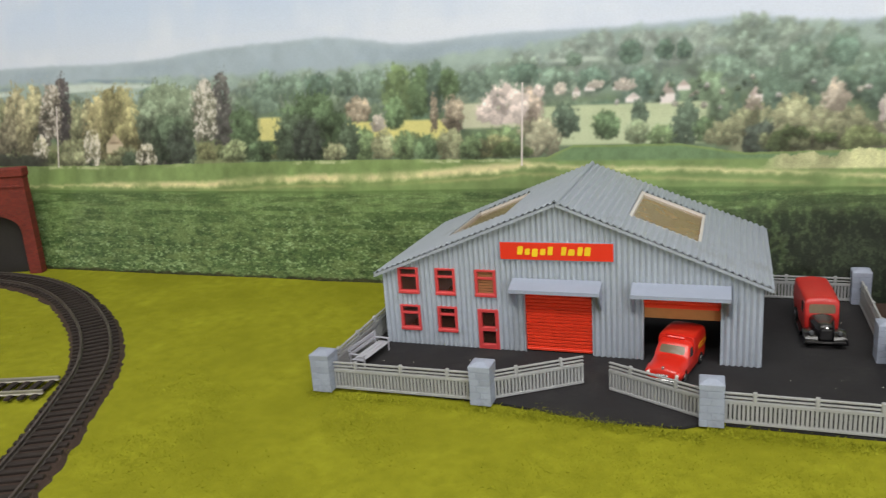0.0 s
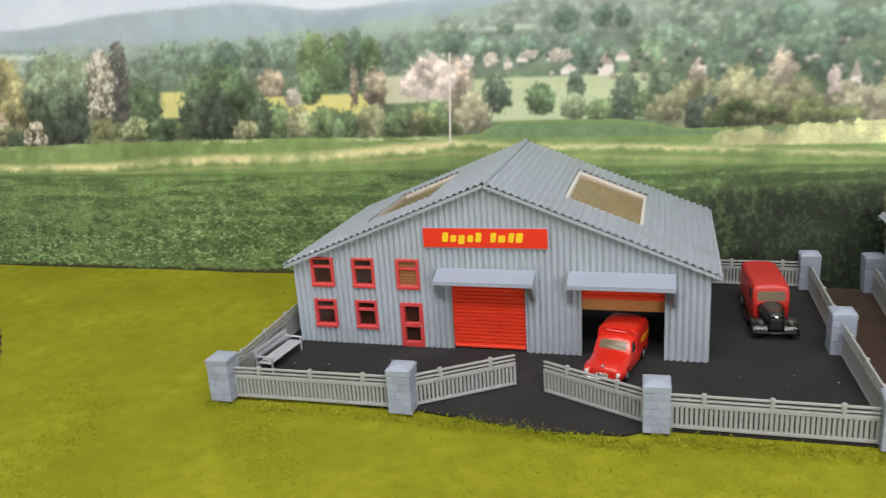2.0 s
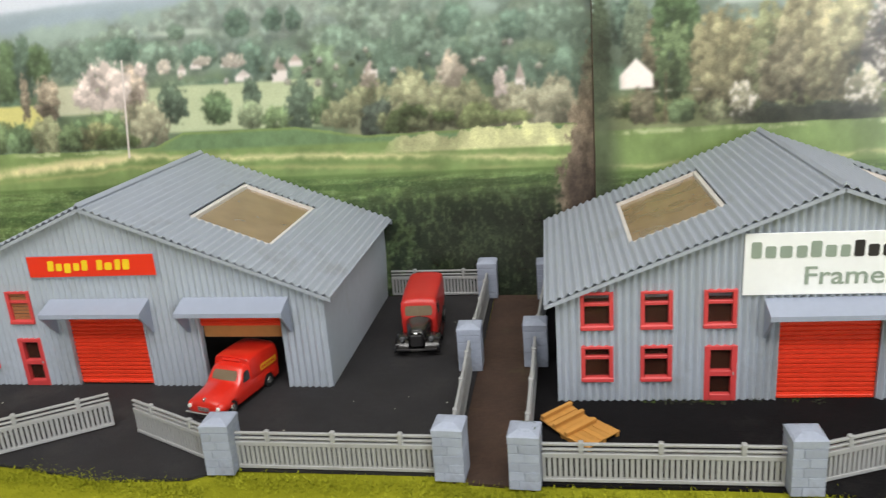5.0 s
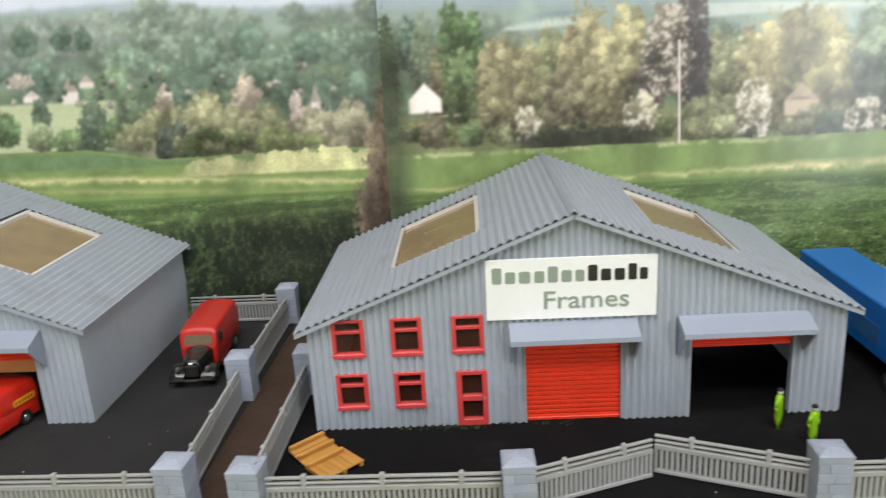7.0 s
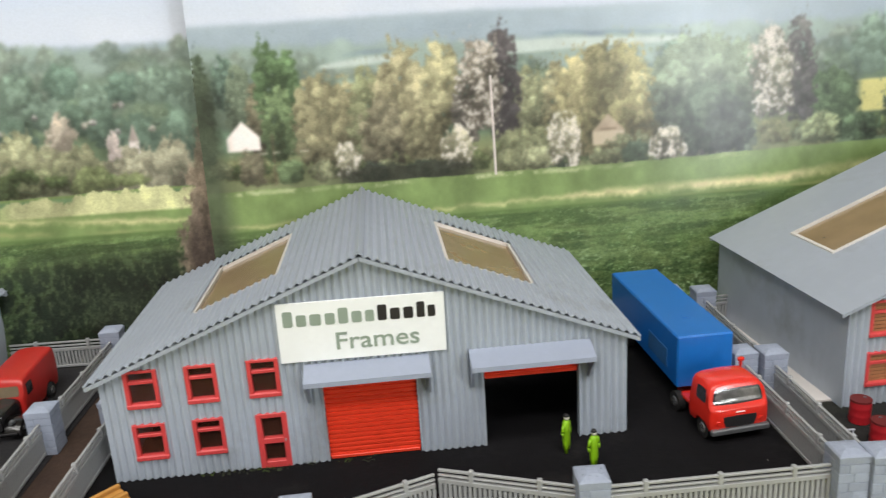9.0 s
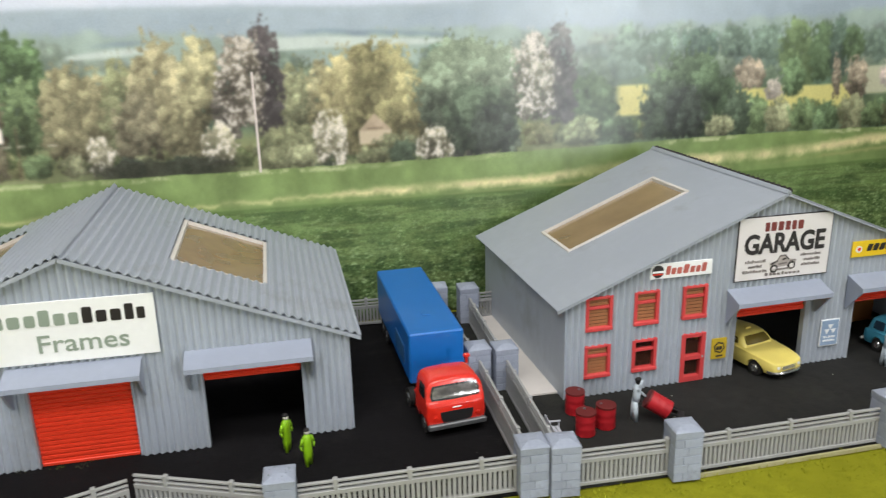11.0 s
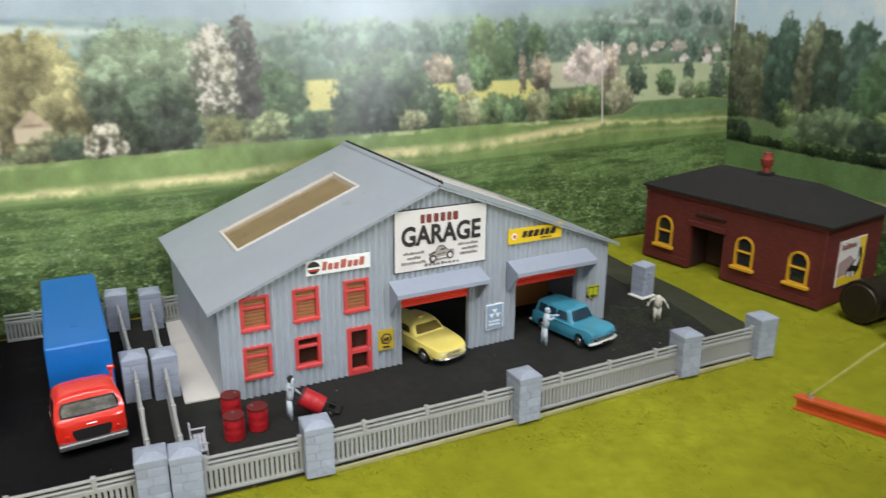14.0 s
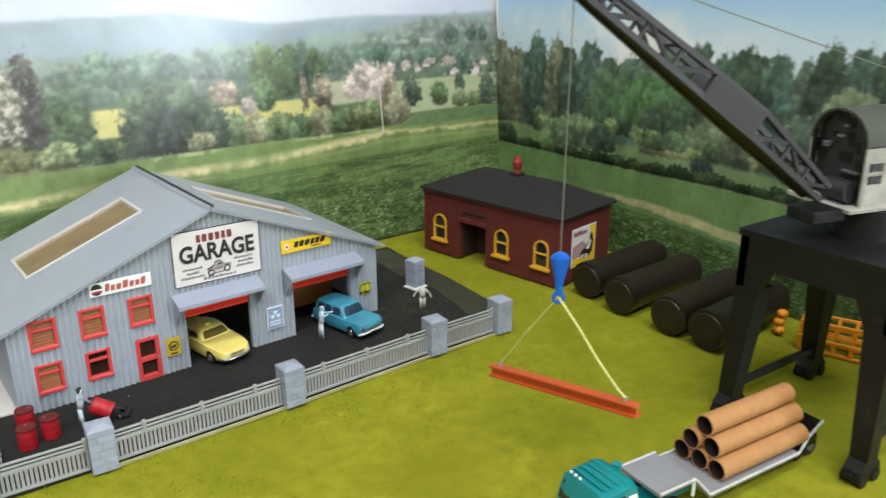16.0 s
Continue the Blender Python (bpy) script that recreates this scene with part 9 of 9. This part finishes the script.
def scraps():
    """Pale crumbs and flecks of scatter on the yards."""
    rnd = random.Random(9)
    bm = bmesh.new()
    for _ in range(26):
        yard = rnd.choice(((-0.05, 2.6, -0.60, -0.05), (3.1, 5.7, -0.62, -0.15), (6.2, 8.7, -0.52, 0.0), (2.15, 2.66, -0.5, 1.0)))
        x, y = rnd.uniform(yard[0], yard[1]), rnd.uniform(yard[2], yard[3])
        r = rnd.uniform(0.0015, 0.005)
        a = rnd.uniform(0, 6)
        vs = [bm.verts.new((x + r * math.cos(a + k * 2.1) * (1.6 if k == 0 else 1), y + r * math.sin(a + k * 2.1), 0.0022)) for k in range(3)]
        t = bm.verts.new((x, y, 0.006))
        for k in range(3):
            bm.faces.new((vs[k], vs[(k + 1) % 3], t))
    tagged(part("yard_scatter", bm, OFFWHITE), "pale crumbs of scatter on the asphalt", "litter", kind="stuff")


scraps()


def moss(x, y, z, spread, n, seed, mat=MOSS):
    """A low clump of green scatter."""
    rnd = random.Random(seed)
    bm = bmesh.new()
    for _ in range(n):
        a, d = rnd.uniform(0, 6.28), spread * math.sqrt(rnd.random())
        cx, cy, h, w = x + d * math.cos(a), y + d * math.sin(a), rnd.uniform(0.004, 0.012), rnd.uniform(0.002, 0.005)
        base = [bm.verts.new((cx + w * math.cos(a + k * 2.1), cy + w * math.sin(a + k * 2.1), z)) for k in range(3)]
        tip = bm.verts.new((cx + rnd.uniform(-0.004, 0.004), cy + rnd.uniform(-0.004, 0.004), z + h))
        for k in range(3):
            bm.faces.new((base[k], base[(k + 1) % 3], tip))
    return tagged(part("moss_patch", bm, mat), "patch of loose green scatter", "moss", kind="stuff")


moss(3.005, -0.685, 0.2085, 0.040, 150, 3)
moss(4.906, -0.655, 0.2085, 0.038, 60, 4)
moss(8.475, 0.045, 0.002, 0.13, 420, 5, DARK_MOSS)
moss(8.640, 0.020, 0.002, 0.09, 200, 6, DARK_MOSS)
for k, (x, y) in enumerate(((8.36, 0.16), (8.30, 0.02), (8.55, 0.20), (8.20, -0.18), (8.42, -0.12), (8.70, 0.14), (8.60, -0.16))):
    moss(x, y, 0.002, 0.13, 150, 60 + k, DARK_MOSS)

for k, (x, n) in enumerate(((3.46, 14), (3.54, 26), (3.62, 20), (3.70, 34), (3.76, 24), (3.88, 12), (4.02, 10), (4.12, 22))):
    moss(x, -0.122 + 0.033 * (x - 3.1), 0.002, 0.035, n, 20 + k, DARK_MOSS if k % 3 else MOSS)
